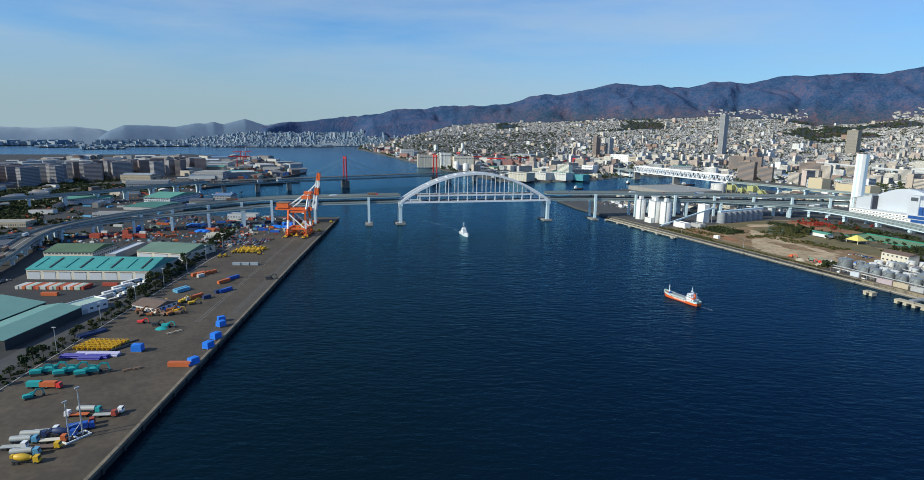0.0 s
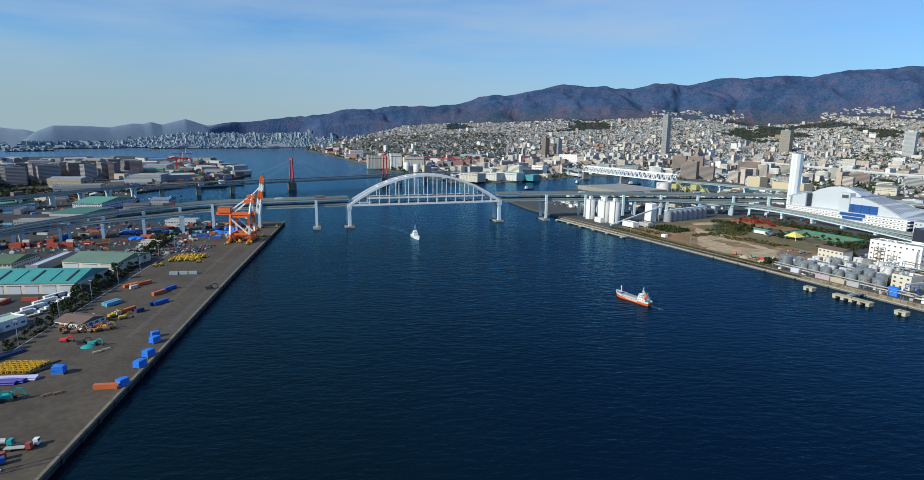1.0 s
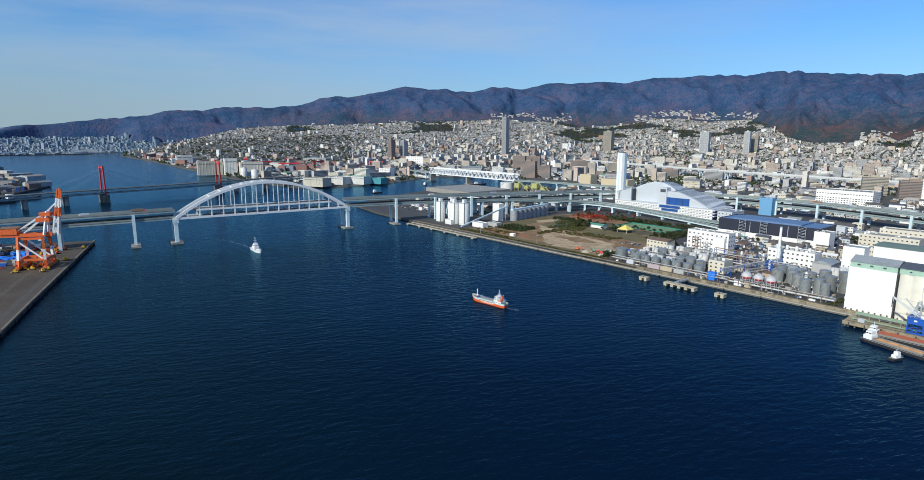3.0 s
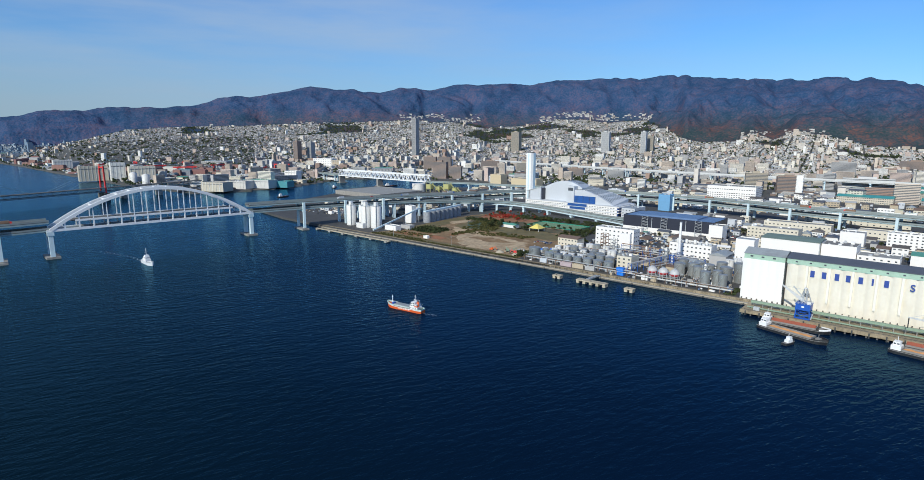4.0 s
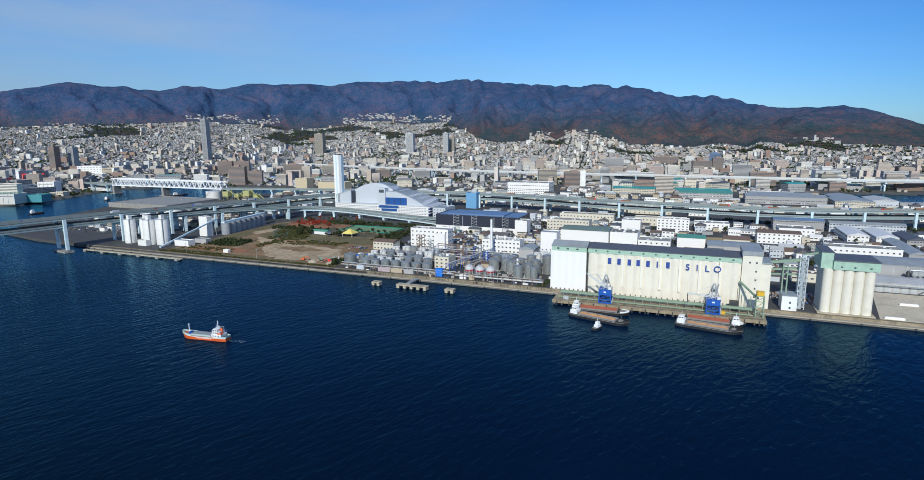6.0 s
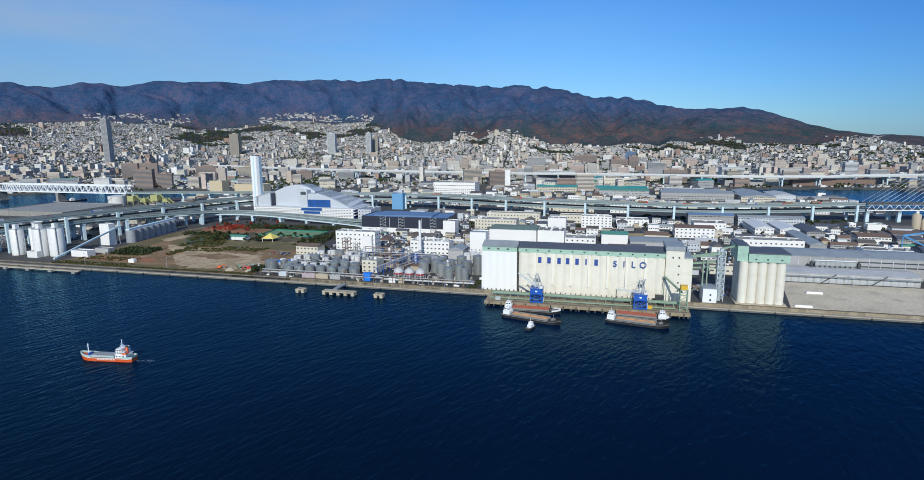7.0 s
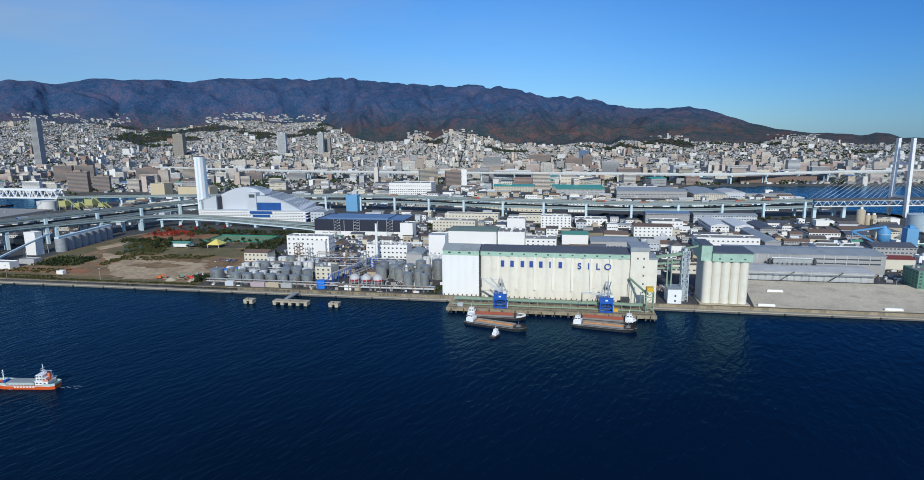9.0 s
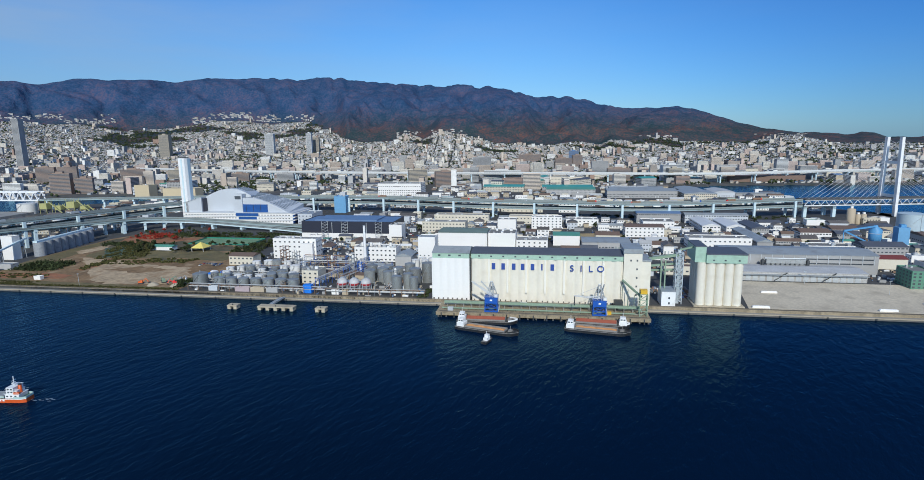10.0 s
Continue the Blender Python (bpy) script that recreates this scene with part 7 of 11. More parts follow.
# blue concrete plant and its neighbours
plant_blue = paint("plant_blue_paint", (0.10, 0.30, 0.55), 0.55, vary=0.12, scale=0.2, fine=1.0)
k = thing("silo", quay(554, 250), "blue steel silo on legs with a sloping conveyor", "silo")
part("bin", Shape().lathe(0, 0, [(1.0, 6), (6.2, 11), (6.2, 21), (2.0, 24.5), (1.6, 26)], 22), plant_blue, k)
part("ring", Shape().lathe(0, 0, [(6.2, 17), (6.5, 17), (6.5, 17.5), (6.2, 17.5)], 22, False), pale_cladding, k, "pale ring platform")
for a in range(6):
    part("leg", Shape().beam((5.6 * math.cos(a * 1.047), 5.6 * math.sin(a * 1.047), 0), (5.6 * math.cos(a * 1.047), 5.6 * math.sin(a * 1.047), 12), 0.6), plant_blue, k)
part("conveyor", Shape().beam((-2, -2, 25), (-34, -6, 20.5), 1.8, 1.6).beam((-34, -6, 20.5), (2, -24, 1.0), 1.6, 1.4), plant_blue, k, "pale blue sloping conveyor")
part("conveyor_leg", Shape().beam((-34, -6, 0), (-34, -6, 20), 0.8), plant_blue, k)
k = thing("process_tower", quay(576, 244), "square sky-blue batching tower", "tower")
part("house", Shape().box(-5, -4, 6, 6, 6, 25), paint("sky_blue_cladding", (0.22, 0.42, 0.66)), k)
for x in (-4.5, 5.5):
    for y in (-3.5, 5.5):
        part("leg", Shape().beam((x, y, 0), (x, y, 6.2), 0.8), plant_blue, k)
part("roof_room", Shape().box(-2, -2, 25, 3, 3, 28), plant_blue, k)
storage_tank(651, 362, 15, 24, paint("banded_tank", (0.44, 0.54, 0.60), 0.5, vary=0.08), "large pale blue storage tank with stairs", 0.1)
for du in (0, 11, 20):
    k = thing("silo", quay(612 + du, 424 + du * 0.4), "beige concrete silo beside the cable bridge", "silo", "beige silos")
    part("bin", Shape().lathe(0, 0, [(5.2 if du == 0 else 3.4, 0), (5.2 if du == 0 else 3.4, 21 if du == 0 else 13), (0.4, 23 if du == 0 else 14.5)], 18), tan_paint, k)
    part("head_house", Shape().box(-1.5, -1.5, 21 if du == 0 else 13.5, 1.5, 1.5, 25 if du == 0 else 16), bright_white, k)
building(504, 150, 28, 18, 10, cream_wall, paint("dark_red_roof", (0.20, 0.05, 0.04), 0.6), "cream hall with a dark red roof edge", "warehouse", pitch=2.0, clutter=0)
building(496, 80, 16, 22, 14, paint("green_tile_wall", (0.10, 0.24, 0.17), 0.7, vary=0.12), rooftop, "green five-storey apartment building", "apartment_building", floors=5, bay=4, sides=(0, 1), clutter=2)
# ---- trees, cars and small works buildings on the east island ----
def crown_shape(h, r, n, seed):
    """A crown of many small leaf clumps with gaps and an uneven outline."""
    rng = random.Random(seed)
    s = Shape()
    lobes = [(rng.uniform(-0.45, 0.45) * r, rng.uniform(-0.45, 0.45) * r, h * rng.uniform(0.55, 0.88), r * rng.uniform(0.45, 0.7)) for _ in range(6)]
    for _ in range(n):
        cx, cy, cz, cr = rng.choice(lobes)
        d = Vector((rng.gauss(0, 1), rng.gauss(0, 1), rng.gauss(0, 1))).normalized() * cr * rng.uniform(0.6, 1.05)
        p = Vector((cx, cy, cz)) + Vector((d.x, d.y, d.z * 0.8))
        a = Vector((rng.gauss(0, 1), rng.gauss(0, 1), rng.gauss(0, 1))).normalized()
        b = a.orthogonal().normalized()
        c = a.cross(b)
        k = r * rng.uniform(0.13, 0.26)
        s.add([p + b * k, p + c * k, p - b * k, p - c * k, p + a * k * 0.5], [(0, 1, 4), (1, 2, 4), (2, 3, 4), (3, 0, 4), (3, 2, 1, 0)])
    return s


def tree_model(h, r, leaf, seed, label):
    b = thing("tree", Matrix(), label, "tree", "trees by the roads")
    t = Shape().lathe(0, 0, [(0.26, 0), (0.2, h * 0.3), (0.12, h * 0.62)], 7, False)
    rng = random.Random(seed)
    for k in range(4):
        a = rng.uniform(0, 6.28)
        t.beam((0, 0, h * 0.32 + k * 0.3), (math.cos(a) * r * 0.55, math.sin(a) * r * 0.55, h * 0.68), 0.14)
    part("trunk", t, bark, b)
    part("crown", crown_shape(h, r, 130, seed), leaf, b)
    return b


TREES = [tree_model(6.5, 2.6, leaf_dark, 1, "dark green broadleaf street tree"), tree_model(5.2, 2.3, leaf_olive, 2, "olive green roadside tree"), tree_model(7.5, 3.2, leaf_dark, 3, "tall dark evergreen tree"),
         tree_model(5.5, 2.8, leaf_red, 4, "red autumn maple tree")]
for k, (u, v) in zip(TREES, ((-262, 196), (-246, 262), (-256, 186), (-268, 236))):
    k.matrix_basis = quay(u, v)


def plant_tree(kind, x, y, z=3.5, size=1.0):
    m = pose(x, y, z, 0, 0, random.uniform(0, 360)) @ Matrix.Diagonal((size, size, size * random.uniform(0.9, 1.15), 1))
    k = copy_thing(TREES[kind], m)
    k.matrix_basis = m


random.seed(11)
for u0, v0, u1, v1, n, kinds in ((-300, 180, -250, 205, 18, (0, 2, 1)), (-330, 240, -240, 290, 26, (1, 0, 3)), (-290, 228, -250, 246, 12, (3, 3, 1)), (-238, 250, -140, 262, 22, (0, 1)), (-140, 150, -115, 215, 16, (0, 1, 2)),
                               (-222, 192, -150, 202, 14, (0, 1)), (-110, 14, -100, 26, 7, (0, 2)), (-260, 150, -232, 168, 8, (2, 0)), (-105, 118, -88, 140, 7, (0, 1)), (-215, 150, -196, 170, 6, (2, 0))):
    for _ in range(n):
        p = uv(random.uniform(u0, u1), random.uniform(v0, v1))
        plant_tree(random.choice(kinds), p.x, p.y, 3.5, random.uniform(0.6, 1.1))


def thicket(name, spots, mat, label, leaf=1.0):
    """Low shrubs of many leaf clumps as one mass."""
    s = Shape()
    for x, y, z, r in spots:
        for _ in range(26):
            p = Vector((x + random.gauss(0, r * 0.45), y + random.gauss(0, r * 0.45), z + abs(random.gauss(0, r * 0.32))))
            a = Vector((random.gauss(0, 1), random.gauss(0, 1), random.gauss(0, 1))).normalized()
            b = a.orthogonal().normalized()
            c = a.cross(b)
            k = random.uniform(0.3, 0.8) * leaf
            s.add([p + b * k, p + c * k, p - b * k, p - c * k, p + a * k * 0.5], [(0, 1, 4), (1, 2, 4), (2, 3, 4), (3, 0, 4)])
    solid(name, s, mat, label, "shrubs", kind="stuff")


def scatter(u0, v0, u1, v1, n, r=2.0):
    out = []
    for _ in range(n):
        p = uv(random.uniform(u0, u1), random.uniform(v0, v1))
        out.append((p.x, p.y, 3.6, random.uniform(0.6, 1.3) * r))
    return out


thicket("shrubs", scatter(-318, 62, -276, 96, 90, 4.6) + scatter(-330, 182, -240, 204, 60, 3.4) + scatter(-114, 20, -102, 42, 24, 4.2) + scatter(-140, 200, -120, 250, 40, 2.2), leaf_dark, "dense dark thicket on the vacant lot", 1.7)
thicket("shrubs", scatter(-342, 11.5, -104, 15, 420, 1.0) + scatter(-342, 15, -250, 24, 160, 0.9), leaf_olive, "low dry weeds along the quay", 0.7)
thicket("shrubs", scatter(-280, 118, -230, 150, 60, 2.2) + scatter(-212, 108, -160, 126, 60, 1.8) + scatter(-300, 150, -240, 190, 80, 2.6) + scatter(-258, 70, -246, 128, 50, 1.6) + scatter(-252, 96, -205, 112, 40, 1.3) + scatter(-335, 34, -262, 48, 60, 1.0), leaf_olive, "olive scrub across the vacant lot", 1.4)
thicket("shrubs", scatter(-330, 235, -286, 274, 90, 1.8), leaf_red, "red autumn shrubs near the slip road")
thicket("shrubs", scatter(-290, 250, -110, 285, 150, 3.4) + scatter(-146, 150, -112, 250, 70, 3.0) + scatter(106, 12, 112, 34, 14, 1.5) + scatter(250, 466, 560, 500, 110, 2.6) + scatter(-60, 470, 240, 480, 50, 2.0), leaf_dark, "hedge of dark shrubs below the slip road", 1.6)

car_paints = [paint("car_white", (0.72, 0.72, 0.72), 0.3), paint("car_silver", (0.42, 0.43, 0.45), 0.3, 0.4), paint("car_black", (0.025, 0.026, 0.03), 0.3), paint("car_blue", (0.03, 0.08, 0.28), 0.3), paint("car_red", (0.4, 0.03, 0.03), 0.3)]


def car_model(mat, label, wheels=True):
    b = thing("car", Matrix(), label, "car", "parked cars")
    part("body", Shape().add([(-2.2, -0.85, 0.35), (2.2, -0.85, 0.35), (2.2, 0.85, 0.35), (-2.2, 0.85, 0.35), (-2.2, -0.85, 0.95), (2.15, -0.82, 0.85), (2.15, 0.82, 0.85), (-2.2, 0.85, 0.95)],
                             [(3, 2, 1, 0), (4, 5, 6, 7), (0, 1, 5, 4), (1, 2, 6, 5), (2, 3, 7, 6), (3, 0, 4, 7)]), mat, b)
    part("cabin", Shape().add([(-1.7, -0.8, 0.93), (1.0, -0.8, 0.9), (1.0, 0.8, 0.9), (-1.7, 0.8, 0.93), (-1.3, -0.68, 1.45), (0.35, -0.68, 1.45), (0.35, 0.68, 1.45), (-1.3, 0.68, 1.45)],
                              [(4, 5, 6, 7), (0, 1, 5, 4), (1, 2, 6, 5), (2, 3, 7, 6), (3, 0, 4, 7)]), glass_dark, b, "dark glazed cabin")
    if wheels:
        part("roof", Shape().box(-1.28, -0.66, 1.45, 0.33, 0.66, 1.5), mat, b)
    for x in (-1.4, 1.4):
        for y in (-0.75, 0.75) if wheels == 4 else ():
            part("wheel", Shape().pipe((x, y - 0.1, 0.32), (x, y + 0.1, 0.32), 0.32, 10), dark_steel, b)
    return b


CARS = [car_model(m, f"parked {n} saloon car on asphalt") for m, n in zip(car_paints, ("white", "silver", "black", "blue", "red"))]


FAR_CARS = [car_model(m, f"parked {n} car in the works yard", False) for m, n in zip(car_paints, ("white", "silver", "black", "blue", "red"))]


for i, k in enumerate(CARS + FAR_CARS):
    k.matrix_basis = quay(302 + 3.0 * i, 36, 3.5, 90)


def park(m, models=None):
    copy_thing(random.choice(models or FAR_CARS), m)


def parking(u0, v0, n, rows, turn=90.0, gap=3.0, lane=7.0, fill=0.5):
    for r in range(rows):
        for i in range(n):
            if random.random() < fill:
                park(quay(u0 + i * gap, v0 + r * lane, 3.5, turn + random.uniform(-3, 3)))


parking(300, 44, 14, 2)
parking(300, 150, 12, 2)
parking(20, 286, 9, 3)
parking(180, 366, 14, 2)
parking(260, 330, 10, 2)
parking(-140, 100, 7, 2)

# small works buildings filling the blocks between the yards
random.seed(23)
WALLS = (bright_white, bright_white, grey_wall, beige_wall, cream_wall, pale_cladding, tan_paint, bright_white)
dark_sheet = paint("dark_sheet_roof", (0.13, 0.12, 0.115), 0.65, vary=0.2, obj=0.3, scale=0.1, fine=0.8)
pale_sheet = paint("pale_sheet_roof", (0.50, 0.51, 0.52), 0.55, vary=0.12, obj=0.25, scale=0.1, fine=0.8)
ROOFS = (grey_roof, dark_sheet, dark_sheet, pale_sheet, brown_roof, slate, white_roof, rooftop, green_roof, rooftop)


def free(u0, v0, u1, v1):
    return all(u1 < a or u0 > c or v1 < b or v0 > d for a, b, c, d in TAKEN)


def line_clear(u0, v0, u1, v1, far=13.0):
    c = uv((u0 + u1) / 2, (v0 + v1) / 2)
    r = math.hypot(u1 - u0, v1 - v0) / 2 + far
    return all((Vector((p.x, p.y, 0)) - c).length > r for p in east_line + ramp)


TAKEN += [(-346, 368, -164, 440), (-345, 10, -100, 290), (350, 8, 520, 92), (-100, 8, 112, 128), (110, 0, 352, 42), (300, 40, 345, 62), (300, 146, 340, 166), (20, 280, 50, 312), (180, 362, 224, 382), (258, 326, 292, 346)]
made = huts = 0
for u0, v0, u1, v1, n in ((-90, 180, 110, 262, 40), (20, 262, 660, 440, 230), (300, 170, 680, 300, 120), (-100, 330, 120, 470, 60), (540, 20, 800, 330, 80), (-90, 560, 300, 740, 150), (300, 560, 620, 680, 70), (500, 690, 640, 830, 40), (-640, 80, -420, 540, 60), (100, 100, 350, 250, 60), (-330, 540, -80, 780, 60), (-640, 540, -330, 720, 50), (-80, 750, 460, 940, 90)):
    for _ in range(n):
        w, d = random.uniform(8, 28), random.uniform(7, 18)
        u, v = random.uniform(u0, u1), random.uniform(v0, v1)
        if not free(u, v, u + w, v + d) or not line_clear(u, v, u + w, v + d):
            continue
        h = random.choice((3.5, 4, 5, 6, 7, 9))
        pi = random.choice((0, 0, 2.0, 2.5, 3.2))
        near = v < 470 and h > 7
        building(u, v, w, d, h, random.choice(WALLS), random.choice(ROOFS[:6] if pi else ROOFS), random.choice(("small pale works building among the yards", "low workshop with a metal roof", "plain industrial shed beside the road")),
                 random.choice(("workshop", "depot", "store_building", "garage")), "building", floors=0, bay=5.5, pitch=pi, ridge="y" if d > w else "x", clutter=1, sides=(0,), plain=True)
        made += 1

# small sheds and huts between them, each one mesh
for _ in range(2600):
    u0, v0, u1, v1 = random.choice(((-90, 180, 110, 262), (20, 262, 660, 440), (20, 262, 660, 440), (300, 170, 680, 300), (-100, 330, 120, 470), (540, 20, 800, 330), (-90, 560, 300, 740), (100, 100, 350, 250), (300, 560, 500, 680), (-640, 80, -420, 540)))
    w, d, h = random.uniform(5, 15), random.uniform(4, 10), random.uniform(2.8, 5.5)
    u, v = random.uniform(u0, u1), random.uniform(v0, v1)
    if huts >= 230 or not free(u - 1, v - 1, u + w + 1, v + d + 1) or not line_clear(u, v, u + w, v + d, 8.0):
        continue
    TAKEN.append((u - 1, v - 1, u + w + 1, v + d + 1))
    huts += 1
    rise = random.choice((0.0, 1.2, 1.8))
    k = Shape().box(0, 0, -0.3, w, d, h)
    dress_walls(k, w, d, h)
    k.using(4).add([(-0.3, -0.3, h), (w + 0.3, -0.3, h), (w + 0.3, d + 0.3, h), (-0.3, d + 0.3, h), (-0.3, d / 2, h + rise + 0.25), (w + 0.3, d / 2, h + rise + 0.25)], [(0, 1, 5, 4), (2, 3, 4, 5), (0, 4, 3), (1, 2, 5), (3, 2, 1, 0)])
    solid("shed", k, [random.choice(WALLS), glass_dark, light_steel, wall_grey, random.choice(ROOFS)], "small works shed with a low metal roof", "shed", "small sheds of the works", m=quay(u, v))

# raised floodlights and poles of the works
for u, v in ((-60, 12), (70, 12), (330, 30), (420, 88), (470, 60), (240, 48), (-200, 14), (-300, 14)):
    b = thing("lamp_post", quay(u, v), "slim grey lamp post on the quay", "lamp post", "quay lamp posts")
    part("pole", Shape().lathe(0, 0, [(0.16, 0), (0.09, 11)], 6), light_steel, b)
    part("lamp_head", Shape().box(-1.0, -0.2, 10.9, 1.0, 0.2, 11.2), light_steel, b)
for u, v in ((375, 55), (480, 34), (355, 13), (440, 14), (498, 14)):
    solid("concrete_barrier", Shape().box(0, 0, 0, 12, 1.6, 1.3).box(0.5, 0.3, 1.3, 11.5, 1.3, 1.7), bright_white, "row of white concrete barriers", "barrier", "barriers on the yard", m=quay(u, v, 3.56))

# loose goods in the works yards
random.seed(61)


def yard_goods(name, spans, count, mats, label, where):
    for k, mt in enumerate(mats):
        s = Shape()
        for _ in range(count):
            a, b, c, d = random.choice(spans)
            x, y = random.uniform(a, c), random.uniform(b, d)
            p = where(x, y)
            if p is None:
                continue
            w, l, h = random.uniform(0.7, 2.4), random.uniform(0.7, 5.0), random.uniform(0.5, 2.4)
            s.box(-w / 2, -l / 2, 0, w / 2, l / 2, h, pose(p[0], p[1], 3.5, 0, 0, p[2] + random.choice((0, 90)) + random.uniform(-6, 6)))
        solid(name, s, mt, label, "goods", kind="stuff")


def on_quay(u, v):
    if any(a < u < c and b < v < d for a, b, c, d in TAKEN if (c - a) < 200 and (a, b) not in OPEN):
        return None
    p = uv(u, v)
    return p.x, p.y, QA


OPEN = {(-100, 8), (300, 40), (300, 146), (20, 280), (180, 362), (258, 326), (-345, 10), (110, 0)}
yard_goods("yard_goods", [(-95, 120, 110, 260), (20, 255, 640, 445), (290, 100, 640, 240), (-100, 330, 120, 450), (-640, 70, -420, 540), (540, 20, 780, 330), (-90, 12, 112, 125), (110, 42, 350, 60), (-100, 560, 300, 760)], 900,
           (bright_white, light_steel, pipe_rust, dark_steel, blue_roof, tan_paint, grey_wall), "small crates and machines in the works yards", on_quay)
for _ in range(70):
    u, v = random.uniform(-60, 640), random.uniform(170, 445)
    if on_quay(u, v):
        p = uv(u, v)
        plant_tree(random.choice((0, 1, 2)), p.x, p.y, 3.5, random.uniform(0.7, 1.1))



# lorries and cars on the expressways
def lorry_model(cab, box, label, L=8.0):
    b = thing("lorry", quay(304, 52, 3.56, 90), label, "lorry", "lorries on the roads")
    part("cab", Shape().add([(0, -1.2, 0.5), (2.0, -1.2, 0.5), (2.0, 1.2, 0.5), (0, 1.2, 0.5), (0, -1.2, 2.9), (1.5, -1.15, 2.9), (1.5, 1.15, 2.9), (0, 1.2, 2.9), (2.0, -1.2, 1.6), (2.0, 1.2, 1.6)],
                            [(3, 2, 1, 0), (0, 1, 8, 5, 4), (2, 3, 7, 6, 9), (1, 2, 9, 8), (8, 9, 6, 5), (4, 5, 6, 7), (3, 0, 4, 7)]), cab, b)
    part("cargo_box", Shape().box(-L, -1.25, 1.0, -0.15, 1.25, 3.7), box, b)
    part("chassis", Shape().box(-L + 0.2, -1.0, 0.35, 1.6, 1.0, 1.0), dark_steel, b)
    return b


LORRIES = [lorry_model(white_paint, pale_cladding, "white box lorry on the expressway"), lorry_model(crane_blue, light_steel, "blue-cabbed lorry with a grey box", 11.0), lorry_model(red_paint, pipe_rust, "red lorry with a rusty container", 12.0)]
for i, k in enumerate(LORRIES):
    k.matrix_basis = quay(306 + 5 * i, 56, 3.56, 90)
random.seed(91)
for line, gap in ((east_line, 50.0), (west_line, 60.0), (far_road, 110.0)):
    for p, a in on_line(line[2:-2], gap, 12.0):
        side = random.choice((-1, 1))
        m = Matrix.Translation((p.x, p.y, p.z + 0.03)) @ Matrix.Rotation(a + (math.pi if side > 0 else 0), 4, "Z") @ pose(random.uniform(-8, 8), random.choice((3.0, 5.6)), 0)
        copy_thing(random.choice(LORRIES + [random.choice(CARS), random.choice(CARS)]), m)
# ---- ships under way ----
hull_orange = paint("orange_hull", (0.62, 0.10, 0.02), 0.4, vary=0.06)
foam = paint("white_foam", (0.3, 0.36, 0.42), 0.7, vary=0.2, scale=0.4, fine=2.0)


def bars(parent, spots, w, h, mat, name="hull_mark"):
    me = Shape().box(-w / 2, -0.06, 0, w / 2, 0.02, h).mesh(name, mat)
    for x, y, z, turn in spots:
        part(name, me, None, parent, "", pose(x, y, z, 0, 0, turn))


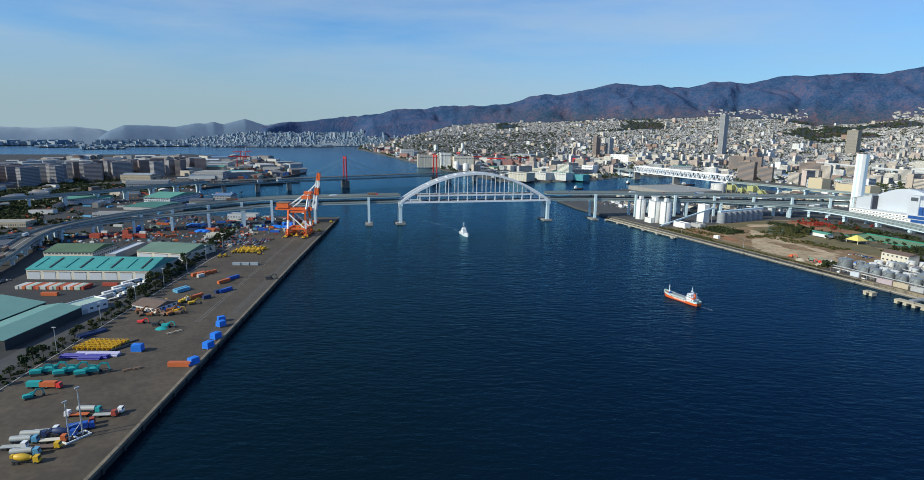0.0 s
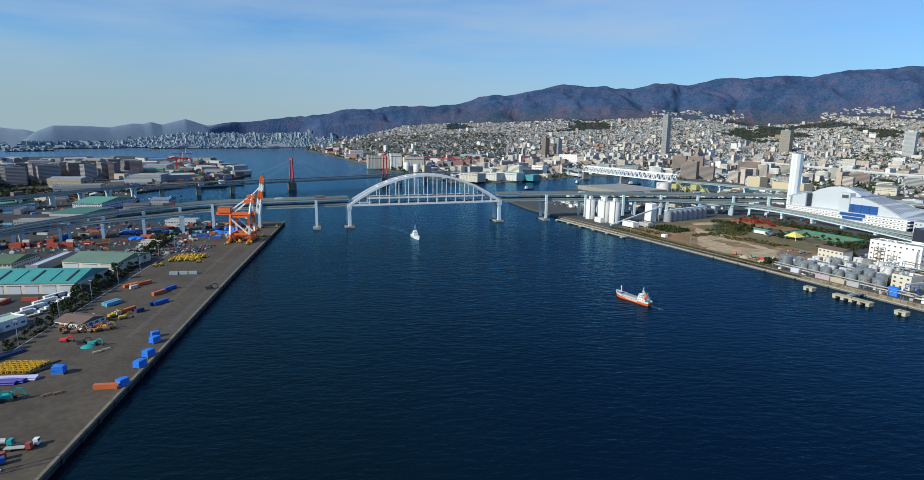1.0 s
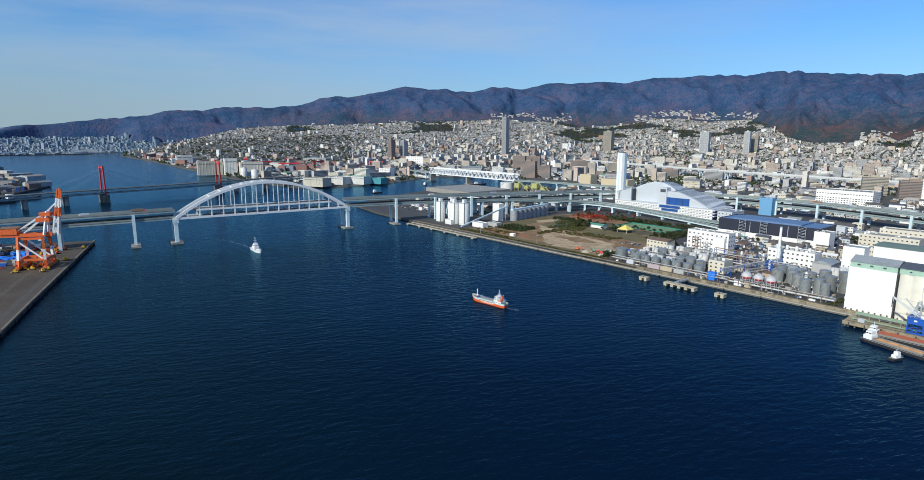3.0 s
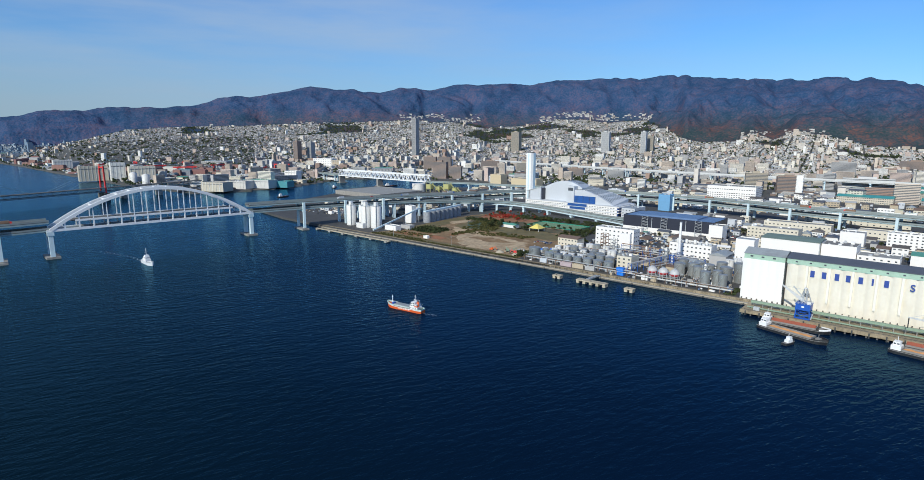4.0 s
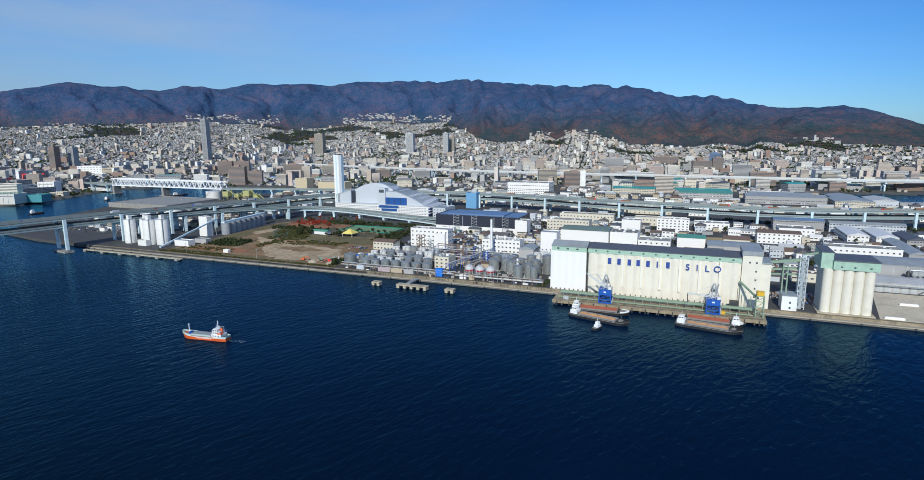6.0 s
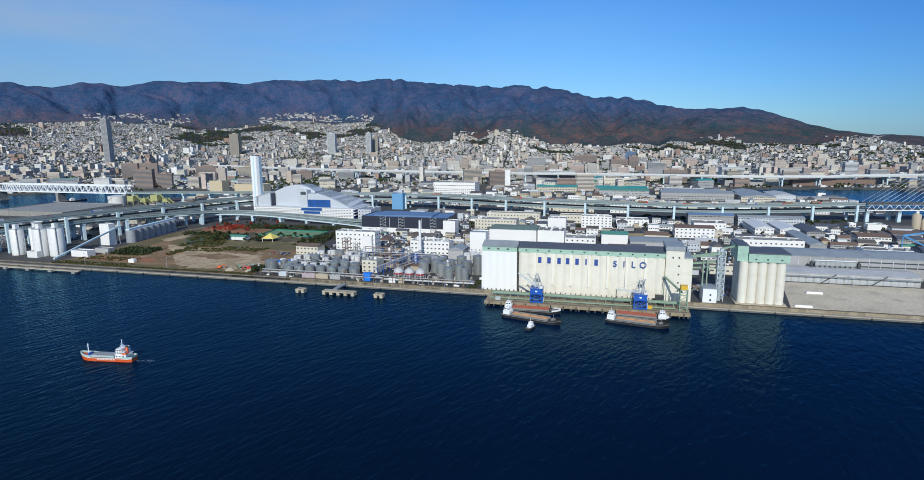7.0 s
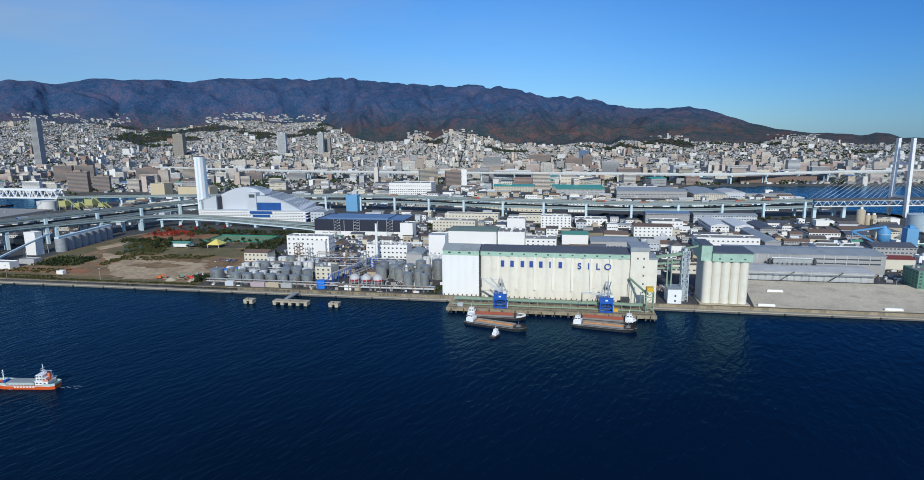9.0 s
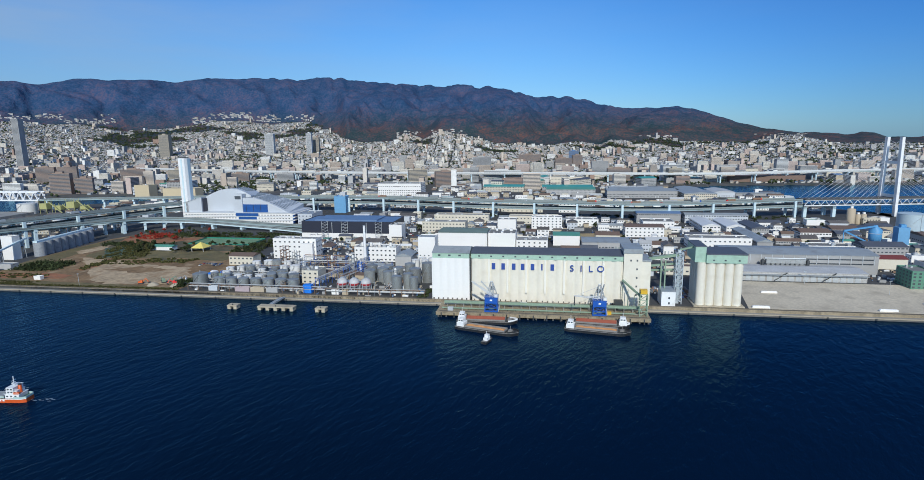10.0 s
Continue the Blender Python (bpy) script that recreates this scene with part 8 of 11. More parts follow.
def cargo_ship():
    a = math.degrees(math.atan2(30.0, -15.5))
    b = thing("cargo_ship", pose(174.5, 434, 0, 0, 0, a), "orange coastal cargo ship with a white deckhouse", "ship")
    L = 34.0
    h_ = part("hull", hull(L, 6.8, 2.2, 0.2, 1.5, 22), hull_orange, b, "orange hull with white marks")
    bars(h_, [(-6 + i * 1.7, -3.42, 1.0, 0) for i in range(7)], 1.0, 0.75, white_paint)
    bars(h_, [(-6 + i * 1.7, 3.42, 1.0, 180) for i in range(7)], 1.0, 0.75, white_paint)
    pale_teal = paint("pale_teal_paint", (0.42, 0.55, 0.53), 0.5, vary=0.06)
    part("deck", Shape().box(-15.5, -3.1, 2.12, 11.5, 3.1, 2.24), paint("green_deck", (0.10, 0.20, 0.17), 0.8, vary=0.15), b, "dull green deck")
    part("bow_bulwark", bulwark(L, 6.8, 2.2, 0.2, 1.5, 0.76, 0.99, 1.3), pale_teal, b, "pale teal bow bulwark")
    part("stern_bulwark", bulwark(L, 6.8, 2.2, 0.2, 1.5, 0.0, 0.17, 1.1), pale_teal, b, "pale teal stern bulwark")
    part("rubbing_strake", bulwark(L, 6.9, 2.0, 0.2, 1.5, 0.0, 0.99, 0.25, 16), white_paint, b, "white line under the rail")
    part("hatch_coaming", Shape().box(-5.6, -2.5, 2.2, 9.6, 2.5, 3.3), pale_teal, b)
    cover = Shape().box(-1.05, -2.6, 3.3, 1.05, 2.6, 3.62).mesh("hatch_cover", paint("grey_hatch", (0.30, 0.32, 0.33), 0.6, vary=0.12))
    for i in range(7):
        part("hatch_cover", cover, None, b, "", pose(-4.5 + i * 2.16, 0, 0.02 * (i % 2)))
    dh = part("deckhouse", Shape().box(-13.8, -2.9, 2.2, -6.6, 2.9, 4.3).box(-12.8, -2.6, 4.3, -7.2, 2.6, 6.2).box(-11.6, -3.3, 6.2, -8.2, 3.3, 8.0), white_paint, b, "white stepped deckhouse")
    for z0, x0, x1, w in ((4.3, -14.2, -6.3, 3.2), (6.2, -13.0, -7.0, 3.0), (8.0, -11.9, -7.9, 3.5)):
        part("deck_edge", Shape().box(x0, -w, z0 - 0.06, x1, w, z0 + 0.1), white_paint, dh)
    windows(dh, [(-8.2, y, 6.9, 90) for y in (-2.2, -0.75, 0.75, 2.2)] + [(x, sg * 3.3, 6.9, 0 if sg < 0 else 180) for x in (-9.0, -10.6) for sg in (-1, 1)] + [(x, sg * 2.6, 5.0, 0 if sg < 0 else 180) for x in (-8.4, -10, -11.6) for sg in (-1, 1)] + [(x, sg * 2.9, 3.0, 0 if sg < 0 else 180) for x in (-7.8, -9.8, -12) for sg in (-1, 1)], 0.9, 0.7)
    part("funnel", Shape().lathe(-12.6, 0, [(0.85, 4.3), (0.8, 8.4), (0.6, 8.5)], 12), hull_orange, b, "orange funnel with a dark top")
    part("funnel_top", Shape().lathe(-12.6, 0, [(0.82, 8.4), (0.8, 9.0)], 12), dark_steel, b)
    part("mast", Shape().pipe((-9.8, 0, 8.0), (-9.8, 0, 13.0), 0.2, 6).beam((-9.8, -1.5, 10.8), (-9.8, 1.5, 10.8), 0.18).box(-10.1, -1.0, 9.4, -9.2, 1.0, 9.7), white_paint, b)
    part("foremast", Shape().pipe((12.6, 0, 3.0), (12.6, 0, 9.6), 0.28, 6).beam((12.6, -0.9, 8.2), (12.6, 0.9, 8.2), 0.25), white_paint, b)
    part("windlass", Shape().box(10.4, -1.6, 2.6, 11.6, 1.6, 4.0).pipe((11.9, -1.3, 3.6), (11.9, 1.3, 3.6), 0.5, 10), crane_blue, b, "blue anchor windlass")
    part("lifeboat", Shape().prism([(-1.6, -0.5), (1.2, -0.6), (1.9, 0), (1.2, 0.6), (-1.6, 0.5)], 0, 0.9, pose(-12.4, 2.4, 4.5)), orange_paint, b, "small orange lifeboat")
    rail = Shape()
    for y in (-1, 1):
        for z in (2.8, 3.3):
            rail.beam((-6.2, y * 3.3, z), (8.6, y * 3.3, z), 0.07)
        for k in range(9):
            rail.beam((-6.2 + k * 1.85, y * 3.3, 2.2), (-6.2 + k * 1.85, y * 3.3, 3.3), 0.07)
        rail.beam((-14.2, y * 3.2, 5.2), (-6.3, y * 3.2, 5.2), 0.07).beam((-13, y * 3.0, 7.1), (-7, y * 3.0, 7.1), 0.07)
    part("railing", rail, white_paint, b)
    wake = Shape()
    for i in range(12):
        s = 0.8 + i * 0.12
        x = -L / 2 - 0.6 - i * 1.1
        y = random.uniform(-1, 1) * (0.8 + i * 0.07)
        wake.add([(x, y - 0.25, 0.05), (x + s, y - 0.1, 0.05), (x + s, y + 0.2, 0.05), (x + 0.2, y + 0.2, 0.05)], [(0, 1, 2, 3)])
    for i in range(12):
        for sg in (-1, 1):
            x = L / 2 - 1 - i * 0.9
            y = sg * (0.8 + i * 0.28)
            wake.add([(x, y, 0.06), (x - 0.9, y + sg * 0.1, 0.06), (x - 0.9, y + sg * 0.5, 0.06)], [(0, 1, 2) if sg < 0 else (2, 1, 0)])
    part("wake_foam", wake, foam, b, "white foam at the waterline")


cargo_ship()


def white_ship():
    a = math.degrees(math.atan2(-14.0, 4.0))
    b = thing("patrol_ship", pose(3, 706, 0, 0, 0, a), "small white ship under way with a mast", "ship")
    L = 29.0
    part("hull", hull(L, 6.6, 2.8, 0.3, 1.4, 18), paint("grey_white_hull", (0.6, 0.63, 0.66), 0.5), b, "pale grey-white hull")
    part("deck", Shape().box(-11, -2.6, 2.8, 9, 2.6, 2.9), deck_grey, b)
    dh = part("deckhouse", Shape().box(-8, -2.6, 2.8, 2, 2.6, 5.2).box(-6, -2.3, 5.2, 0.5, 2.3, 7.4).box(-4.6, -1.9, 7.4, -0.5, 1.9, 9.0), white_paint, b, "white stepped deckhouse")
    windows(dh, [(0.5, y, 6.0, 90) for y in (-1.5, -0.5, 0.5, 1.5)] + [(-1, -2.3, 6.0, 0), (-2.6, -2.3, 6.0, 0), (-1, 2.3, 6.0, 180)], 0.8, 0.7)
    part("mast", Shape().beam((-3, 0, 9), (-3.4, 0, 16), 0.4).beam((-3.2, -1.6, 12), (-3.2, 1.6, 12), 0.2).beam((-3.3, -1, 14), (-3.3, 1, 14), 0.18), white_paint, b)
    part("funnel", Shape().box(-7.4, -1, 5.2, -6, 1, 8.4), white_paint, b)
    part("bulwark", Shape().beam((8, -2.8, 3.6), (13.8, -0.5, 4.6), 0.1, 0.9).beam((8, 2.8, 3.6), (13.8, 0.5, 4.6), 0.1, 0.9), white_paint, b)
    wake = Shape()
    for i in range(70):
        x = -L / 2 - i * 1.6
        y = random.uniform(-1, 1) * (1.2 + i * 0.05) - i * i * 0.006
        s = random.uniform(0.8, 2.0)
        wake.add([(x, y - 0.3, 0.05), (x + s, y - 0.15, 0.05), (x + s, y + 0.25, 0.05), (x + 0.2, y + 0.25, 0.05)], [(0, 1, 2, 3)])
    part("wake_foam", wake, foam, b, "trail of white foam")


white_ship()
for x, y, a, L, tint in ((262, 1290, 20, 26, hull_black), (420, 1445, 60, 30, hull_black), (560, 1420, 10, 40, hull_black)):
    b = thing("workboat", pose(x, y, 0, 0, 0, a), "small dark workboat with a white cabin", "boat", "workboats in the inlet")
    part("hull", hull(L, 6.5, 2.2, 0.25, 1.0), tint, b)
    part("cabin", Shape().box(-L * 0.35, -2.2, 2.2, -L * 0.12, 2.2, 6).box(-L * 0.3, -1.8, 6, -L * 0.16, 1.8, 8), white_paint, b)
    part("deck", Shape().box(-L * 0.1, -2.4, 2.2, L * 0.3, 2.4, 2.6), rust_cover, b)

# ---- mainland town ----
def tint_material(name, colours, rough=0.8, vary=0.1):
    """Each building takes one of a few colours by its own tint value."""
    m = bpy.data.materials.new(name)
    m.use_nodes = True
    nt = m.node_tree
    p = nt.nodes["Principled BSDF"]
    p.inputs["Roughness"].default_value = rough
    a = nt.nodes.new("ShaderNodeAttribute")
    a.attribute_name = "tint"
    r = nt.nodes.new("ShaderNodeValToRGB")
    r.color_ramp.interpolation = "CONSTANT"
    r.color_ramp.elements[0].color = (*colours[0], 1)
    r.color_ramp.elements.remove(r.color_ramp.elements[1])
    for i, c in enumerate(colours[1:], 1):
        e = r.color_ramp.elements.new(i / len(colours))
        e.color = (*c, 1)
    nt.links.new(a.outputs["Fac"], r.inputs["Fac"])
    co = nt.nodes.new("ShaderNodeTexCoord")
    n = nt.nodes.new("ShaderNodeTexNoise")
    n.inputs["Scale"].default_value, n.inputs["Detail"].default_value = 0.15, 4.0
    nt.links.new(co.outputs["Object"], n.inputs["Vector"])
    mr = nt.nodes.new("ShaderNodeMapRange")
    mr.inputs["To Min"].default_value, mr.inputs["To Max"].default_value = 1 - vary * 2, 1 + vary * 2
    nt.links.new(n.outputs["Fac"], mr.inputs["Value"])
    h = nt.nodes.new("ShaderNodeHueSaturation")
    nt.links.new(mr.outputs["Result"], h.inputs["Value"])
    nt.links.new(r.outputs["Color"], h.inputs["Color"])
    nt.links.new(h.outputs["Color"], p.inputs["Base Color"])
    return m


town_wall = tint_material("town_walls", [(0.46, 0.445, 0.41), (0.34, 0.30, 0.25), (0.66, 0.65, 0.63), (0.24, 0.235, 0.23), (0.42, 0.37, 0.31), (0.19, 0.14, 0.12), (0.38, 0.42, 0.45), (0.29, 0.29, 0.29), (0.50, 0.49, 0.47)])
town_roof = tint_material("town_roofs", [(0.11, 0.12, 0.135), (0.20, 0.21, 0.23), (0.17, 0.13, 0.11), (0.34, 0.35, 0.36), (0.09, 0.10, 0.12), (0.27, 0.25, 0.23), (0.10, 0.15, 0.24), (0.52, 0.52, 0.51)], 0.6)
flat_wall = tint_material("apartment_walls", [(0.64, 0.60, 0.54), (0.50, 0.42, 0.35), (0.78, 0.78, 0.76), (0.36, 0.25, 0.20), (0.60, 0.52, 0.44), (0.44, 0.44, 0.44), (0.72, 0.68, 0.60), (0.56, 0.45, 0.40)])


class Mass:
    """Many buildings in one mesh, each with its tint."""

    def __init__(self):
        self.v, self.f, self.k, self.t = [], [], [], []

    def box(self, x, y, z, w, d, h, a, mat, tint, pitch=0.0, roof=None):
        c, s = math.cos(a), math.sin(a)
        n = len(self.v)
        q = [(-w / 2, -d / 2), (w / 2, -d / 2), (w / 2, d / 2), (-w / 2, d / 2)]
        q = [(x + i * c - j * s, y + i * s + j * c) for i, j in q]
        self.v += [(*p, z) for p in q] + [(*p, z + h) for p in q]
        f = [(0, 1, 5, 4), (1, 2, 6, 5), (2, 3, 7, 6), (3, 0, 4, 7)]
        k = [mat] * 4
        if pitch:
            self.v += [((q[0][0] + q[3][0]) / 2, (q[0][1] + q[3][1]) / 2, z + h + pitch), ((q[1][0] + q[2][0]) / 2, (q[1][1] + q[2][1]) / 2, z + h + pitch)]
            f += [(4, 5, 9, 8), (6, 7, 8, 9), (5, 6, 9), (7, 4, 8)]
            k += [roof, roof, mat, mat]
        else:
            f += [(4, 5, 6, 7)]
            k += [mat if roof is None else roof]
        self.f += [tuple(n + i for i in g) for g in f]
        self.k += k
        self.t += [tint] * len(f)

    def block(self, x, y, z, w, d, floors, a, tint, fh=3.1, both=False):
        """A block of flats as one shell: a proud wall at each floor, set-back glazing between, a parapet and a roof."""
        h, c, s, n = floors * fh, math.cos(a), math.sin(a), len(self.v)
        rings = [(0, -4.0)]
        for i in range(floors):
            rings += [(0, i * fh + 1.1), (1, i * fh + 1.1), (1, i * fh + fh - 0.45), (0, i * fh + fh - 0.45)]
        rings += [(0, h + 0.9), (2, h + 0.9), (2, h + 0.1)]
        for k, zz in rings:
            gx, gy = (0, 0) if k == 0 else ((0.7 if both else 0.0), 0.9) if k == 1 else (0.5, 0.5)
            self.v += [(x + i * (w / 2 - gx) * c - j * (d / 2 - gy) * s, y + i * (w / 2 - gx) * s + j * (d / 2 - gy) * c, z + zz) for i, j in ((-1, -1), (1, -1), (1, 1), (-1, 1))]
        for q in range(len(rings) - 1):
            glazed = rings[q][0] == 1 and rings[q + 1][0] == 1
            for i in range(4):
                self.f.append((n + 4 * q + i, n + 4 * q + (i + 1) % 4, n + 4 * q + 4 + (i + 1) % 4, n + 4 * q + 4 + i))
                self.k.append(2 if glazed and (both or i % 2 == 0) else 0)
                self.t.append(tint)
        e = n + 4 * (len(rings) - 1)
        self.f.append((e, e + 1, e + 2, e + 3))
        self.k.append(1)
        self.t.append(tint)

    def make(self, name, mats):
        me = bpy.data.meshes.new(name)
        me.from_pydata(self.v, [], self.f)
        me.polygons.foreach_set("material_index", self.k)
        me.attributes.new("tint", "FLOAT", "FACE").data.foreach_set("value", self.t)
        for m in mats:
            me.materials.append(m)
        me.update()
        return me


TOWN_MATS = [town_wall, town_roof, glass_dark]
soft_glass = paint("greyish_window_glass", (0.15, 0.165, 0.185), 0.25, vary=0.25, scale=0.2, fine=1.0)
FLAT_MATS = [flat_wall, rooftop, soft_glass]
GRID = radians(-62)
rng = np.random.RandomState(4)


def far_road_clear(x, y, d=30):
    return np.min([np.hypot(x - p.x, y - p.y) for p in far_road], axis=0) > d


def town_points(r0, r1, gap, jit=0.35):
    """Grid points on the mainland between two distances, turned to the streets."""
    n = int(r1 * 2.2 / gap)
    i, j = np.meshgrid(np.arange(-n // 2, n // 2), np.arange(-n // 2, n // 2))
    keep = (i % 11 != 0) & (j % 8 != 0)
    a, b = i[keep] * gap + rng.uniform(-jit, jit, keep.sum()) * gap, j[keep] * gap + rng.uniform(-jit, jit, keep.sum()) * gap
    x, y = HUB.x + a * math.cos(GRID) - b * math.sin(GRID), HUB.y + a * math.sin(GRID) + b * math.cos(GRID)
    r, az = np.hypot(x - HUB.x, y - HUB.y), np.degrees(np.arctan2(x - HUB.x, y - HUB.y))
    rw = np.interp(az, BELT_AZ, BELT_R) - 36 + 90 * np.minimum(fold(x - HUB.x, y - HUB.y, 200.0, 12), 0)
    ok = (r > r0) & (r < r1) & (az > -22) & (az < 103) & (r < rw - 6) & in_poly(MAINLAND, x, y)
    return x[ok], y[ok], r[ok], az[ok]


# named towers and slabs that rise above the roofs
def tower_block(x, y, w, d, floors, tint_wall, label, turn=-62.0, fh=3.2, z=None, both=True):
    z = float(height(np.array([x]), np.array([y]))[0]) if z is None else z
    b = thing("tower_block", pose(x, y, z, 0, 0, turn), label, "tower block")
    h = floors * fh
    mass = Mass()
    mass.block(0, 0, 0, w, d, floors, 0, 0.5, fh, both)
    part("storey_shell", mass.make("storey_shell", [tint_wall, rooftop, soft_glass]), None, b)
    for px_ in (-w / 2 + 0.8, w / 2 - 0.8) if h > 60 else ():
        part("pilaster", Shape().box(px_ - 0.5, -d / 2 - 0.15, -4, px_ + 0.5, d / 2 + 0.15, h + 1.2), tint_wall, b)
    part("lift_house", Shape().box(-w * 0.2, -d * 0.22, h, w * 0.15, d * 0.22, h + 5), tint_wall, b)
    HIGH.append((x, y, max(w, d) * 0.8))


HIGH = []
tan_tower = paint("tan_tower_wall", (0.42, 0.37, 0.29), 0.7, vary=0.08, scale=0.05, fine=0.4)
grey_tower = paint("grey_tower_wall", (0.40, 0.40, 0.40), 0.7, vary=0.08, scale=0.05, fine=0.4)
pale_tower = paint("pale_tower_wall", (0.60, 0.61, 0.61), 0.7, vary=0.06, scale=0.05, fine=0.4)
brown_tower = paint("brown_tower_wall", (0.29, 0.215, 0.175), 0.7, vary=0.1, scale=0.05, fine=0.4)
blue_tower = paint("blue_tower_wall", (0.10, 0.19, 0.36), 0.45, vary=0.1, scale=0.05, fine=0.4)
for x, y, w, d, fl, mt, label, turn, both in (
        (1105, 2462, 25, 25, 52, grey_tower, "tall grey residential tower over the town", -62, True), (1684, 2493, 44, 30, 30, tan_tower, "broad tan residential tower", -62, True),
        (1986, 2165, 40, 26, 30, pale_tower, "pale grey residential tower block", -62, True), (2080, 2010, 24, 24, 31, pale_tower, "slim pale residential tower", -62, True),
        (2150, 2040, 40, 24, 22, tan_tower, "tan residential block beside the towers", -62, True), (560, 2420, 24, 22, 26, brown_tower, "brown twin tower in the town", -62, True),
        (620, 2440, 24, 22, 24, grey_tower, "grey twin tower in the town", -62, True), (2380, 832, 40, 22, 13, blue_tower, "blue glazed office block", -71, True),
        (2360, 1020, 96, 16, 8, brown_tower, "long brown apartment slab", -71, False), (2010, 752, 60, 18, 12, brown_tower, "stepped brown apartment slab", -60, False), (2040, 712, 34, 18, 15, brown_tower, "tall end of the brown slab", -60, False),
        (1830, 985, 62, 18, 15, grey_tower, "grey apartment slab above the houses", -66, False), (1470, 742, 100, 16, 9, pale_tower, "long white apartment slab by the expressway", -66, False), (1438, 812, 24, 20, 12, grey_tower, "grey stair tower beside the white slab", -66, True),
        (1640, 330, 56, 26, 13, pale_tower, "pale greenish apartment building", -60, False), (1590, 318, 34, 22, 11, tan_tower, "pale tan apartment building", -60, False), (1899, 77, 32, 20, 15, pale_tower, "white and blue apartment tower", -67, True),
        (924, 1934, 48, 18, 14, brown_tower, "brown apartment slab in the harbour town", -47, False), (962, 1893, 48, 18, 14, brown_tower, "brown apartment slab beside its twin", -43, False), (778, 1565, 44, 18, 15, brown_tower, "dark brown stepped apartment block", -50, False),
        (812, 1532, 36, 18, 11, brown_tower, "lower wing of the dark brown block", -42, False), (1290, 900, 48, 16, 12, tan_tower, "tan apartment block behind the highway", -46, False), (1285, 815, 52, 16, 11, brown_tower, "brown apartment block behind the highway", -46, False),
        (1010, 1660, 60, 16, 13, brown_tower, "brown apartment slab near the inlet", -40, False), (1080, 1560, 52, 16, 12, tan_tower, "tan apartment slab near the inlet", -45, False), (1170, 1420, 50, 16, 8, brown_tower, "brown slab by the expressway", -50, False),
        (1215, 1290, 46, 16, 8, grey_tower, "grey slab by the expressway", -55, False), (1420, 900, 46, 15, 9, tan_tower, "tan flats below the expressway", -60, False), (1600, 460, 60, 16, 10, brown_tower, "brown flats by the expressway", -66, False),
        (1650, 330, 40, 16, 12, tan_tower, "tan flats behind the expressway", -66, False), (1780, 560, 50, 16, 13, grey_tower, "grey apartment slab in the town", -66, False)):
    tower_block(x, y, w, d, fl, mt, label, turn, both=both)

houses, flats, solo = Mass(), Mass(), []
for r0, r1, gap in ((900, 2000, 11.0), (2000, 2800, 9.6), (2800, 3500, 8.8), (3500, 4600, 8.6)):
    X, Y, R, AZ = town_points(r0, r1, gap)
    G, green = shore_gap(X, Y), fold(X, Y, 300.0, 21)
    ok = far_road_clear(X, Y) & (G > 30) & ~((green > 0.42) & (R > 2900)) & ~((G < 420) & (rng.rand(len(X)) < 0.5))
    for a, b, c in HIGH:
        ok &= ~((np.abs(X - a) < c) & (np.abs(Y - b) < c))
    steel = (AZ > -9) & (AZ < 9) & (R > 1950) & (R < 3700) & (G > 60)
    ok &= ~(steel & (rng.rand(len(X)) < 0.85))
    X, Y, R, G = X[ok], Y[ok], R[ok], G[ok]
    Zt = height(X, Y)
    share = np.where(G < 420, 0.04, np.where(R < 2500, 0.03, np.where(R < 3300, 0.017, 0.006)))
    tall = np.nonzero(rng.rand(len(X)) < share)[0]
    free_of = np.ones(len(X), bool)
    for i in tall:
        if not free_of[i]:
            continue
        a = GRID + (rng.rand() < 0.4) * math.pi / 2
        small = float(np.interp(R[i], [1500, 3000], [1.0, 0.62]))
        w, d = rng.uniform(18, 54) * small, rng.uniform(11, 15) * small
        dx, dy = X - X[i], Y - Y[i]
        u, v = dx * math.cos(a) + dy * math.sin(a), -dx * math.sin(a) + dy * math.cos(a)
        free_of &= ~((np.abs(u) < w / 2 + gap * 0.45) & (np.abs(v) < d / 2 + gap * 0.45))
        near = len(solo) < 300
        one = Mass() if near else flats
        one.block(*((0, 0, 0) if near else (X[i], Y[i], Zt[i])), w, d, int(rng.choice([4, 5, 6, 7, 8, 9, 10, 12, 14], p=[0.14, 0.18, 0.17, 0.14, 0.12, 0.1, 0.07, 0.05, 0.03])), 0 if near else a, rng.rand(), 3.1 * small)
        if near:
            solo.append(new("apartment_block", one.make("apartment_block", FLAT_MATS)))
            solo[-1].matrix_basis = pose(X[i], Y[i], Zt[i], 0, 0, math.degrees(a))
            tagged(solo[-1], "plain mid-rise apartment block in the harbour town", "apartment block", "harbour town blocks")
    for x, y, z, low in zip(X[free_of], Y[free_of], Zt[free_of], np.interp(R[free_of], [1500, 3000], [1.0, 0.7])):
        t, q = rng.rand(), rng.rand()
        a = GRID + (rng.rand() < 0.5) * math.pi / 2 + rng.normal(0, 0.05)
        if q < 0.14:
            houses.box(x, y, z - 5, gap * rng.uniform(0.9, 1.6), gap * rng.uniform(0.7, 1.0), 5 + rng.uniform(3.5, 9) * low, a, 0, t, roof=1)
        else:
            houses.box(x, y, z - 5, gap * rng.uniform(0.6, 1.0), gap * rng.uniform(0.5, 0.75), 5 + rng.uniform(2.2, 4.6) * low, a, 0, t, rng.choice([0.0, 1.2, 1.9]), 1)
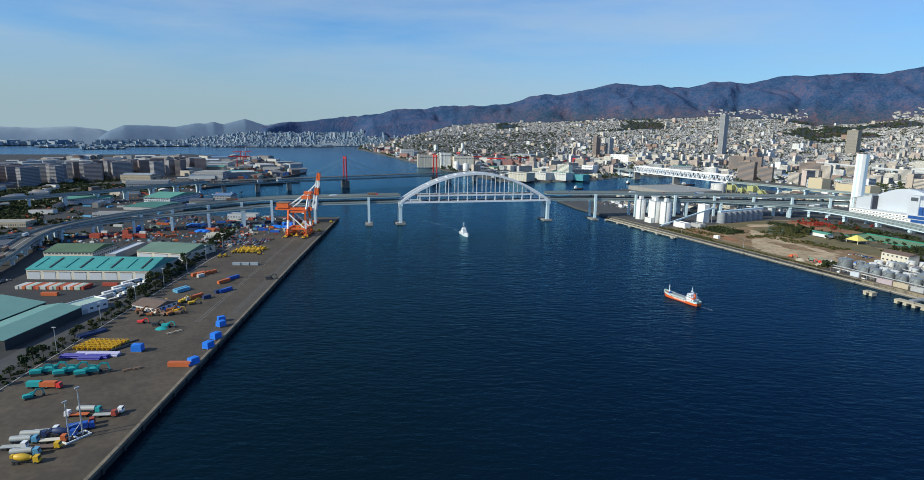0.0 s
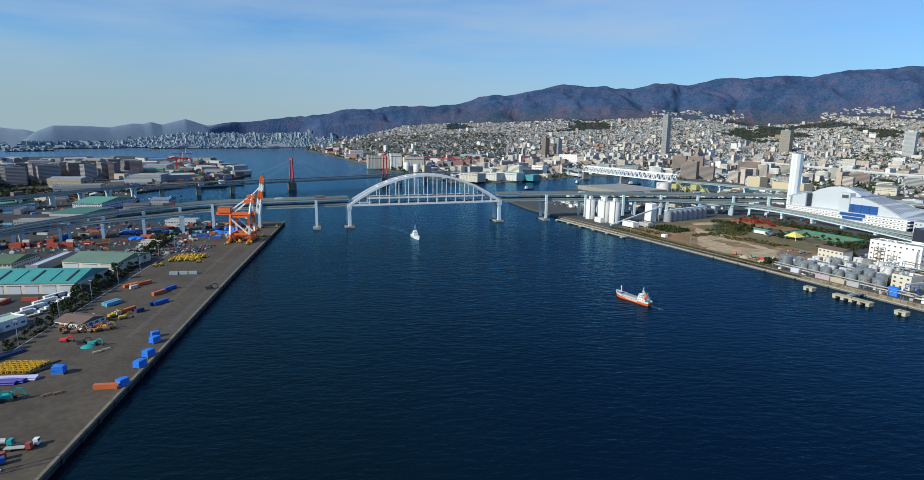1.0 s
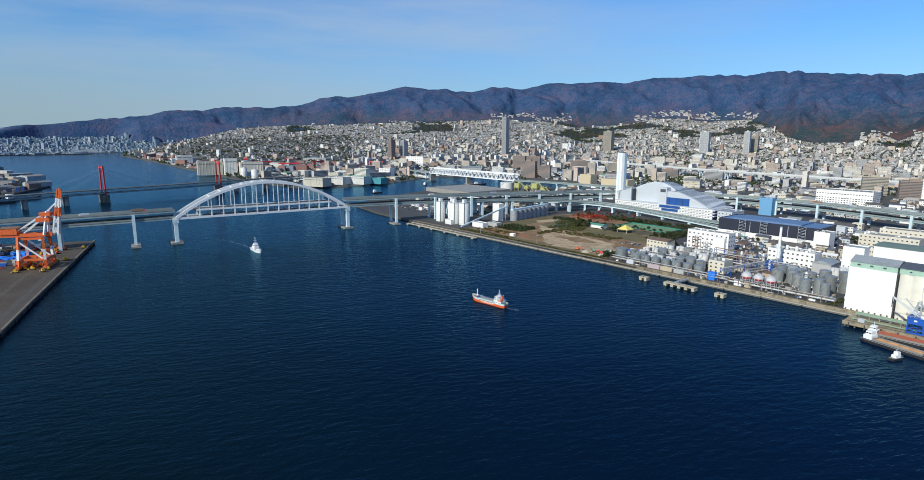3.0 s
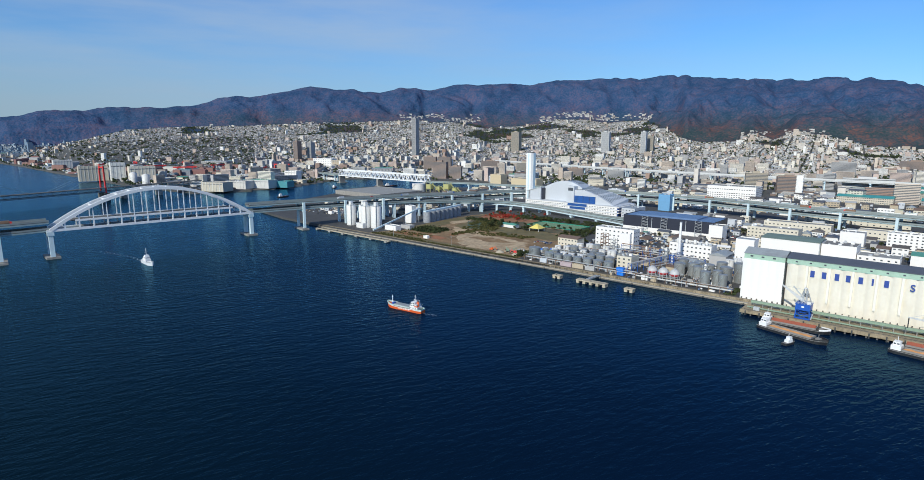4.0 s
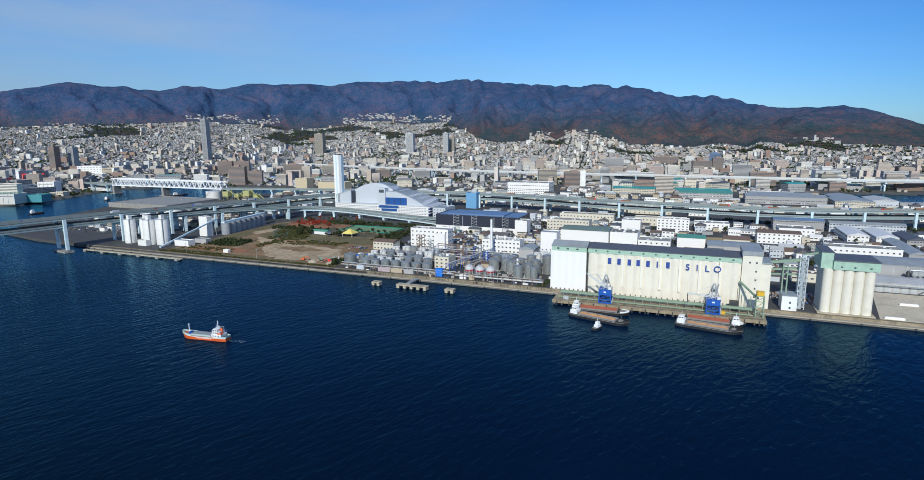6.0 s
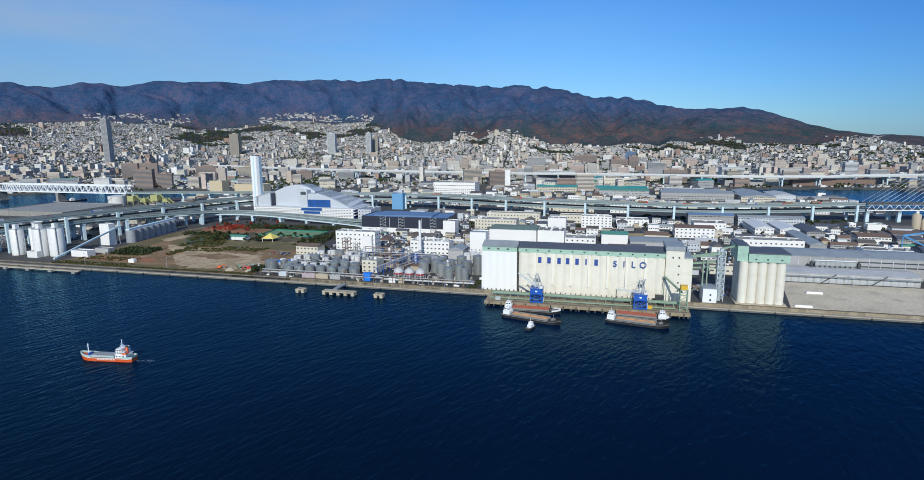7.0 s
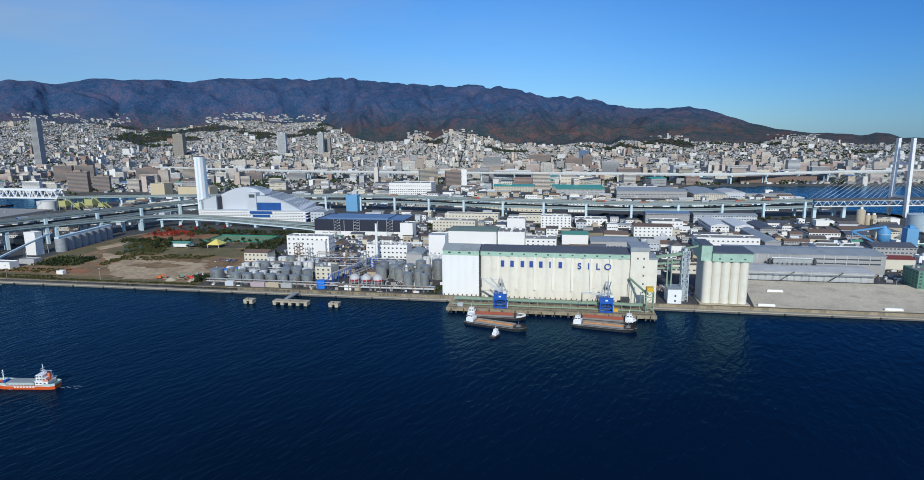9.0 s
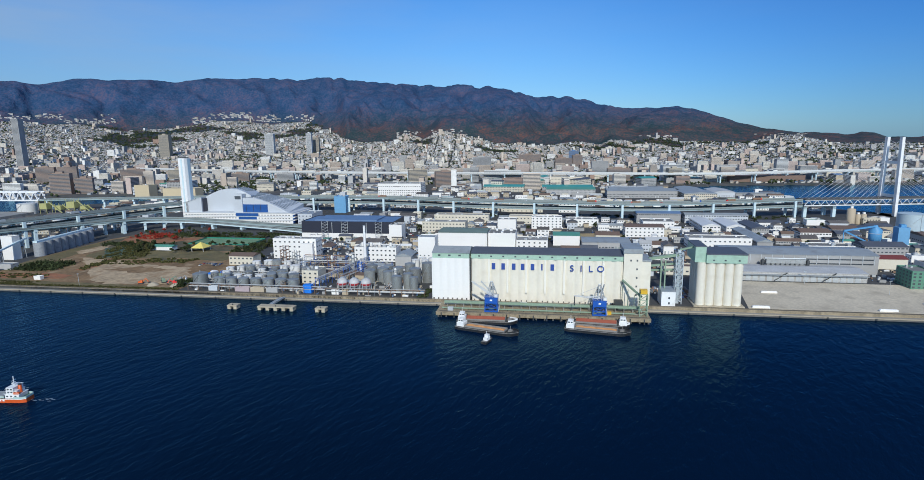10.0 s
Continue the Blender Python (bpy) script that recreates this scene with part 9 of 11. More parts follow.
tagged(new("houses", houses.make("houses", TOWN_MATS)), "dense pale houses with dark roofs across the town", "houses", kind="stuff")
if flats.f:
    tagged(new("apartment_blocks", flats.make("apartment_blocks", FLAT_MATS)), "many mid-rise apartment blocks among the houses", "apartments", kind="stuff")

# white estates up on the hillside
estate = Mass()
for a0, a1, e0, e1, n in ((22.5, 27, 1.5, 1.95, 100), (27, 30.6, 1.2, 1.6, 80), (29.6, 30.8, 1.82, 1.95, 12), (36.5, 38.5, 1.1, 1.7, 60), (37.8, 41.5, 1.6, 2.15, 90), (41, 47, 1.3, 1.9, 130), (12, 20, 0.8, 1.15, 90), (54.6, 57, 0.0, 0.4, 26), (58, 61.5, -0.05, 0.45, 44), (77.5, 81, -0.7, -0.36, 44),
                          (87.5, 91.5, -0.6, -0.26, 50)):
    for _ in range(int(n * 0.5)):
        az, el = radians(rng.uniform(a0, a1)), rng.uniform(e0, e1)
        R = np.arange(3100.0, 4640.0, 8.0)
        Z = height(HUB.x + R * math.sin(az), HUB.y + R * math.cos(az))
        up = np.nonzero(Z > 131 + R * math.tan(radians(el)))[0]
        if len(up):
            r, z = R[up[0]], Z[up[0]]
            estate.box(HUB.x + r * math.sin(az), HUB.y + r * math.cos(az), z - 8, rng.uniform(8, 24), rng.uniform(6, 10), 8 + rng.uniform(1.5, 4.5), GRID + rng.normal(0, 0.15), 0, rng.rand(), roof=1)
tagged(new("hillside_houses", estate.make("hillside_houses", [tint_material("estate_walls", [(0.40, 0.395, 0.38), (0.26, 0.26, 0.26), (0.48, 0.475, 0.465), (0.33, 0.31, 0.28)]), town_roof])), "white housing estates on the wooded hillside", "houses", kind="stuff")

# harbour-side works of the mainland
random.seed(31)
done = [(Vector((a, b, 0)), c) for a, b, c in HIGH] + [(Vector((x, y, 0)), 40) for x, y in ((140, 1450), (200, 1490), (250, 1490), (300, 1490), (370, 1690), (610, 2240), (-250, 2570), (-110, 1930), (-50, 1915), (10, 1905), (610, 2490), (260, 2470), (370, 2760), (1680, 130), (1720, 50), (1600, 290))]
for _ in range(2200):
    k = random.randrange(2, len(MAIN) - 2)
    (x0, y0), (x1, y1) = MAIN[k], MAIN[k + 1]
    t = random.random()
    L = math.hypot(x1 - x0, y1 - y0)
    inward = Vector((y1 - y0, -(x1 - x0), 0)).normalized()
    if not in_poly(MAINLAND, np.array([(x0 + x1) / 2 + inward.x * 40]), np.array([(y0 + y1) / 2 + inward.y * 40]))[0]:
        inward = -inward
    dist = random.uniform(18, 460)
    p = Vector((x0 + (x1 - x0) * t, y0 + (y1 - y0) * t, 0)) + inward * dist
    w, d = random.uniform(18, 80), random.uniform(14, 40)
    r = math.hypot(w, d) / 2
    if any((p - q).length < r + s for q, s in done) or not far_road_clear(p.x, p.y, r + 10) or not in_poly(MAINLAND, np.array([p.x - inward.x * 0.9 * r]), np.array([p.y - inward.y * 0.9 * r]))[0]:
        continue
    if len(done) >= 190:
        break
    done.append((p, r * 0.92))
    h = random.choice((6, 8, 8, 10, 12, 14, 18, 22))
    wl_, rf = random.choice((bright_white, grey_wall, pale_cladding, beige_wall, cream_wall, grey_wall, tan_paint, beige_wall)), random.choice((grey_roof, teal_roof, green_roof, rooftop, blue_roof, rooftop, rooftop, brown_roof, slate, grey_roof))
    a = math.degrees(math.atan2(y1 - y0, x1 - x0))
    building(9000, 9000, w, d, h, wl_, rf, random.choice(("pale harbour warehouse on the mainland shore", "large works hall by the inlet", "harbour factory with a coloured roof")), "warehouse", "building", floors=0, plain=True,
             pitch=random.choice((0, 2.5, 3)), clutter=1, m=pose(p.x, p.y, 3.6, 0, 0, a) @ pose(-w / 2, -d / 2, 0))
for _ in range(11):
    x, y = random.uniform(-160, 60), random.uniform(1620, 2150)
    if in_poly(MAINLAND, np.array([x - 20]), np.array([y]))[0]:
        b = thing("silo", pose(x, y, 3.6), "white round harbour silo on the mainland", "silo", "mainland silos")
        part("bin", Shape().lathe(0, 0, [(9, 0), (9, 26), (0.2, 29)], 18), tank_white, b)
# the large stores along the inlet's far shore
shore_grey = paint("shore_store_wall", (0.66, 0.66, 0.63), 0.7, vary=0.1, scale=0.05, fine=0.5, obj=0.15)
for x, y, w, d, h, wl_, rf, turn, fl, label in (
        (118, 1471, 59, 34, 20, beige_wall, rooftop, -45, 0, "big plain white harbour store"), (175, 1512, 56, 34, 18, shore_grey, rooftop, -46, 0, "pale grey harbour office and store"),
        (222, 1510, 62, 36, 19, shore_grey, green_roof, -46, 0, "cream store with a green roof"), (272, 1506, 54, 30, 14, paint("teal_cladding", (0.06, 0.26, 0.30), 0.55, vary=0.1), teal_roof, -46, 0, "teal-clad harbour store with a teal roof"),
        (353, 1700, 38, 26, 26, bright_white, rooftop, -46, 0, "white block by the inlet"), (582, 2267, 80, 30, 36, bright_white, rooftop, -47, 5, "long white building in the town"), (637, 2207, 42, 26, 30, tan_paint, rooftop, -47, 0, "tan block beside the white building"),
        (-277, 2558, 58, 30, 34, shore_grey, rooftop, 13, 0, "white harbour store at the inlet's mouth"), (-150, 1915, 70, 30, 40, beige_wall, rooftop, 10, 0, "tall cream silo block on the shore"), (-74, 1905, 36, 30, 48, shore_grey, rooftop, 10, 0, "tall white silo block on the shore"),
        (-30, 1885, 66, 30, 38, beige_wall, rooftop, 9, 0, "white silo block on the shore"), (574, 2520, 92, 24, 20, bright_white, grey_roof, -48, 0, "long white warehouse in the harbour town"), (204, 2503, 120, 50, 24, grey_wall, blue_roof, -47, 0, "broad hall with a blue roof"),
        (1640, 190, 190, 60, 14, brick_brown, brown_roof, -62, 0, "long brown-roofed steel hall by the channel"), (1560, 330, 90, 40, 12, grey_wall, teal_roof, -62, 0, "low hall with a teal roof by the channel"), (314, 2804, 130, 46, 20, grey_wall, green_roof, -48, 0, "broad hall with a green roof")):
    host = building(9000, 9000, w, d, h, wl_, rf, label, "warehouse", "building", floors=fl, bay=9, sides=(0,), win=(3.0, 1.6), clutter=3, m=pose(x, y, 3.6, 0, 0, turn))
    if fl == 0 and h > 17:
        for q in range(int(w / 9)):
            part("wall_pier", Shape().box(q * 9 + 4, -0.7, 0, q * 9 + 5, 0.0, h + 0.6), shore_grey, host)
        part("window_band", Shape().box(2, -0.2, h * 0.8, w - 2, 0.0, h * 0.86), soft_glass, host, "dark window band")
# red gantry cranes of the steel yard
for i, (x, y) in enumerate(((120, 2050), (40, 2180), (230, 2150), (330, 1900), (-120, 2350), (-20, 2500), (150, 2380), (420, 2080))):
    b = thing("gantry_crane", pose(x, y, 3.6, 0, 0, 20 * i), "red gantry crane in the steel yard", "crane", "red gantry cranes")
    for sx in (-22, 22):
        part("leg", Shape().beam((sx, -7, 0), (sx, 0, 24), 2.2).beam((sx, 7, 0), (sx, 0, 24), 2.2), red_paint, b)
    part("girder", Shape().box(-34, -1.6, 24, 34, 1.6, 28), red_paint, b)
    part("trolley", Shape().box(-3, -2.5, 28, 4, 2.5, 30.5), light_steel, b)
yard = Mass()
for _ in range(1100):
    a_, r_ = radians(random.uniform(-9, 10)), random.uniform(1900, 3750)
    x, y = HUB.x + r_ * math.sin(a_), HUB.y + r_ * math.cos(a_)
    if in_poly(MAINLAND, np.array([x - 30]), np.array([y]))[0]:
        yard.box(x, y, 3.5, random.uniform(12, 56), random.uniform(7, 18), random.choice((3, 4, 5, 6, 8, 12, 20)), radians(-35) + random.choice((0, 1.57)), 0, random.random(), random.choice((0, 3)), 1)
yard_wall = tint_material("yard_walls", [(0.22, 0.11, 0.10), (0.36, 0.36, 0.36), (0.20, 0.16, 0.15), (0.56, 0.55, 0.52), (0.25, 0.14, 0.12), (0.20, 0.22, 0.26)])
yard_roof = tint_material("yard_roofs", [(0.22, 0.11, 0.10), (0.3, 0.30, 0.31), (0.18, 0.13, 0.12), (0.45, 0.44, 0.42), (0.22, 0.13, 0.12), (0.1, 0.2, 0.24)])
tagged(new("steel_yard_sheds", yard.make("steel_yard_sheds", [yard_wall, yard_roof])), "rust-red and grey sheds of the steel yard", "sheds", kind="stuff")

# trees between the houses
s = Shape()
X, Y, R, AZ = town_points(1500, 4300, 21.0, 0.5)
Zt, green = height(X, Y), fold(X, Y, 300.0, 21)
for x, y, z, g in zip(X, Y, Zt, green):
    if rng.rand() < (0.8 if g > 0.40 else 0.20):
        for _ in range(5):
            p = Vector((x + rng.normal(0, 4), y + rng.normal(0, 4), z + rng.uniform(2, 7)))
            k = rng.uniform(2.0, 4.2)
            s.add([p + Vector((k, 0, 0)), p + Vector((0, k, 0)), p + Vector((-k, 0, 0)), p + Vector((0, -k, 0)), p + Vector((rng.normal(0, 0.8), rng.normal(0, 0.8), k * 0.9)), p - Vector((0, 0, k))],
                  [(0, 1, 4), (1, 2, 4), (2, 3, 4), (3, 0, 4), (1, 0, 5), (2, 1, 5), (3, 2, 5), (0, 3, 5)])
solid("town_trees", s, leaf_dark, "dark tree clumps between the houses", "trees", kind="stuff")

# far shore across the bay
far = Mass()
shore = Shape()
for az0, az1, r0, r1 in ((-37, -26, 4050, 4250), (-34, -31, 3700, 3760), (-24, -13, 3950, 4140), (-60, -34, 4480, 4680), (-33, -21, 4560, 4660)):
    pts = [(HUB.x + r * math.sin(radians(a)), HUB.y + r * math.cos(radians(a))) for r, seq in ((r0, np.linspace(az0, az1, 14)), (r1, np.linspace(az1, az0, 14))) for a in seq]
    shore.prism(pts[::-1], -3, 4)
    for _ in range(int((az1 - az0) * (36 if r0 > 4400 else 16))):
        a, r = radians(random.uniform(az0, az1)), random.uniform(r0 + 20, r1 - 20)
        far.box(HUB.x + r * math.sin(a), HUB.y + r * math.cos(a), 3.5, random.uniform(12, 70), random.uniform(10, 24), random.choice((4, 5, 6, 8, 11)) if r0 < 4400 else random.choice((6, 8, 12, 16, 22, 30)), random.uniform(0, 3), 0, random.random(), roof=1)
# the port city at the foot of the far hills


def city_rise(az, r):
    side = np.clip((np.asarray(az) + 28) / 7, 0, 1) * np.clip((12 - np.asarray(az)) / 5, 0, 1)
    return 3.5 + (80 + 2.4 * np.clip(np.asarray(az) + 13, 0, 20)) * side * np.clip((np.asarray(r) - 4200) / 380, 0, 1) ** 1.3


A2, R2 = np.meshgrid(np.linspace(-28.5, 12, 170), np.linspace(4180, 4640, 24), indexing="ij")
X2, Y2 = HUB.x + R2 * np.sin(np.radians(A2)), HUB.y + R2 * np.cos(np.radians(A2))
# the ground's blue-grey has distance haze painted into it
sheet(X2, Y2, city_rise(A2, R2) - np.where(R2 > 4610, 60, 0), np.ones(X2.shape, bool), [paint("hazy_town_floor", (0.20, 0.24, 0.28), 0.9, vary=0.2, scale=0.02, fine=0.2)], np.zeros(X2.shape, int), "rising ground of the far city, haze in its colour", "ground")
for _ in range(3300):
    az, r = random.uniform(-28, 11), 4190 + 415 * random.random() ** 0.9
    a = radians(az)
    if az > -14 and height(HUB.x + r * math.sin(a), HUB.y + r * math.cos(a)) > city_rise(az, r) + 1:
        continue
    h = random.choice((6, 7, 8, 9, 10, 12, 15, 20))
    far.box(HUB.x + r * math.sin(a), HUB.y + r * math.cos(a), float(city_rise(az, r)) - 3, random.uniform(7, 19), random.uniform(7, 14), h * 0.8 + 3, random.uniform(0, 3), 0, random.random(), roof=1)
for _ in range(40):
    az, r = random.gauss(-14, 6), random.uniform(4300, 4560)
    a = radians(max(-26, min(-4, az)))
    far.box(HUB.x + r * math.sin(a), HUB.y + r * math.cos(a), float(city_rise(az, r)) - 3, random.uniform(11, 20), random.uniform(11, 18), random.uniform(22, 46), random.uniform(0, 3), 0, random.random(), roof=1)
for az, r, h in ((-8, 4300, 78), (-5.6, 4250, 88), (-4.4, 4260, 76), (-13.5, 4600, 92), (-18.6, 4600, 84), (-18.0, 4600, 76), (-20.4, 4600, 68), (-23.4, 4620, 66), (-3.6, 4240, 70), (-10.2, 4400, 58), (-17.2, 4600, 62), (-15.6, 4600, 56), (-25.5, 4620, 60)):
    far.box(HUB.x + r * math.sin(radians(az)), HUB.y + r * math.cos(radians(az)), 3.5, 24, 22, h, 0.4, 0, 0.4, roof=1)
# wall and roof colours are blued to paint in the haze of distance
tagged(new("far_harbour_buildings", far.make("far_harbour_buildings", [tint_material("hazy_walls", [(0.20, 0.28, 0.36), (0.16, 0.235, 0.32), (0.33, 0.38, 0.43), (0.18, 0.26, 0.34), (0.26, 0.31, 0.36)]), paint("hazy_roofs", (0.17, 0.23, 0.30), 0.8)])), "far harbour skyline across the bay, tinted with haze", "buildings", kind="stuff")
solid("ground_far_shore", shore, asphalt, "low far shores across the bay", "ground", kind="structure")

# ---- west island ----
random.seed(41)
EDGE = [(-129, -80), (-136, 188), (-150, 381), (-161, 533), (-179, 815)]


def wedge(y, off):
    """A point off metres in from the west quay's edge at y."""
    return np.interp(y, [p[1] for p in EDGE], [p[0] for p in EDGE]) - off


def strip(name, y0, y1, a, b, z, mat, label, n=14, kind="structure"):
    ys = np.linspace(y0, y1, n)
    poly = [(wedge(y, b), y) for y in ys] + [(wedge(y, a), y) for y in ys[::-1]]
    return solid(name, Shape().prism(poly[::-1], 3.3, z), mat, label, "ground", kind=kind)


strip("pavement_quay", -80, 815, 1.35, 84, 3.52, quay_floor, "worn brown-grey quay pavement", 24)
strip("pavement_apron", 330, 812, 1.4, 12, 3.54, paint("apron_concrete", (0.078, 0.066, 0.054), 0.85, vary=0.2, scale=0.1, fine=1.0), "paler strip along the quay edge", 16)
strip("road", -80, 700, 96, 110, 3.53, paint("dark_road", (0.06, 0.06, 0.062), 0.85, vary=0.2, scale=0.05, fine=0.5), "dark harbour road behind the quay", 20)
kerb_brown = paint("worn_kerb_concrete", (0.20, 0.165, 0.12), 0.85, vary=0.3, scale=0.15, fine=1.2, coat=(0.12, 0.10, 0.075))
cop = thing("quay_wall", Matrix(), "worn concrete quay edge with a kerb", "wall", kind="structure")
ys = np.arange(-60, 812, 16.0)
for y in ys:
    part("coping", Shape().prism([(wedge(y, 1.3), y + 0.1), (wedge(y + 16, 1.3), y + 15.9), (wedge(y + 16, -0.25), y + 15.9), (wedge(y, -0.25), y + 0.1)][::-1], 2.6, 3.95), kerb_brown, cop)
for y in ys:
    part("fender", Shape().box(-0.6, -0.6, 0.3, 0.2, 0.6, 2.6), dark_steel, cop, "", Matrix.Translation((wedge(y, -0.7), y, 0)))
for off, y0, y1 in ((26, 360, 760), (28, 360, 760), (9.5, 380, 700), (7.5, 380, 700)):
    for y in np.arange(y0, y1, 13.0):
        L = random.choice((13, 13, 10))
        part("crane_rail", Shape().prism([(wedge(y, off + 0.22), y), (wedge(y + L, off + 0.22), y + L), (wedge(y + L, off - 0.22), y + L), (wedge(y, off - 0.22), y)][::-1], 3.5, 3.58), paint("worn_rail_strip", (0.17, 0.16, 0.145), 0.8) if off > 20 else dark_concrete, cop, "worn crane rail strip")

# hedge and trees beside the road
verge = []
for y in np.arange(200, 690, 9.0):
    x = wedge(y, 88) - max(0, y - 420) * 0.06
    for _ in range(5):
        verge.append((x + random.uniform(-3, 3), y + random.uniform(-4, 4), 3.5, random.uniform(0.7, 1.3)))
    plant_tree(random.choice((0, 0, 1, 2)), x + random.uniform(-2, 2), y, 3.5, random.uniform(0.8, 1.2))
    if y > 400:
        plant_tree(random.choice((0, 2)), x - 8 + random.uniform(-3, 3), y + 4, 3.5, random.uniform(0.9, 1.3))
thicket("hedge", verge, leaf_dark, "low dark hedge along the harbour road")
strip("kerb", 190, 690, 83.6, 84.4, 3.72, concrete, "grey concrete kerb beside the hedge", 20)


def hall(x, y, w, d, h, pitch, wall, roof, label, turn=0.0, ridge="x", doors=0, lights=0):
    b = building(9000, 9000, w, d, h, wall, roof, label, "warehouse", "warehouse", pitch=pitch, ridge=ridge, clutter=0, plain=not doors and wall is not dark_steel, m=pose(x, y, 3.5, 0, 0, turn))
    for i in range(doors):
        part("shutter", Shape().box(w * (i + 0.12) / doors, -0.18, 0, w * (i + 0.88) / doors, 0.02, h * 0.72), pale_cladding, b, "pale roller shutter")
        part("door_shade", Shape().box(w * (i + 0.1) / doors, -0.5, h * 0.76, w * (i + 0.9) / doors, 0.02, h * 0.8), brown_roof, b)
    for i in range(lights):
        x0 = w * (i + 0.4) / lights
        s = Shape()
        a, c = Vector((x0, d * 0.06, h + pitch * 0.12 + 0.25)), Vector((x0, d * 0.42, h + pitch * 0.84 + 0.25))
        part("roof_vent", s.beam(a, c, 1.4, 0.7), dark_steel if i % 2 else teal_roof, b, "raised roof vent strip")
    return b


hall(-365, 462, 103, 50, 8.5, 6.0, cream_wall, teal_roof, "big warehouse with a bright teal roof", 0, "x", 8, 8)
hall(-402, 533, 46, 42, 7.5, 4.0, cream_wall, paint("moss_green_roof", (0.085, 0.145, 0.08), 0.7, vary=0.2, scale=0.05), "warehouse with a moss green roof", 2)
hall(-318, 543, 54, 46, 7.5, 4.5, cream_wall, paint("faded_green_roof", (0.13, 0.21, 0.16), 0.7, vary=0.18, scale=0.05), "warehouse with a faded green roof", -11, "x", 3)
fade_teal = paint("faded_teal_roof", (0.15, 0.30, 0.27), 0.65, vary=0.1, scale=0.05, fine=0.5)
# solid dark walls stand in for the shade inside these open-sided sheds
hall(-354, 303, 62, 78, 7.0, 4.5, dark_steel, fade_teal, "shed with a faded teal roof, walls dark as open shade", -3, "y")
hall(-289, 309, 28, 62, 6.5, 2.4, dark_steel, fade_teal, "narrow shed with a faded teal roof, walls dark as open shade", -3, "y")
hall(-274, 372, 14, 24, 6.0, 0, bright_white, paint("pale_green_roof", (0.40, 0.52, 0.44), 0.6), "small white office by the shed", -22)
hall(-232, 384, 22, 18, 4.0, 2.4, bright_white, brown_roof, "low hut with a brown roof", -20)
hall(-297, 648, 21, 9, 5, 0, cream_wall, rooftop, "low cream gate building", 4)
hall(-530, 940, 48, 82, 11, 5.0, pale_cladding, green_roof, "large hall with a green roof by the dock", -9, "x")
hall(-522, 868, 54, 66, 5, 1.5, grey_wall, paint("deep_green_roof", (0.05, 0.17, 0.13), 0.6, vary=0.15), "low annex with a deep green roof", -7)
for k in range(9):
    solid("roof_window", Shape().box(0, -0.3, 0, 3.2, 0.05, 1.6), glass_dark, "dark clerestory window of the green hall", "window", "clerestory windows", m=pose(-528 + k * 4.9, 939.4 - k * 0.77, 11.6, 0, 0, -9))
hall(-340, 528, 10, 58, 6.5, 0, grey_wall, pale_cladding, "narrow pale canopy between the green halls", 3)
for x, y, w, d, t, rf in ((-470, 440, 60, 30, 10, grey_roof), (-460, 380, 60, 26, 8, slate), (-540, 300, 70, 40, 12, grey_roof), (-640, 914, 60, 40, 9, green_roof), (-600, 700, 50, 24, 6, rooftop),
                          (-520, 790, 60, 16, 6, rooftop), (-680, 640, 60, 30, 8, grey_roof), (-450, 930, 36, 20, 7, slate), (-440, 1000, 30, 30, 8, blue_roof), (-660, 1400, 70, 50, 17, rooftop),
                          (-610, 1460, 80, 30, 9, green_roof), (-760, 1590, 90, 40, 16, green_roof), (-640, 1530, 70, 22, 9, teal_roof), (-900, 1830, 110, 50, 20, pale_cladding), (-760, 1700, 60, 60, 20, grey_roof), (-900, 2050, 90, 60, 18, blue_roof),
                          (-1000, 1500, 90, 40, 16, rooftop), (-800, 1330, 70, 50, 14, grey_roof), (-700, 1180, 80, 40, 12, rooftop), (-480, 560, 40, 30, 7, slate), (-330, 790, 40, 16, 6, rooftop)):
    hall(x, y, w, d, t, 3.0 if rf not in (rooftop,) else 0, random.choice((grey_wall, grey_wall, pale_cladding, tan_paint, grey_wall)), rf, "harbour building with a metal roof on the container island", random.uniform(-8, 25))

# apartment slabs on the far side
SLAB_MATS = [tint_material("slab_walls", [(0.30, 0.29, 0.31), (0.25, 0.19, 0.18), (0.38, 0.37, 0.38), (0.27, 0.25, 0.27), (0.20, 0.16, 0.16)]), rooftop, soft_glass]
SLABS = [(-1010 + 34 * c + 26 * r, 1090 + 62 * c - 20 * r) for r in range(-3, 2) for c in range(0, 9)]
for i, (x, y) in enumerate(SLABS):
    w, fl = 26 + (i * 7) % 18, 13 + (i * 5) % 5
    x, y = x + random.uniform(-12, 12), y + random.uniform(-14, 14)
    b = Mass()
    b.block(0, 0, 0, w, 14, fl, 0, (i * 0.37) % 1, 3.0, True)
    o = new("apartment_block", b.make("apartment_block", SLAB_MATS))
    o.matrix_basis = pose(x, y, 3.5, 0, 0, 20 + (i % 4) * 25)
    tagged(o, "long brown and grey apartment block", "apartment block", "apartment slabs")
dark = [(-620 - random.random() * 260, 760 + random.random() * 330, 3.5, random.uniform(2.5, 5)) for _ in range(520)]
dark += [(random.uniform(-720, -520), random.uniform(560, 660), 3.5, random.uniform(2, 4)) for _ in range(150)]
dark += [(random.uniform(-880, -560), random.uniform(1080, 1250), 3.5, random.uniform(2.5, 4.5)) for _ in range(240)]
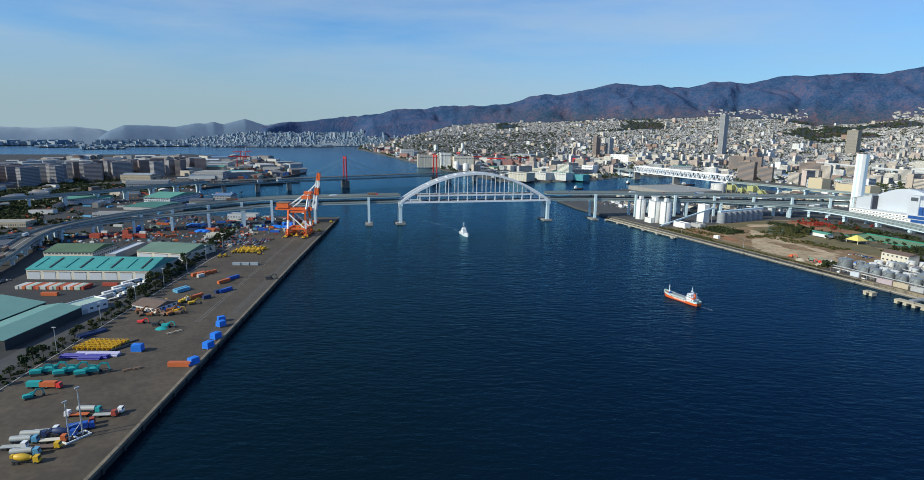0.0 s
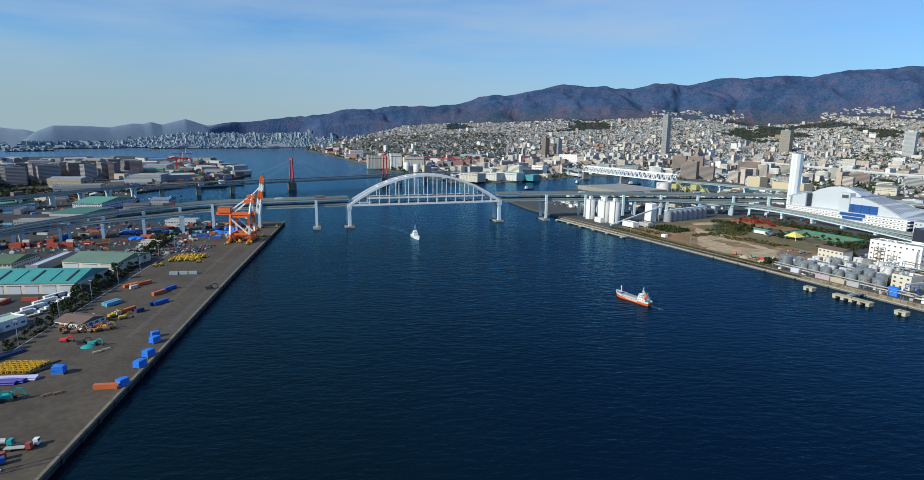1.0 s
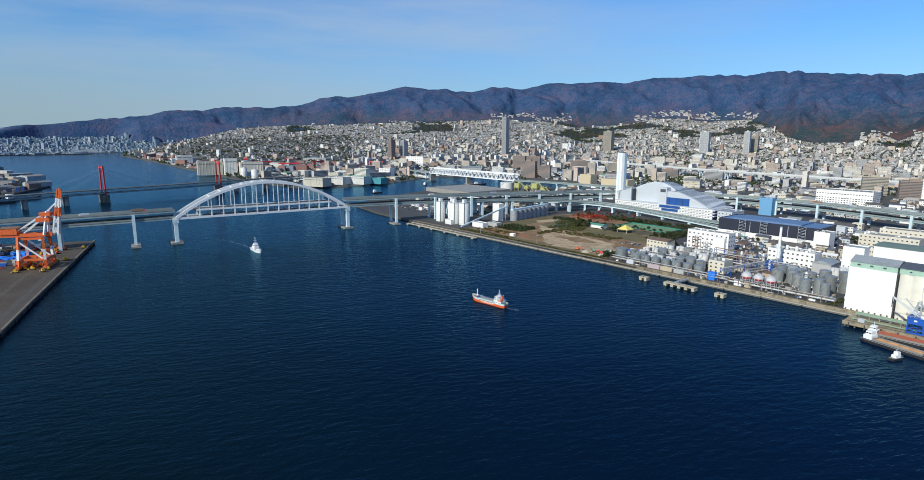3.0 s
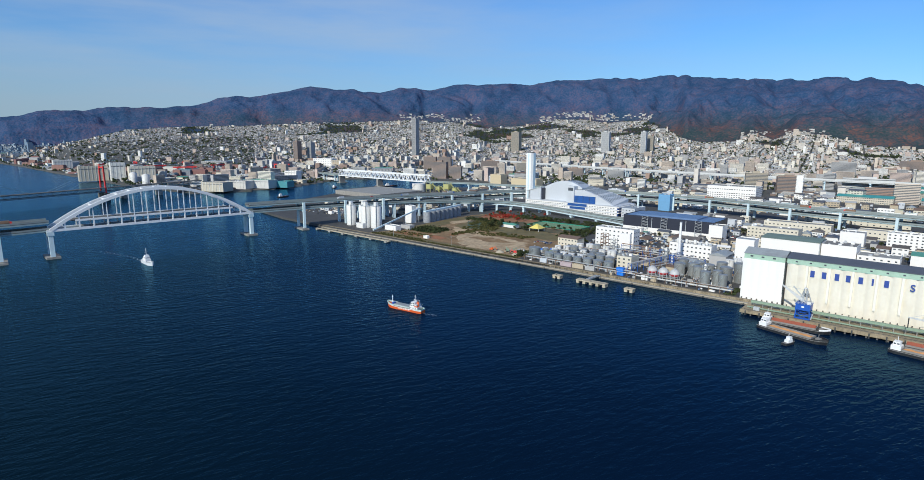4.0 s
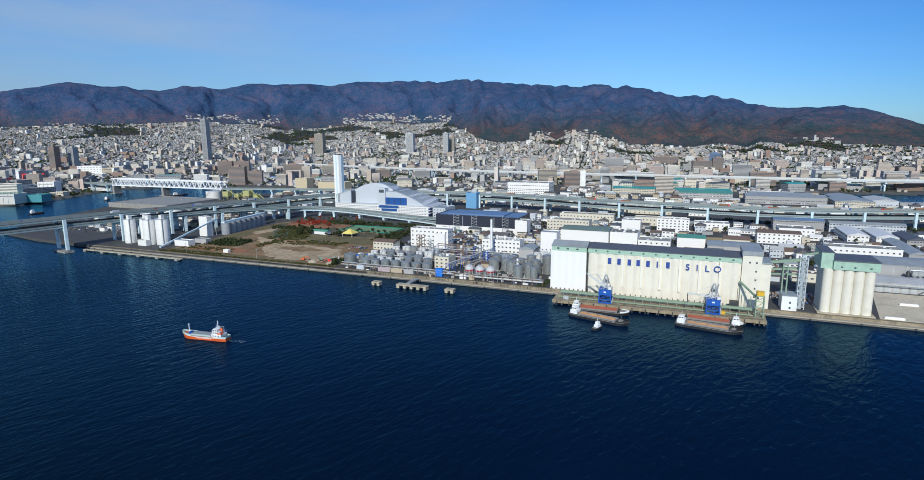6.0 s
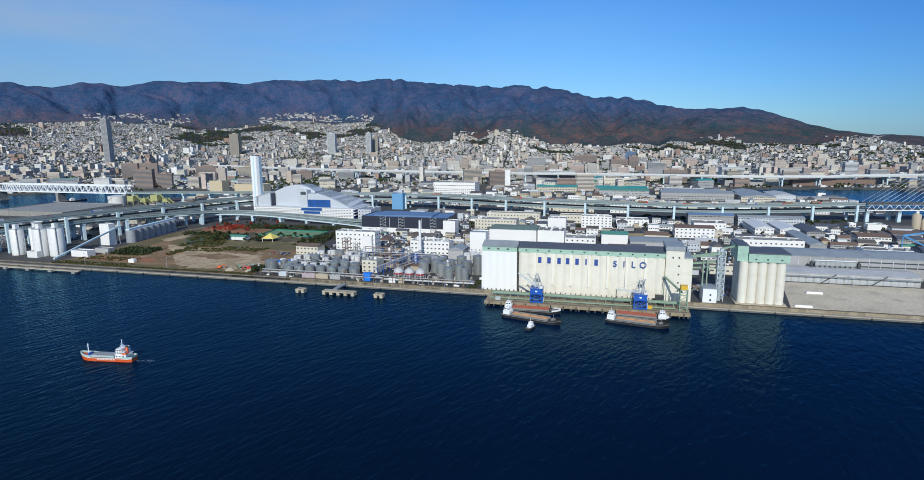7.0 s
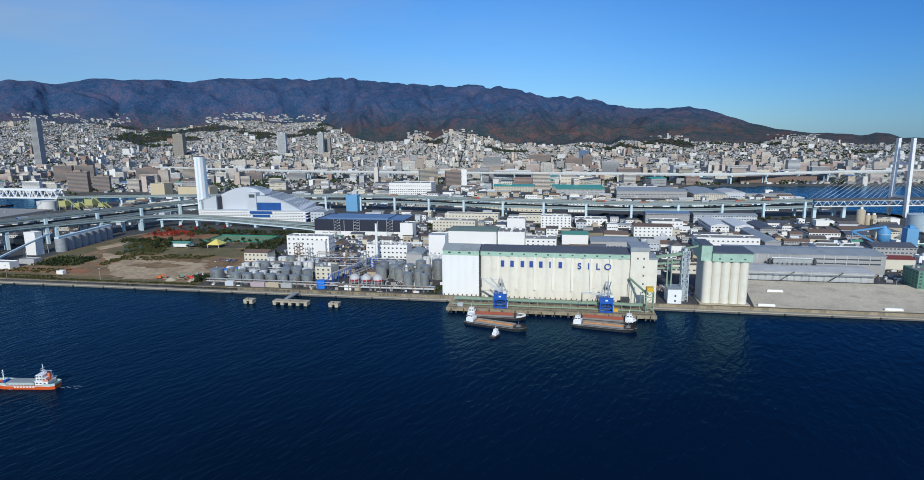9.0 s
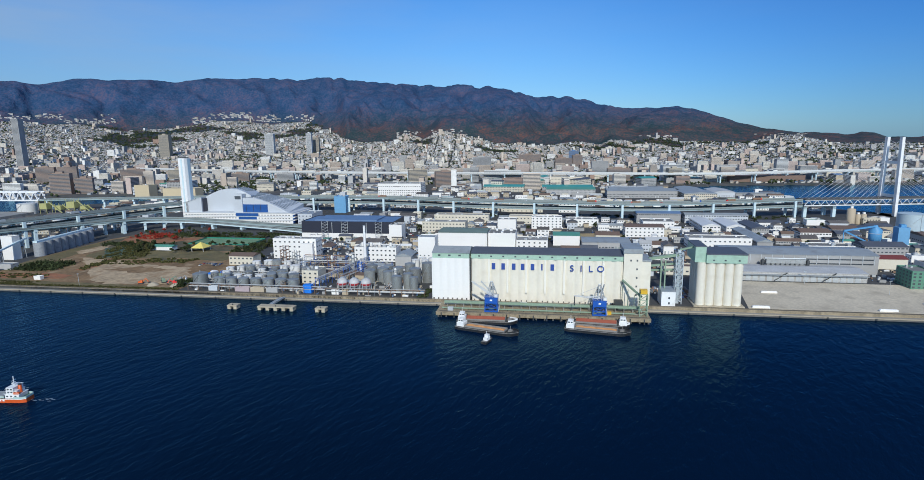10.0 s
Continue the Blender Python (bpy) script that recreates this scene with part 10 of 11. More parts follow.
dark += [(random.uniform(-600, -440), random.uniform(600, 700), 3.5, random.uniform(1.5, 3)) for _ in range(110)]
dark += [(random.uniform(-700, -500), random.uniform(420, 560), 3.5, random.uniform(1.5, 3.5)) for _ in range(120)]
dark += [(random.uniform(-560, -440), random.uniform(720, 780), 3.5, random.uniform(1.5, 3)) for _ in range(80)]
dark += [(random.uniform(-880, -690) + (y - 1080) * -0.2, y, 3.5, random.uniform(3, 5)) for y in (random.uniform(1000, 1240) for _ in range(200))]
dark += [(-640 - 0.78 * (y - 760) + random.uniform(-60, 70), y, 3.5, random.uniform(3, 5.5)) for y in (random.uniform(740, 1080) for _ in range(380))]
dark += [(random.uniform(-930, -800), random.uniform(1280, 1560), 3.5, random.uniform(3, 5)) for _ in range(260)]
solid("ground_scrub", Shape().prism([(-560, 730), (-660, 730), (-960, 1080), (-960, 1260), (-840, 1260), (-740, 1060)][::-1], 3.3, 3.545), dark_scrub, "dark leaf-covered ground under the tree belt", "ground", kind="structure")
solid("ground_scrub", Shape().prism([(-800, 1280), (-930, 1280), (-940, 1570), (-800, 1560)][::-1], 3.3, 3.545), dark_scrub, "dark wooded ground beyond the apartments", "ground", kind="structure")
thicket("tree_belt", dark, leaf_dark, "dark belt of trees before the apartments", 2.6)


def boxcar(x, y, a, L, mat, label, name="shipping_container", h=2.6, w=2.45, z=3.52, grp="shipping containers"):
    b = thing(name, pose(x, y, z, 0, 0, a), label, "container", grp)
    part("body", Shape().box(-L / 2, -w / 2, 0.1, L / 2, w / 2, h), mat, b)
    part("door", Shape().box(L / 2, -w / 2 + 0.1, 0.2, L / 2 + 0.06, w / 2 - 0.1, h - 0.1), mat, b)
    return b


rust_red = paint("rust_red_container", (0.36, 0.06, 0.035), 0.6, vary=0.12)
orange_box = paint("orange_container", (0.55, 0.13, 0.04), 0.6, vary=0.12)
navy_box = paint("navy_container", (0.02, 0.04, 0.12), 0.6, vary=0.12)
sky_box = paint("sky_blue_container", (0.12, 0.36, 0.55), 0.6, vary=0.1)
pale_box = paint("pale_container", (0.55, 0.55, 0.52), 0.6, vary=0.12)
mint_box = paint("mint_container", (0.35, 0.5, 0.38), 0.6, vary=0.12)
for i in range(20):
    boxcar(-350 + i * 2.7, 437 + (i % 2) * 0.4, 90, 12, (pale_box, pale_box, orange_box, pale_box, mint_box, rust_red, orange_box)[i % 7], "container in the row before the warehouse")
for x, y, a, mt, n in ((-313, 416, 2, orange_box, "orange"), (-284, 444, 0, rust_red, "dark red"), (-222, 433, 66, sky_box, "sky blue"), (-219, 431, 66, sky_box, "sky blue"), (-204, 409, 66, pale_box, "pale"), (-201, 414, 66, orange_box, "orange"),
                       (-192.5, 413, 62, navy_box, "navy"), (-190, 428, 64, navy_box, "navy"), (-186, 432, 64, crane_blue, "blue"), (-198, 458, 66, orange_box, "orange"), (-195, 470, 66, crane_blue, "blue"), (-230, 481, 60, orange_box, "orange"),
                       (-226, 483, 60, orange_box, "orange"), (-222, 487, 60, orange_box, "orange"), (-225, 475, 60, pale_box, "pale"), (-421, 640, 0, rust_red, "dark red"), (-421, 645, 0, rust_red, "dark red"), (-384, 641, 0, rust_red, "dark red"), (-152, 289, 2, orange_box, "orange"),
                       (-371, 645, 0, rust_red, "dark red"), (-360, 660, 30, orange_box, "orange"), (-340, 652, 35, orange_box, "orange"), (-300, 700, 20, rust_red, "dark red"), (-290, 706, 20, rust_red, "dark red")):
    L = 12 if n not in ("pale", "navy") else 6
    boxcar(x, y, a, L, mt, f"{n} container on the quay pavement")
    if mt is rust_red and x < -360:
        boxcar(x + 0.3, y, a, L, mt, "dark red container stacked on another", z=6.14)
for x, y in ((-211, 519), (-203, 519.6), (-195, 520)):
    boxcar(x, y, 0, 7.4, paint("grey_blue_box", (0.28, 0.33, 0.38), 0.6), "grey steel box in a row", "steel_box")


def tarp_cube(x, y, a, s, skid=True):
    b = thing("covered_cargo", pose(x, y, 3.52, 0, 0, a), "cargo cube under a bright blue tarpaulin", "cargo", "blue covered cargo")
    sh = Shape().add([(-s, -s * 0.8, 0.5), (s, -s * 0.8, 0.5), (s, s * 0.8, 0.5), (-s, s * 0.8, 0.5), (-s * 0.94, -s * 0.74, s * 1.5), (s * 0.95, -s * 0.75, s * 1.55), (s * 0.93, s * 0.74, s * 1.48), (-s * 0.95, s * 0.73, s * 1.52), (0, 0, s * 1.66)],
                     [(0, 1, 5, 4), (1, 2, 6, 5), (2, 3, 7, 6), (3, 0, 4, 7), (4, 5, 8), (5, 6, 8), (6, 7, 8), (7, 4, 8)])
    part("tarpaulin", sh, blue_bright, b)
    part("skid", Shape().box(-s * 1.05, -s * 0.8, 0, s * 1.05, -s * 0.6, 0.5).box(-s * 1.05, s * 0.6, 0, s * 1.05, s * 0.8, 0.5), pipe_rust, b)
    part("rope", Shape().box(-s * 1.01, -s * 0.82, s * 0.8, s * 1.01, s * 0.82, s * 0.84), crane_blue, b)


for x, y, a, s in ((-146, 292, 60, 3.2), (-148, 315, 70, 3.4), (-150, 330, 68, 3.4), (-156, 352, 60, 3.2), (-160, 362, 40, 2.9), (-186, 309, 5, 3.6), (-207, 382, 30, 1.8), (-200, 386, 10, 1.6)):
    tarp_cube(x, y, a, s * 0.8)


def excavator(x, y, a, mat, label, k=1.0):
    b = thing("excavator", pose(x, y, 3.52, 0, 0, a) @ Matrix.Diagonal((k, k, k, 1)), label, "excavator", "machines on the quay")
    for yy in (-1.9, 1.1):
        part("track", Shape().prism([(-2.6, 0), (2.6, 0), (3.0, 0.55), (2.5, 1.1), (-2.5, 1.1), (-3.0, 0.55)], 0, 0.8, pose(0, yy + 0.8, 0, 90, 0, 0)), dark_steel, b)
    part("body", Shape().prism([(-3.2, -1.5), (1.6, -1.5), (1.6, 1.5), (-3.2, 1.5), (-3.6, 0.8), (-3.6, -0.8)], 1.3, 2.8), mat, b)
    part("cab", Shape().box(0.2, 0.2, 1.3, 1.9, 1.5, 3.4), mat, b)
    part("cab_glass", Shape().box(0.35, 0.4, 2.2, 1.96, 1.54, 3.2), glass_dark, b)
    part("boom", Shape().beam((1.2, -0.4, 2.2), (3.6, -0.4, 5.0), 0.5, 0.8).beam((3.6, -0.4, 5.0), (6.0, -0.4, 4.7), 0.5, 0.75), mat, b)
    part("stick", Shape().beam((6.0, -0.4, 4.9), (6.9, -0.4, 1.6), 0.4, 0.6), mat, b)
    part("bucket", Shape().prism([(0, 0), (1.5, 0.2), (1.3, 1.2), (0.2, 1.3)], -0.7, 0.7, pose(5.8, -0.4, 0.4, 90, 0, 0)), dark_steel, b)


dull_orange = paint("dull_orange_machine", (0.40, 0.15, 0.045), 0.6, vary=0.25, scale=0.5, obj=0.4)
teal_mach = paint("teal_machine_paint", (0.02, 0.34, 0.34), 0.5, vary=0.12)
for x, y, a, k in ((-219, 276, 20, 1.05), (-214, 279, 15, 1.1), (-207, 276, 20, 1.05), (-203, 279, 20, 1.1), (-196, 276, 18, 1.05), (-192, 279, 15, 1.1), (-204, 250, 40, 0.8)):
    excavator(x, y, a, teal_mach, "teal tracked excavator on the quay", k)
for x, y, a, mt in ((-222, 377, 30, dull_orange), (-215, 380, 40, dull_orange), (-208, 376, 200, pipe_rust), (-203, 381, 20, dull_orange), (-198, 379, 10, yellow_paint), (-226, 384, 80, dull_orange), (-219, 372, 120, pipe_rust), (-212, 371, 10, dull_orange), (-205, 373, 160, pipe_rust), (-200, 374, 60, dull_orange), (-195, 376, 20, pipe_rust), (-224, 390, 40, dull_orange), (-210, 356, 0, red_paint), (-198, 352, 10, dark_steel), (-190, 349, 0, teal_mach),
                    (-164, 470, 10, dark_steel), (-196, 398, 30, yellow_paint), (-205, 402, 60, yellow_paint)):
    excavator(x, y, a, mt, "parked tracked excavator beside others", random.uniform(0.7, 0.95))


def roller(x, y, a, mat, label):
    b = thing("wheel_loader", pose(x, y, 3.52, 0, 0, a), label, "loader", "yellow machines in rows")
    part("body", Shape().prism([(-2.6, -1.1), (1.0, -1.1), (1.4, -0.8), (1.4, 0.8), (1.0, 1.1), (-2.6, 1.1)], 0.9, 2.1), mat, b)
    part("cab", Shape().box(-1.0, -0.9, 2.1, 0.6, 0.9, 3.4), mat, b)
    for xx in (-1.7, 1.2):
        for yy in (-1.2, 1.2):
            part("wheel", Shape().pipe((xx, yy - 0.3, 0.75), (xx, yy + 0.3, 0.75), 0.75, 10), dark_steel, b)
    part("shovel", Shape().prism([(0, 0), (1.3, 0), (1.1, 1.0), (0, 0.5)], -1.3, 1.3, pose(2.2, 0, 0.2, 90, 0, 0)), mat, b)


for r in range(4):
    for i in range(6):
        roller(-234 + i * 4.6 + r * 0.8 + random.uniform(-0.8, 0.8), 572 + r * 6.5 + random.uniform(-1.5, 1.5), 35 + random.uniform(-25, 25), yellow_paint, "yellow wheel loader parked in rows")
for x, y in ((-240, 551), (-236, 554), (-216, 400), (-206, 566)):
    roller(x, y, 20, yellow_paint, "yellow wheel loader parked apart")
for i in range(26):
    roller(random.uniform(-212, -178), random.uniform(646, 770), random.uniform(0, 360), yellow_paint if i % 3 else orange_paint, "yellow machine under the gantry crane")
for r in range(5):
    for i in range(13):
        if random.random() < 0.85:
            park(pose(-262 + i * 3.1 + r * 1.5, 615 + r * 7.5, 3.52, 0, 0, 84 + random.uniform(-4, 4)))
for r in range(6):
    for i in range(8):
        if random.random() < 0.8:
            park(pose(-312 + i * 2.7 - r * 1.2, 400 + r * 6.6 - 70, 3.5, 0, 0, 70 + random.uniform(-5, 5)))
for r in range(5):
    for i in range(9):
        park(pose(-400 + i * 3.0, 430 + r * 6.5, 3.5, 0, 0, 80 + random.uniform(-5, 5)))


def truck(x, y, a, cab, tank, kind, label):
    b = thing("truck", pose(x, y, 3.52, 0, 0, a), label, "truck", "trucks on the quay")
    part("chassis", Shape().box(-5.2, -0.6, 0.8, 4.6, 0.6, 1.15), dark_steel, b)
    c = part("cab", Shape().add([(2.7, -1.2, 0.7), (4.8, -1.2, 0.7), (4.8, 1.2, 0.7), (2.7, 1.2, 0.7), (2.7, -1.15, 3.0), (4.5, -1.15, 3.0), (4.5, 1.15, 3.0), (2.7, 1.15, 3.0)],
                                [(3, 2, 1, 0), (4, 5, 6, 7), (0, 1, 5, 4), (1, 2, 6, 5), (2, 3, 7, 6), (3, 0, 4, 7)]), cab, b)
    part("windscreen", Shape().add([(4.72, -1.0, 1.9), (4.72, 1.0, 1.9), (4.56, 1.0, 2.8), (4.56, -1.0, 2.8)], [(0, 1, 2, 3)]), glass_dark, c)
    if kind == "tank":
        part("tank", Shape().pipe((-5.3, 0, 2.3), (2.3, 0, 2.3), 1.15, 16), tank, b)
        part("catwalk", Shape().box(-4.6, -0.3, 3.42, 1.8, 0.3, 3.52), light_steel, b)
    elif kind == "mixer":
        s = Shape()
        prof = [(0.5, -4.6), (1.0, -4.0), (1.4, -2.2), (1.35, -0.5), (0.9, 1.4), (0.5, 1.9)]
        n = 14
        vs = [(xx, r * math.cos(2 * math.pi * i / n), 2.5 + 0.1 * (-xx) + r * math.sin(2 * math.pi * i / n)) for r, xx in prof for i in range(n)]
        s.add(vs, [(k * n + i, k * n + (i + 1) % n, (k + 1) * n + (i + 1) % n, (k + 1) * n + i) for k in range(5) for i in range(n)] + [tuple(range(n)), tuple(reversed(range(5 * n, 6 * n)))], True)
        part("drum", s, tank, b)
        part("hopper", Shape().box(-5.4, -0.7, 2.6, -4.4, 0.7, 3.8), tank, b)
    elif kind == "flat":
        part("bed", Shape().box(-5.2, -1.2, 1.15, 2.4, 1.2, 1.4), tank, b)
    else:
        part("box", Shape().box(-5.2, -1.2, 1.15, 2.4, 1.2, 3.6), tank, b)
    for xx in (-4.2, -2.9, 3.6):
        for yy in (-1.05, 1.05):
            part("wheel", Shape().pipe((xx, yy - 0.18, 0.52), (xx, yy + 0.18, 0.52), 0.52, 12), dark_steel, b)


truck_grey = paint("truck_tank_grey", (0.42, 0.43, 0.41), 0.5, vary=0.1)
for x, y, a, cab, tk, kd, lb in ((-167, 237, 4, teal_mach, truck_grey, "tank", "grey tank truck with a green cab"), (-171, 233.6, 184, white_paint, orange_box, "flat", "orange flatbed truck on the quay"), (-157, 237, 6, white_paint, dark_steel, "flat", "dark flatbed truck with a white cab"),
                                 (-158, 233.8, 6, rust_red, truck_grey, "flat", "flatbed truck with a red cab"), (-174, 219.5, 8, white_paint, truck_grey, "flat", "grey flatbed truck on the quay"), (-176, 215.6, 8, navy_box, truck_grey, "tank", "grey tank truck with a navy cab"),
                                 (-177, 211.4, 10, sky_box, truck_grey, "tank", "grey tank truck with a blue cab"), (-165, 217, 8, crane_blue, navy_box, "mixer", "blue concrete mixer truck"), (-166, 212.6, 10, orange_box, cream_wall, "flat", "flatbed truck with an orange cab"),
                                 (-178, 207.2, 8, white_paint, truck_grey, "flat", "grey flatbed truck with a white cab"), (-165, 207.6, 8, yellow_paint, brown_roof, "flat", "brown flatbed truck with a yellow cab"), (-170, 202.6, 12, sky_box, truck_grey, "tank", "long grey tank truck"),
                                 (-166, 197.6, 8, yellow_paint, yellow_paint, "mixer", "yellow concrete mixer truck"), (-161, 222, 30, crane_blue, crane_blue, "box", "blue box truck on the quay"), (-163, 225.5, 30, rust_red, rust_red, "flat", "red flatbed truck on the quay"),
                                 (-208, 261, 2, teal_mach, teal_mach, "box", "teal box truck with an orange rim"), (-201.5, 261, 2, red_paint, orange_box, "box", "red box truck on the quay")):
    truck(x, y, a, cab, tk, kd, lb)
for i in range(8):
    truck(-268 + (i % 2) * 3.6 - i * 0.6, 404 + i * 7.2, 66, random.choice((white_paint, sky_box, navy_box)), random.choice((bright_white, pale_box, bright_white)), "box", "white box truck in the lorry park")
for i in range(6):
    truck(-259 - i * 0.6, 408 + i * 8, 66, white_paint, pale_box, "flat", "pale flatbed truck in the lorry park")
for x, y in ((-146, 289), (-149, 290)):
    solid("steel_coil", Shape().pipe((-1.2, 0, 1.0), (1.2, 0, 1.0), 1.0, 14), crane_blue, "blue wrapped steel coil", "coil", "blue coils", m=pose(x, y, 3.52, 0, 0, 30))


def bundle(x, y, a, n, L, mat, label, r=0.35, grp="stacked goods"):
    b = thing("pipe_bundle", pose(x, y, 3.52, 0, 0, a), label, "pipes", grp)
    me = Shape().pipe((-L / 2, 0, 0), (L / 2, 0, 0), r, 9).mesh("pipe", mat)
    for i in range(n):
        for k in range(2 if i < n - 1 else 1):
            part("pipe", me, None, b, "", pose(random.uniform(-0.4, 0.4), (i - n / 2 + k * 0.5) * r * 2.05, r + k * r * 1.75))


lilac = paint("pale_lilac_pipe", (0.45, 0.44, 0.62), 0.5, vary=0.1)
deep_blue = paint("deep_blue_pipe", (0.05, 0.05, 0.32), 0.5, vary=0.1)
for x, y, mt in ((-217, 300, deep_blue), (-211, 302.5, lilac), (-203, 300, deep_blue), (-199, 303, lilac), (-206, 298, deep_blue)):
    bundle(x, y, 2, 5, 12, mt, "bundle of blue and lilac pipes", 0.5)
for i in range(8):
    for k in range(5):
        b = thing("yellow_frame", pose(-223 + i * 2.9 + k * 0.5, 311 + k * 2.9, 3.52, 0, 0, random.uniform(-15, 15)), "yellow steel frame in a dense stack", "frame", "yellow frames")
        s = Shape().box(-1.2, -1.1, 0, -1.0, 1.1, 1.6).box(1.0, -1.1, 0, 1.2, 1.1, 1.6).box(-1.2, -1.1, 1.6, 1.2, -0.9, 1.8).box(-1.2, 0.9, 1.6, 1.2, 1.1, 1.8).beam((-1.1, -1, 0.2), (1.1, 1, 1.6), 0.2)
        tagged(part("lattice", s, yellow_paint, b), kind="stuff")
bundle(-199, 312, 65, 4, 14, dark_steel, "dark steel beams beside the yellow stack", 0.3)
bundle(-230, 336, 60, 8, 16, navy_box, "long dark blue sheet piles", 0.4)
for x, y in ((-177, 283), (-173, 285), (-182, 338), (-179, 342)):
    bundle(x, y, 40, 4, 4, pipe_rust if y < 300 else tan_paint, "small stack of timber on the pavement", 0.25)
for x, y in ((-198, 322), (-196, 315)):
    bundle(x, y, 60, 3, 10, dark_steel, "dark rails lying on the pavement", 0.2)
solid("netting", Shape().lathe(0, 0, [(4, 0), (3, 0.6), (1.4, 1.1), (0.1, 1.3)], 9, False), teal_mach, "flat pile of teal netting on pavement", "netting", m=pose(-192, 347, 3.52))

# twin floodlight masts on a white skid
fm = thing("floodlight_mast", pose(-159.5, 216, 3.52, 0, 0, 62), "pair of tall steel light masts on a white frame", "light mast")
part("skid", Shape().box(-5, -2.4, 0, 5, -1.9, 0.6).box(-5, 1.9, 0, 5, 2.4, 0.6).box(-5, -1.9, 0, -4.5, 1.9, 0.6).box(4.5, -1.9, 0, 5, 1.9, 0.6).box(-0.3, -1.9, 0, 0.3, 1.9, 0.5), white_paint, fm, "white base frame")
for x, h in ((-2.6, 17), (2.6, 21)):
    mm = part("mast", Shape().lathe(x, 0, [(0.28, 0), (0.22, 8), (0.14, h)], 8), light_steel, fm)
    part("ladder", Shape().box(x + 0.3, -0.2, 0.4, x + 0.36, -0.14, h * 0.9).box(x + 0.3, 0.14, 0.4, x + 0.36, 0.2, h * 0.9), light_steel, mm)
    part("lamp_head", Shape().box(x - 0.9, -0.3, h, x + 0.9, 0.3, h + 0.5), light_steel, mm)
part("brace", Shape().beam((-2.6, 0, 6), (2.6, 0, 6), 0.2).beam((-2.6, 0, 0.5), (2.6, 0, 6), 0.15), light_steel, fm)
for y in np.arange(260, 680, 46):
    b = thing("lamp_post", pose(wedge(y, 86), y, 3.5), "tall grey lamp post beside the hedge", "lamp post", "road lamp posts")
    part("pole", Shape().lathe(0, 0, [(0.22, 0), (0.11, 15)], 7), light_steel, b)
    part("lamp_head", Shape().box(-1.2, -0.25, 14.9, 1.2, 0.25, 15.2), light_steel, b)


